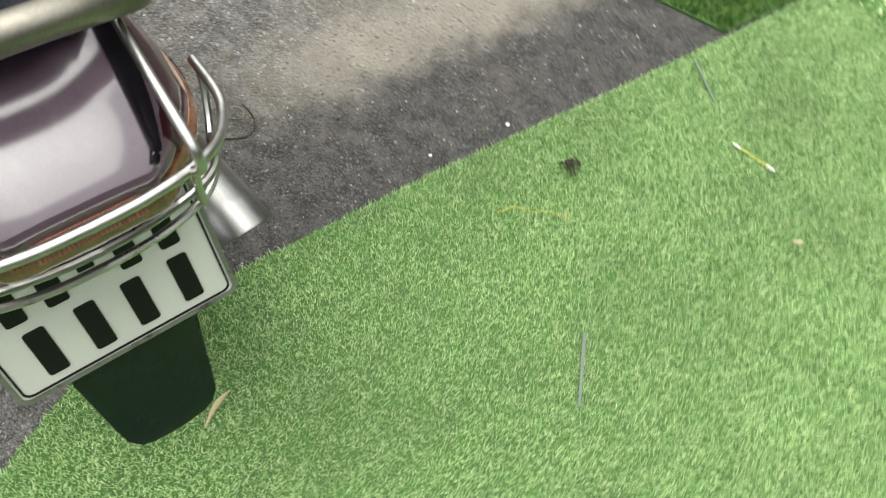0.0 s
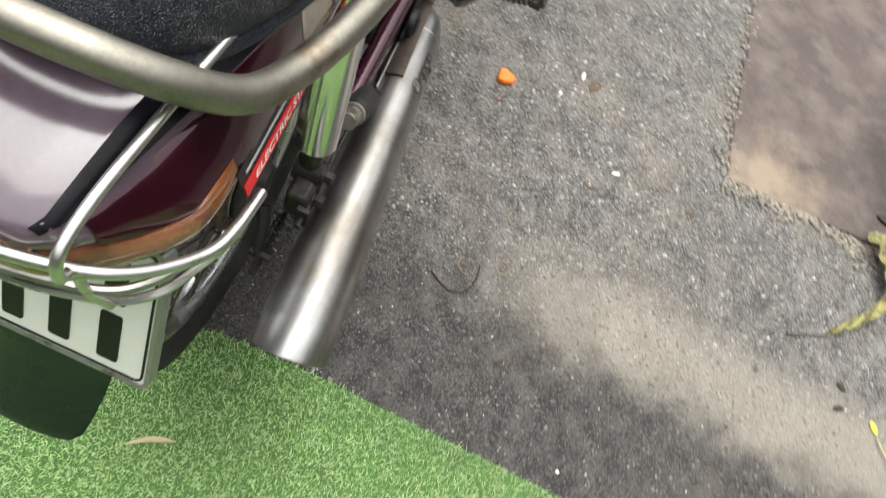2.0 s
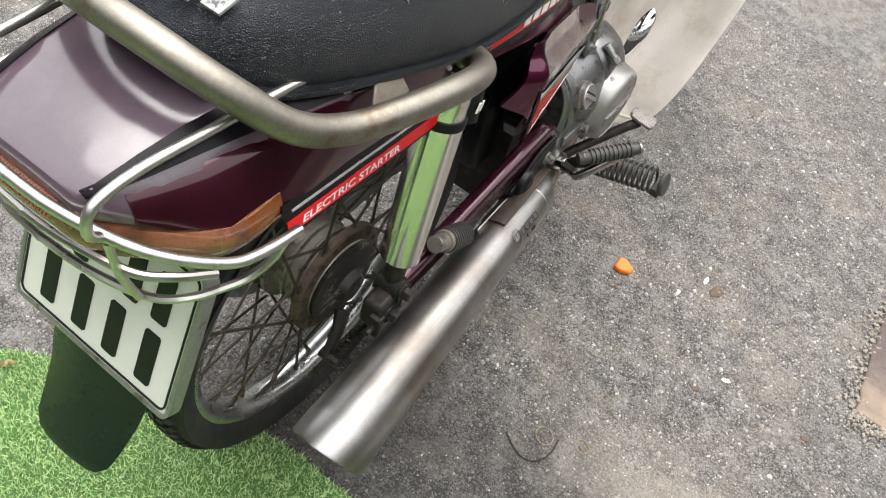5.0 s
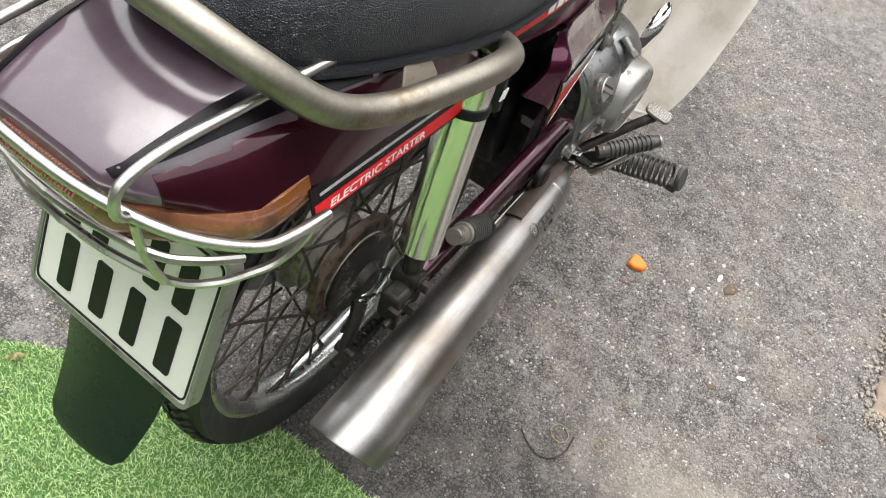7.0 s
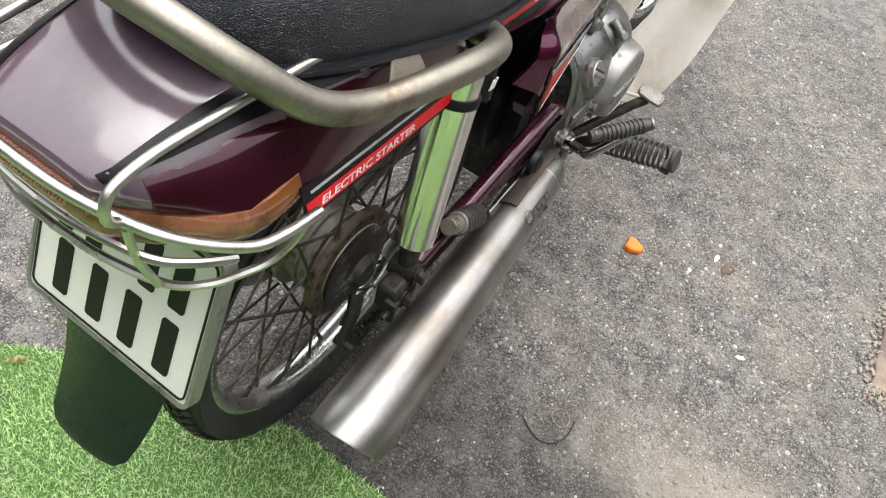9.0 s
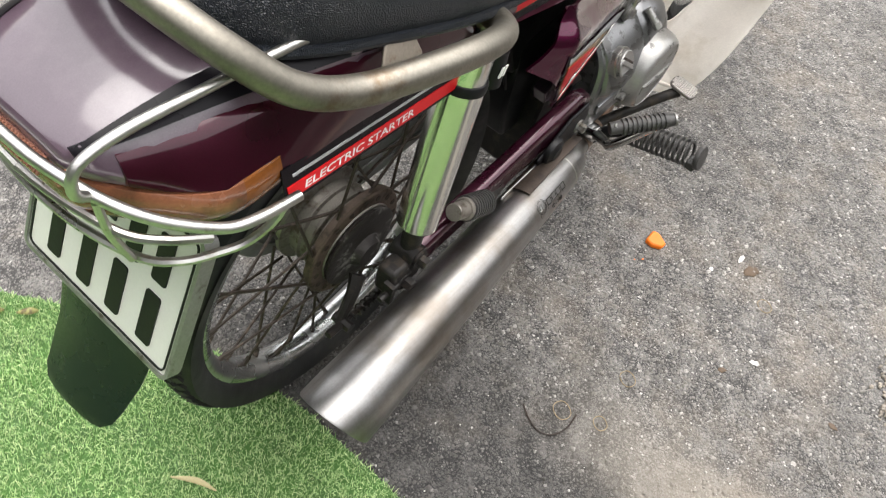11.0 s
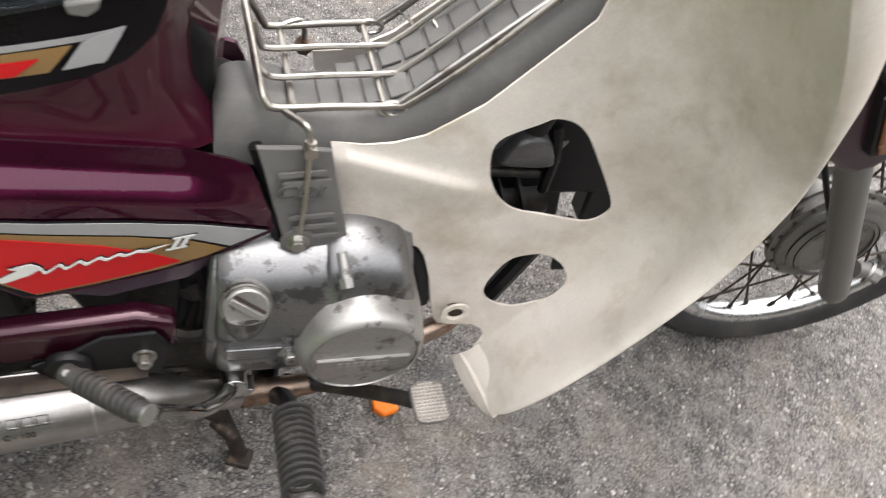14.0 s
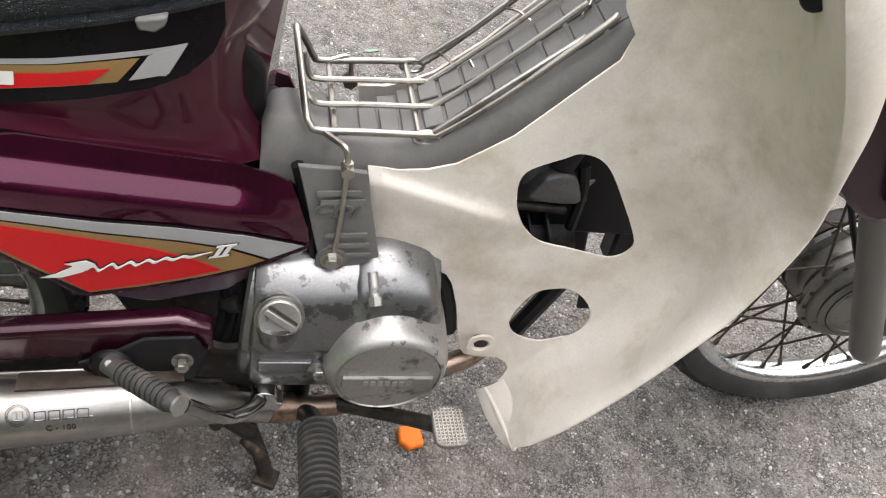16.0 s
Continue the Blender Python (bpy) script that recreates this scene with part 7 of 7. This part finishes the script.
# -- wire basket on the tunnel --
near_y, far_y = -0.036, 0.072
BR = 0.0034
basket = part("wire_basket", tube([(0.712, -0.016, 0.652), (0.700, -0.020, 0.640), (0.640, -0.024, 0.573), (0.588, -0.026, 0.524), (0.572, -0.027, 0.519), (0.52, -0.031, 0.520), (0.476, -0.035, 0.521), (0.467, -0.033, 0.525), (0.463, -0.024, 0.532),
                                   (0.459, 0.015, 0.545), (0.455, 0.056, 0.559), (0.456, 0.066, 0.558), (0.466, 0.071, 0.540), (0.474, 0.072, 0.525), (0.482, 0.074, 0.520), (0.53, 0.082, 0.520), (0.575, 0.090, 0.519), (0.592, 0.094, 0.522), (0.644, 0.100, 0.573), (0.704, 0.104, 0.640)], BR, 10, 6), BASKET, bike, "chromed wire luggage basket")
for y0, y1 in ((-0.001, 0.012), (0.037, 0.052)):
    part("wire", tube([(0.700, y1 + 0.010, 0.640), (0.640, y1 + 0.006, 0.575), (0.590, y1 + 0.002, 0.527), (0.574, y1, 0.5215), (0.52, (y0 + y1) / 2, 0.5225), (0.478, y0, 0.524), (0.468, y0, 0.529), (0.462, y0 + 0.004, 0.536 + 0.32 * max(0, y0))], 0.0029, 8, 6), BASKET, basket)
for x, y0, y1 in ((0.489, -0.034, 0.074), (0.566, -0.027, 0.089)):
    part("cross_wire", rod((x, y0, 0.5165), (x, y1, 0.5165), 0.0029, 8), BASKET, basket)
part("hanging_wire", tube([(0.625, -0.024, 0.558), (0.632, 0.0, 0.556), (0.633, 0.02, 0.552), (0.628, 0.028, 0.545), (0.618, 0.05, 0.552)], 0.0014, 6), BASKET, basket)
part("hanging_wire", tube([(0.69, -0.018, 0.628), (0.700, 0.01, 0.615), (0.698, 0.02, 0.63), (0.706, 0.03, 0.64), (0.700, 0.05, 0.66)], 0.0014, 6), BASKET, basket)
part("hanging_wire", tube([(0.652, 0.101, 0.583), (0.664, 0.084, 0.590), (0.676, 0.066, 0.588), (0.679, 0.052, 0.580), (0.672, 0.040, 0.578)], 0.0015, 6), BASKET, basket)
part("hanging_wire", tube([(0.598, 0.094, 0.530), (0.606, 0.070, 0.535), (0.610, 0.045, 0.533), (0.606, 0.020, 0.528), (0.612, -0.010, 0.540), (0.604, -0.025, 0.540)], 0.0014, 6), BASKET, basket)
part("hook_rod", tube([(0.480, -0.037, 0.520), (0.488, -0.048, 0.522), (0.496, -0.058, 0.522), (0.499, -0.061, 0.514), (0.500, -0.062, 0.500)], 0.0028, 8), BASKET, basket)
part("hook_nut", join(rod((0.500, -0.056, 0.502), (0.500, -0.069, 0.502), 0.0062, 6), rod((0.500, -0.062, 0.510), (0.500, -0.063, 0.494), 0.0046, 8)), BASKET, basket, "small chromed nut")
part("lower_rod", tube([(0.500, -0.063, 0.496), (0.5005, -0.066, 0.45), (0.499, -0.070, 0.406)], 0.0026, 8), BASKET, basket)
part("far_clip", tube([(0.490, 0.075, 0.520), (0.505, 0.080, 0.523), (0.512, 0.082, 0.515), (0.513, 0.083, 0.495)], 0.0030, 8), CHROME, basket)
part("far_nut", rod((0.513, 0.078, 0.494), (0.513, 0.088, 0.494), 0.008, 6), HEADER, basket)
for y in (-0.026, 0.088):
    loop = [(0.573 + 0.012 * math.cos(a), y, 0.515 + 0.007 * math.sin(a)) for a in (k * math.tau / 10 for k in range(10))]
    part("spring_loop", tube(loop, 0.0022, 6, 3, closed=True), CHROME, basket)
part("strut", tube([(0.573, -0.026, 0.517), (0.63, -0.022, 0.572), (0.69, -0.018, 0.630)], 0.0026, 8), CHROME, basket)
part("strut", tube([(0.573, 0.088, 0.517), (0.625, 0.094, 0.560), (0.69, 0.10, 0.632)], 0.0026, 8), CHROME, basket)

# -- front fork, cover, reflector, mudguard --
for s, y in ((1, -0.085), (-1, 0.153)):
    leg_f = part("fork_leg", tube([(1.181, y, 0.281), (1.174, y, 0.292), (1.115, y, 0.386), (1.045, y, 0.497), (0.99, y, 0.585)], [0.0175, 0.0185, 0.0180, 0.0180, 0.0180], 24, 3), FORK, bike, "grey painted fork leg")
    part("leg_foot", tube([(1.185, y, 0.275), (1.181, y, 0.281)], [0.0155, 0.0175], 24, 1), FORK, leg_f)
    if s > 0:
        part("axle_lug", rod((1.179, y, 0.326), (1.201, y - 0.002, 0.322), 0.011, 18), FORK, leg_f)
        bolt("front_axle_nut", (1.203, y - 0.003, 0.321), (0.75, -0.8, 0.1), 0.0095, 0.015, leg_f, ALU_DULL, "rusty front axle nut")
    co = [(0.915, 0.592), (0.940, 0.564), (0.962, 0.547), (0.990, 0.533), (1.014, 0.535), (1.030, 0.550), (1.008, 0.590), (0.972, 0.648), (0.948, 0.690), (0.926, 0.716), (0.880, 0.760), (0.82, 0.79), (0.81, 0.76), (0.86, 0.68)]
    y0, y1 = (y + 0.03, y - 0.034) if s > 0 else (y - 0.03, y + 0.034)
    if s > 0:
        fa = [(0.8755, 0.6745), (0.9035, 0.6895), (0.9295, 0.7035), (0.9495, 0.6775), (0.9635, 0.6555), (0.9985, 0.6035), (1.0355, 0.5525), (1.0325, 0.5445), (1.0185, 0.5305), (1.0025, 0.5235), (0.9835, 0.5285), (0.9615, 0.5425), (0.9345, 0.5635), (0.8935, 0.6235)]
        cov = part("fork_cover", loft([[(x, y0, z) for x, z in fa], [(x, y1 + 0.008, z) for x, z in fa], [(0.958 + (x - 0.958) * 0.95, y1, 0.615 + (z - 0.615) * 0.97) for x, z in fa]]), FORK_PAINT, bike, "plum fork cover in a darkened paint", bevel=0.005)
        top = [(-0.118, 0.9285, 0.6990), (-0.1185, 0.9290, 0.7020), (-0.115, 0.9265, 0.7080), (-0.106, 0.9215, 0.7145), (-0.092, 0.9155, 0.7215), (-0.070, 0.9065, 0.7295), (-0.040, 0.8985, 0.7345)]
        part("shoulder", loft([[(x + dx * 0.9, yy, z + dx * 0.5 + dz) for dx, dz in ((0.003, -0.006), (0.001, -0.001), (-0.005, 0.0), (-0.03, 0.0), (-0.07, 0.0))] for yy, x, z in top], caps=False, wrap=False), PAINT, cov, "glossy shoulder of the fork cover", solid=0.003, smooth=60)
        part("rear_skirt", prism([(0.8935, -0.095, 0.6435), (0.9345, -0.095, 0.5635), (0.9185, -0.095, 0.5735), (0.8635, -0.095, 0.6435)], (0, 0.12, 0)), BLACK, cov, "black skirt behind the fork cover", bevel=0.003)
        hood = [(0.9155, 0.6565), (0.9435, 0.6725), (0.9665, 0.6485), (0.9405, 0.6375)]
        part("bracket", loft([[(x, y1 + 0.004, z) for x, z in hood], [(x, yy, z) for (x, z), yy in zip(hood, (y1 - 0.008, y1 - 0.008, y1 - 0.022, y1 - 0.022))]]), BLACK, cov, "black plastic hood over the reflector", bevel=0.002)
        base = part("reflector_base", loft([[(x, y1 + 0.004, z) for x, z in ((0.9395, 0.6395), (0.9675, 0.6505), (0.9885, 0.6215), (1.0255, 0.5655), (0.9855, 0.5555))], [(x, y1 - 0.010, z) for x, z in ((0.9415, 0.6375), (0.9665, 0.6485), (0.9865, 0.6205), (1.0225, 0.5665), (0.9865, 0.5585))]]), BLACK, cov, "black reflector base", bevel=0.002)
        part("groove_strip", rod((0.9445, y1 - 0.0115, 0.6270), (0.9735, y1 - 0.0115, 0.6380), 0.0011, 6), GREY, base, "moulded line on the reflector base")
        part("reflector", prism([(x, y1 - 0.009, z) for x, z in ((0.9585, 0.6135), (0.9825, 0.6205), (1.0175, 0.5685), (0.9885, 0.5645))], (0, -0.005, 0)), AMBER, base, "amber side reflector", bevel=0.002)
    else:
        part("fork_cover", loft([[(x, y0, z) for x, z in co], [(x, y1 * 0.8 + y0 * 0.2, z) for x, z in co], [(0.95 + (x - 0.95) * 0.93, y1, 0.64 + (z - 0.64) * 0.96) for x, z in co]]), PAINT_SIDE, bike, "plum fork cover in a darkened paint", bevel=0.006)
fen = curve([(1.000, 0, 0.578), (1.030, 0, 0.606), (1.055, 0, 0.628), (1.09, 0, 0.660), (1.13, 0, 0.690), (1.18, 0, 0.715), (1.25, 0, 0.735), (1.33, 0, 0.735)], 3)
rings = []
for p in fen:
    half = [(0.0, 0.088, 0.0), (-0.018, 0.090, 0.036), (-0.036, 0.089, 0.078), (-0.044, 0.086, 0.095), (-0.050, 0.074, 0.106), (-0.054, 0.045, 0.113), (-0.056, 0.0, 0.117)]
    ring = [(p.x + dx, 0.034 - w, p.z + dz) for dx, w, dz in half]
    rings.append(ring + [(x, 0.068 - y, z) for x, y, z in reversed(ring[:-1])])
MF = Matrix.Translation(FW) @ Matrix.Rotation(radians(-2.7), 4, "Z") @ Matrix.Rotation(radians(90), 4, "X")
plate_f = part("brake_plate", lathe([(0.018, 0.0505), (0.050, 0.0515), (0.0505, 0.0545), (0.060, 0.0525), (0.066, 0.0490)], 48, MF), FRONT_HUB, bike, "dull aluminium front brake plate")
for k in range(18):
    a = k * math.tau / 18
    part("flange_hole", rod(MF @ V(0.0785 * math.cos(a), 0.0785 * math.sin(a), 0.0300), MF @ V(0.0785 * math.cos(a), 0.0785 * math.sin(a), 0.0345), 0.0034, 8), DARKBIT, plate_f)
part("plate_ring", lathe([(0.0560, 0.0530), (0.0572, 0.0545), (0.0584, 0.0528)], 48, MF), GREASE, plate_f, "dark groove round the brake plate")
part("far_panel", lathe([(0, -0.078), (0.045, -0.078), (0.074, -0.066), (0.080, -0.055), (0.081, -0.034), (0.0, -0.034)], 40, MF), GREASE, plate_f, "grimy panel on the far side of the hub")
part("inner_cover", prism([(0.912, -0.080, 0.640), (0.945, -0.080, 0.668), (0.985, -0.080, 0.615), (1.015, -0.080, 0.545), (1.000, -0.080, 0.515), (0.950, -0.080, 0.540), (0.925, -0.080, 0.575)], (0, 0.10, 0)), BLACK, bike, "black inner cover behind the fork", bevel=0.005)
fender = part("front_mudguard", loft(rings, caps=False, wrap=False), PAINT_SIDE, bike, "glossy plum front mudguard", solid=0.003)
part("chrome_trim", tube([(1.0315, -0.057, 0.5975), (1.0435, -0.058, 0.6035), (1.0645, -0.059, 0.6205), (1.0795, -0.058, 0.6375), (1.0955, -0.057, 0.6595), (1.1435, -0.057, 0.6975)], 0.0062, 12), MIRROR, fender, "bright chrome trim")
# unseen steering head where fork and shield end, added to shade the shield
head = part("steering_head", loft([[(x, 0.025 + w * hw, z) for x, w in ((xa, -0.8), (xa + 0.05, -1), (xb - 0.06, -1), (xb, -0.5), (xb, 0.5), (xb - 0.06, 1), (xa + 0.05, 1), (xa, 0.8))] for z, xa, xb, hw in ((0.815, 0.73, 0.93, 0.13), (0.88, 0.70, 0.92, 0.135), (0.95, 0.675, 0.90, 0.13), (1.00, 0.68, 0.85, 0.10))]), PAINT_SIDE, bike, "plum steering head, unseen, added to shade the leg shield", bevel=0.008)
part("handlebar", tube([(0.70, -0.30, 1.00), (0.73, -0.20, 1.01), (0.76, -0.08, 0.99), (0.76, 0.13, 0.99), (0.73, 0.25, 1.01), (0.70, 0.35, 1.00)], [0.016, 0.020, 0.034, 0.034, 0.020, 0.016], 14), BLACK, head, "black handlebar, unseen, added to shade the leg shield")
part("stay_bracket", tube([(0.9435, -0.062, 0.7555), (0.9585, -0.063, 0.7315), (0.9735, -0.064, 0.7195), (0.9885, -0.064, 0.7145), (0.9995, -0.064, 0.7165), (1.0025, -0.064, 0.7255)], [0.010, 0.010, 0.009, 0.009, 0.009, 0.007], 12, flat=0.6), GREASE, fender, "dark curved bracket above the mudguard")
part("stay_bar", tube([(0.9985, -0.064, 0.7115), (1.0135, -0.064, 0.7145), (1.0345, -0.064, 0.7245), (1.0735, -0.064, 0.7415)], 0.0048, 12), TAN_METAL, fender, "tan metal bar above the mudguard")
part("brake_cable", tube([(1.06, -0.02, 0.48), (1.10, -0.035, 0.42), (1.15, -0.045, 0.355)], 0.004, 8), BLACK, bike)

# ---- litter on the ground ----
def blob(at, size, turn, material, name, label, category, group="", seed=0, n=10, jag=0.18):
    """A small uneven lump of rounded outline lying flat."""
    rng = random.Random(seed)
    sx, sy, sz = size
    outline = [(sx * math.cos(a) * (1 + rng.uniform(-jag, jag)), sy * math.sin(a) * (1 + rng.uniform(-jag, jag))) for a in (k * math.tau / n for k in range(n))]
    rings = [[(x * s, y * s, sz * h) for x, y in outline] for s, h in ((0.8, 0.0), (1.0, 0.35), (0.92, 0.8), (0.55, 1.0))]
    bm = loft(rings)
    bm.transform(Matrix.Translation(at) @ Matrix.Rotation(turn, 4, "Z"))
    return thing(name, bm, material, label, category, group, smooth=50)


def wedge(at, pts, h, name, label, category):
    bm = prism([(x * 1.18, y * 1.18, 0) for x, y in pts], (0, 0, h))
    bm.transform(Matrix.Translation(at))
    return thing(name, bm, ORANGE, label, category, "orange plastic pieces", bevel=0.003)


wedge((0.562, -0.274, 0.001), [(-0.012, 0.013), (0.012, 0.014), (0.014, 0.004), (0.004, -0.014), (-0.007, -0.012), (-0.014, 0.002)], 0.011,
      "orange_piece", "bright orange rounded triangular piece lying on the asphalt", "litter")
wedge((0.652, -0.040, 0.001), [(-0.014, 0.014), (0.012, 0.015), (0.014, -0.010), (-0.004, -0.015), (-0.015, -0.006)], 0.012,
      "orange_piece", "bright orange piece on the asphalt below the brake pedal", "litter")

# dried curled leaf
spine = curve([(0.594, -1.019, 0.016), (0.566, -1.041, 0.014), (0.528, -1.060, 0.012), (0.489, -1.073, 0.010), (0.443, -1.051, 0.010), (0.393, -1.009, 0.010), (0.364, -0.977, 0.008), (0.340, -0.954, 0.005)], 6)
leaf_b = bmesh.new()
rows_ = []
for i, p in enumerate(spine):
    t = i / (len(spine) - 1)
    d = (spine[min(i + 1, len(spine) - 1)] - spine[max(i - 1, 0)]).normalized()
    s = d.cross(V(0, 0, 1)).normalized()
    w = (0.0125 * max(0.05, 1 - (abs(t - 0.26) / 0.34) ** 2.4) if t < 0.5 else 0.0) + 0.0100 * max(0.0, math.sin(math.pi * min(1.0, 0.18 + t * 0.8))) ** 0.7
    w *= 1 + 0.14 * math.sin(43 * t) + 0.08 * math.sin(97 * t)
    rows_.append([leaf_b.verts.new(p + s * w * k + V(0, 0, 0.9 * w * abs(k) + 0.007 * abs(k) * math.sin(41 * t + 2.3 * k) - 0.003 * math.sin(26 * t))) for k in (-1, -0.6, -0.25, 0, 0.3, 0.65, 1)])
for q, s in zip(rows_, rows_[1:]):
    for k in range(6):
        leaf_b.faces.new((q[k], q[k + 1], s[k + 1], s[k]))
dry_leaf = thing("dried_leaf", leaf_b, LEAF, "curled yellow-green dried leaf lying on the asphalt", "leaf", solid=0.0008, smooth=60)
part("stalk", tube([(0.340, -0.955, 0.004), (0.324, -0.916, 0.004), (0.309, -0.881, 0.004)], [0.0018, 0.0020, 0.0034], 6), mat("grey_stalk", (0.10, 0.09, 0.08), 0.7), dry_leaf, "thin grey stalk")

for i, (a, b) in enumerate([((0.192, -1.060), (0.007, -1.138)), ((0.175, -1.143), (0.110, -1.200)), ((0.045, -1.149), (-0.007, -1.194))]):
    mid = ((a[0] + b[0]) / 2 + 0.006 * (i - 1), (a[1] + b[1]) / 2 - 0.012)
    thing("straw", tube([(*a, 0.004), (*mid, 0.012), (*b, 0.006)], 0.0013, 5), STRAW, "thin dry straw stalk near the turf offcut", "straw", "dry straws")
blob((0.209, -1.054, 0.001), (0.012, 0.006, 0.004), 0.6, YELLOW, "petal", "small yellow petal on the asphalt", "petal", seed=4)
for i, (x, y, r) in enumerate([(0.651, -1.060, 0.0095), (0.256, -0.99, 0.005), (0.215, -0.988, 0.005), (0.09, -1.10, 0.005)]):
    blob((x, y, 0.007 if x > 0.58 else 0.001), (r * 2.0, r, r * 0.7), i + (1.35 if i == 0 else 0), DARKBIT, "dropping", "small dark brown crumb on the ground", "crumb", "dark crumbs", seed=i)
for i, (x, y, sx, sy) in enumerate([(0.657, -0.408, 0.011, 0.004), (0.592, -0.377, 0.005, 0.004), (-0.102, -0.715, 0.004, 0.004), (-0.082, -0.555, 0.003, 0.003), (0.47, -0.52, 0.009, 0.004)]):
    blob((x, y, 0.001), (sx, sy, 0.002), 0.5 * i, PALEBIT, "paper_scrap", "tiny white scrap on the asphalt", "scrap", "white scraps", seed=20 + i, n=6)
for x, y, r in [(0.165, -0.330, 0.014), (0.189, -0.384, 0.011), (0.285, -0.377, 0.013), (0.593, -0.485, 0.013)]:
    ring = [(x + r * math.cos(a) * (1 + 0.12 * math.sin(2 * a)), y + r * math.sin(a), 0.0015) for a in (k * math.tau / 10 for k in range(10))]
    thing("rubber_band", tube(ring, 0.0007, 5, 3, closed=True), BAND, "thin tan rubber band on the asphalt", "rubber band", "rubber bands")
thing("twig", tube([(0.131, -0.282, 0.002), (0.118, -0.300, 0.003), (0.112, -0.322, 0.002), (0.120, -0.340, 0.004), (0.145, -0.351, 0.002), (0.174, -0.350, 0.002)], 0.0012, 5),
      DARKBIT, "thin dark curved twig on the asphalt", "twig")
thing("cotton_swab", tube([(-0.371, -1.039, 0.014), (-0.442, -1.055, 0.014)], 0.0014, 6, 1), YELLOW, "yellow cotton swab with white ends on the turf", "cotton swab")
swab = bpy.data.objects["cotton_swab"]
for a, b in (((-0.365, -1.0376, 0.014), (-0.380, -1.041, 0.014)), ((-0.434, -1.053, 0.014), (-0.450, -1.057, 0.014))):
    part("tip", tube([a, b], [0.0024, 0.0024], 8, 1), PALEBIT, swab, "white cotton tip")
blob((-0.572, -0.971, 0.012), (0.011, 0.005, 0.004), 0.9, STRAW, "seed_pod", "pale yellow seed pod on the turf", "seed pod", seed=9)
for a, b in (((-0.477, -0.541), (-0.556, -0.453)), ((-0.184, -1.135), (-0.280, -1.085))):
    d = (V(*b, 0) - V(*a, 0)).normalized().cross(V(0, 0, 1)) * 0.0026
    o = [V(*a, 0.0125) - d, V(*a, 0.0125) + d, V(*b, 0.0125) + d * 0.8, V(*b, 0.0125) - d * 0.8]
    thing("tape_strip", prism(o, (0, 0, 0.0006)), TAPE, "narrow strip of grey tape stuck on the turf", "tape", "tape strips", smooth=0)
thing("thread", tube([(-0.238, -0.568, 0.013), (-0.246, -0.60, 0.016), (-0.270, -0.622, 0.013), (-0.283, -0.640, 0.016), (-0.310, -0.664, 0.013), (-0.300, -0.672, 0.014)], 0.0006, 5),
      YELLOW, "loose yellow-green thread on the turf", "thread")
clump = join(*[tube([(-0.237 + rg.uniform(-0.016, 0.016), -0.745 + rg.uniform(-0.016, 0.016), 0.012), (-0.237 + rg.uniform(-0.014, 0.014), -0.745 + rg.uniform(-0.014, 0.014), 0.02), (-0.237 + rg.uniform(-0.02, 0.02), -0.745 + rg.uniform(-0.02, 0.02), 0.012)], 0.0011, 5, 3) for _ in range(9)])
thing("dry_moss", clump, DARKBIT, "small dark clump of dry moss on the turf", "moss")
thing("dry_leaflet", tube([(-0.279, -0.017, 0.014), (-0.262, -0.045, 0.02), (-0.253, -0.070, 0.014)], [0.001, 0.004, 0.001], 6, 4, flat=0.3), STRAW, "thin dry leaf on the turf below the mud flap", "leaf")
for i, (x, y) in enumerate([(-0.30, 0.33), (-0.27, 0.30), (-0.46, 0.10)]):
    thing("brown_leaflet", tube([(x, y, 0.014), (x + 0.012, y - 0.012, 0.019), (x + 0.022, y - 0.016, 0.014)], [0.001, 0.005, 0.001], 6, 4, flat=0.3), LEAF, "tiny dry leaf lying on the turf", "leaf", "tiny dry leaves")
thing("dry_sprout", join(*[tube([(-0.186, 0.268, 0.0), (-0.186 + a, 0.268 + b, 0.03), (-0.186 + a * 2.2, 0.268 + b * 2, 0.05)], 0.001, 5, 4) for a, b in ((0.01, 0.004), (-0.006, 0.008), (0.003, -0.008))]),
      STRAW, "small dry sprout at the edge of the turf", "plant")
blob((0.681, 0.921, 0.001), (0.02, 0.005, 0.003), 0.3, mat("faint_green", (0.17, 0.25, 0.19), 0.6), "green_scrap", "faded green scrap on the asphalt", "scrap", seed=31)
for i, (x, y, r) in enumerate([(0.512, -0.276, 0.0016), (0.500, -0.266, 0.0012)]):
    blob((x, y, 0.001), (r * 1.4, r, r * 0.7), i, ORANGE, "orange_crumb", "tiny orange crumb on the asphalt", "crumb", "orange crumbs", seed=40 + i)
for i, (x, y, r) in enumerate([(0.644, -0.433, 0.010), (0.655, -0.440, 0.006), (0.460, -0.667, 0.005), (0.416, -0.484, 0.005), (0.216, -0.833, 0.004)]):
    blob((x, y, 0.001), (r * 1.5, r, r * 0.25), 0.7 * i, CRUMB, "leaf_crumb", "flat brown crumb of dry leaf on the asphalt", "leaf", "brown leaf crumbs", seed=60 + i, n=9, jag=0.35)
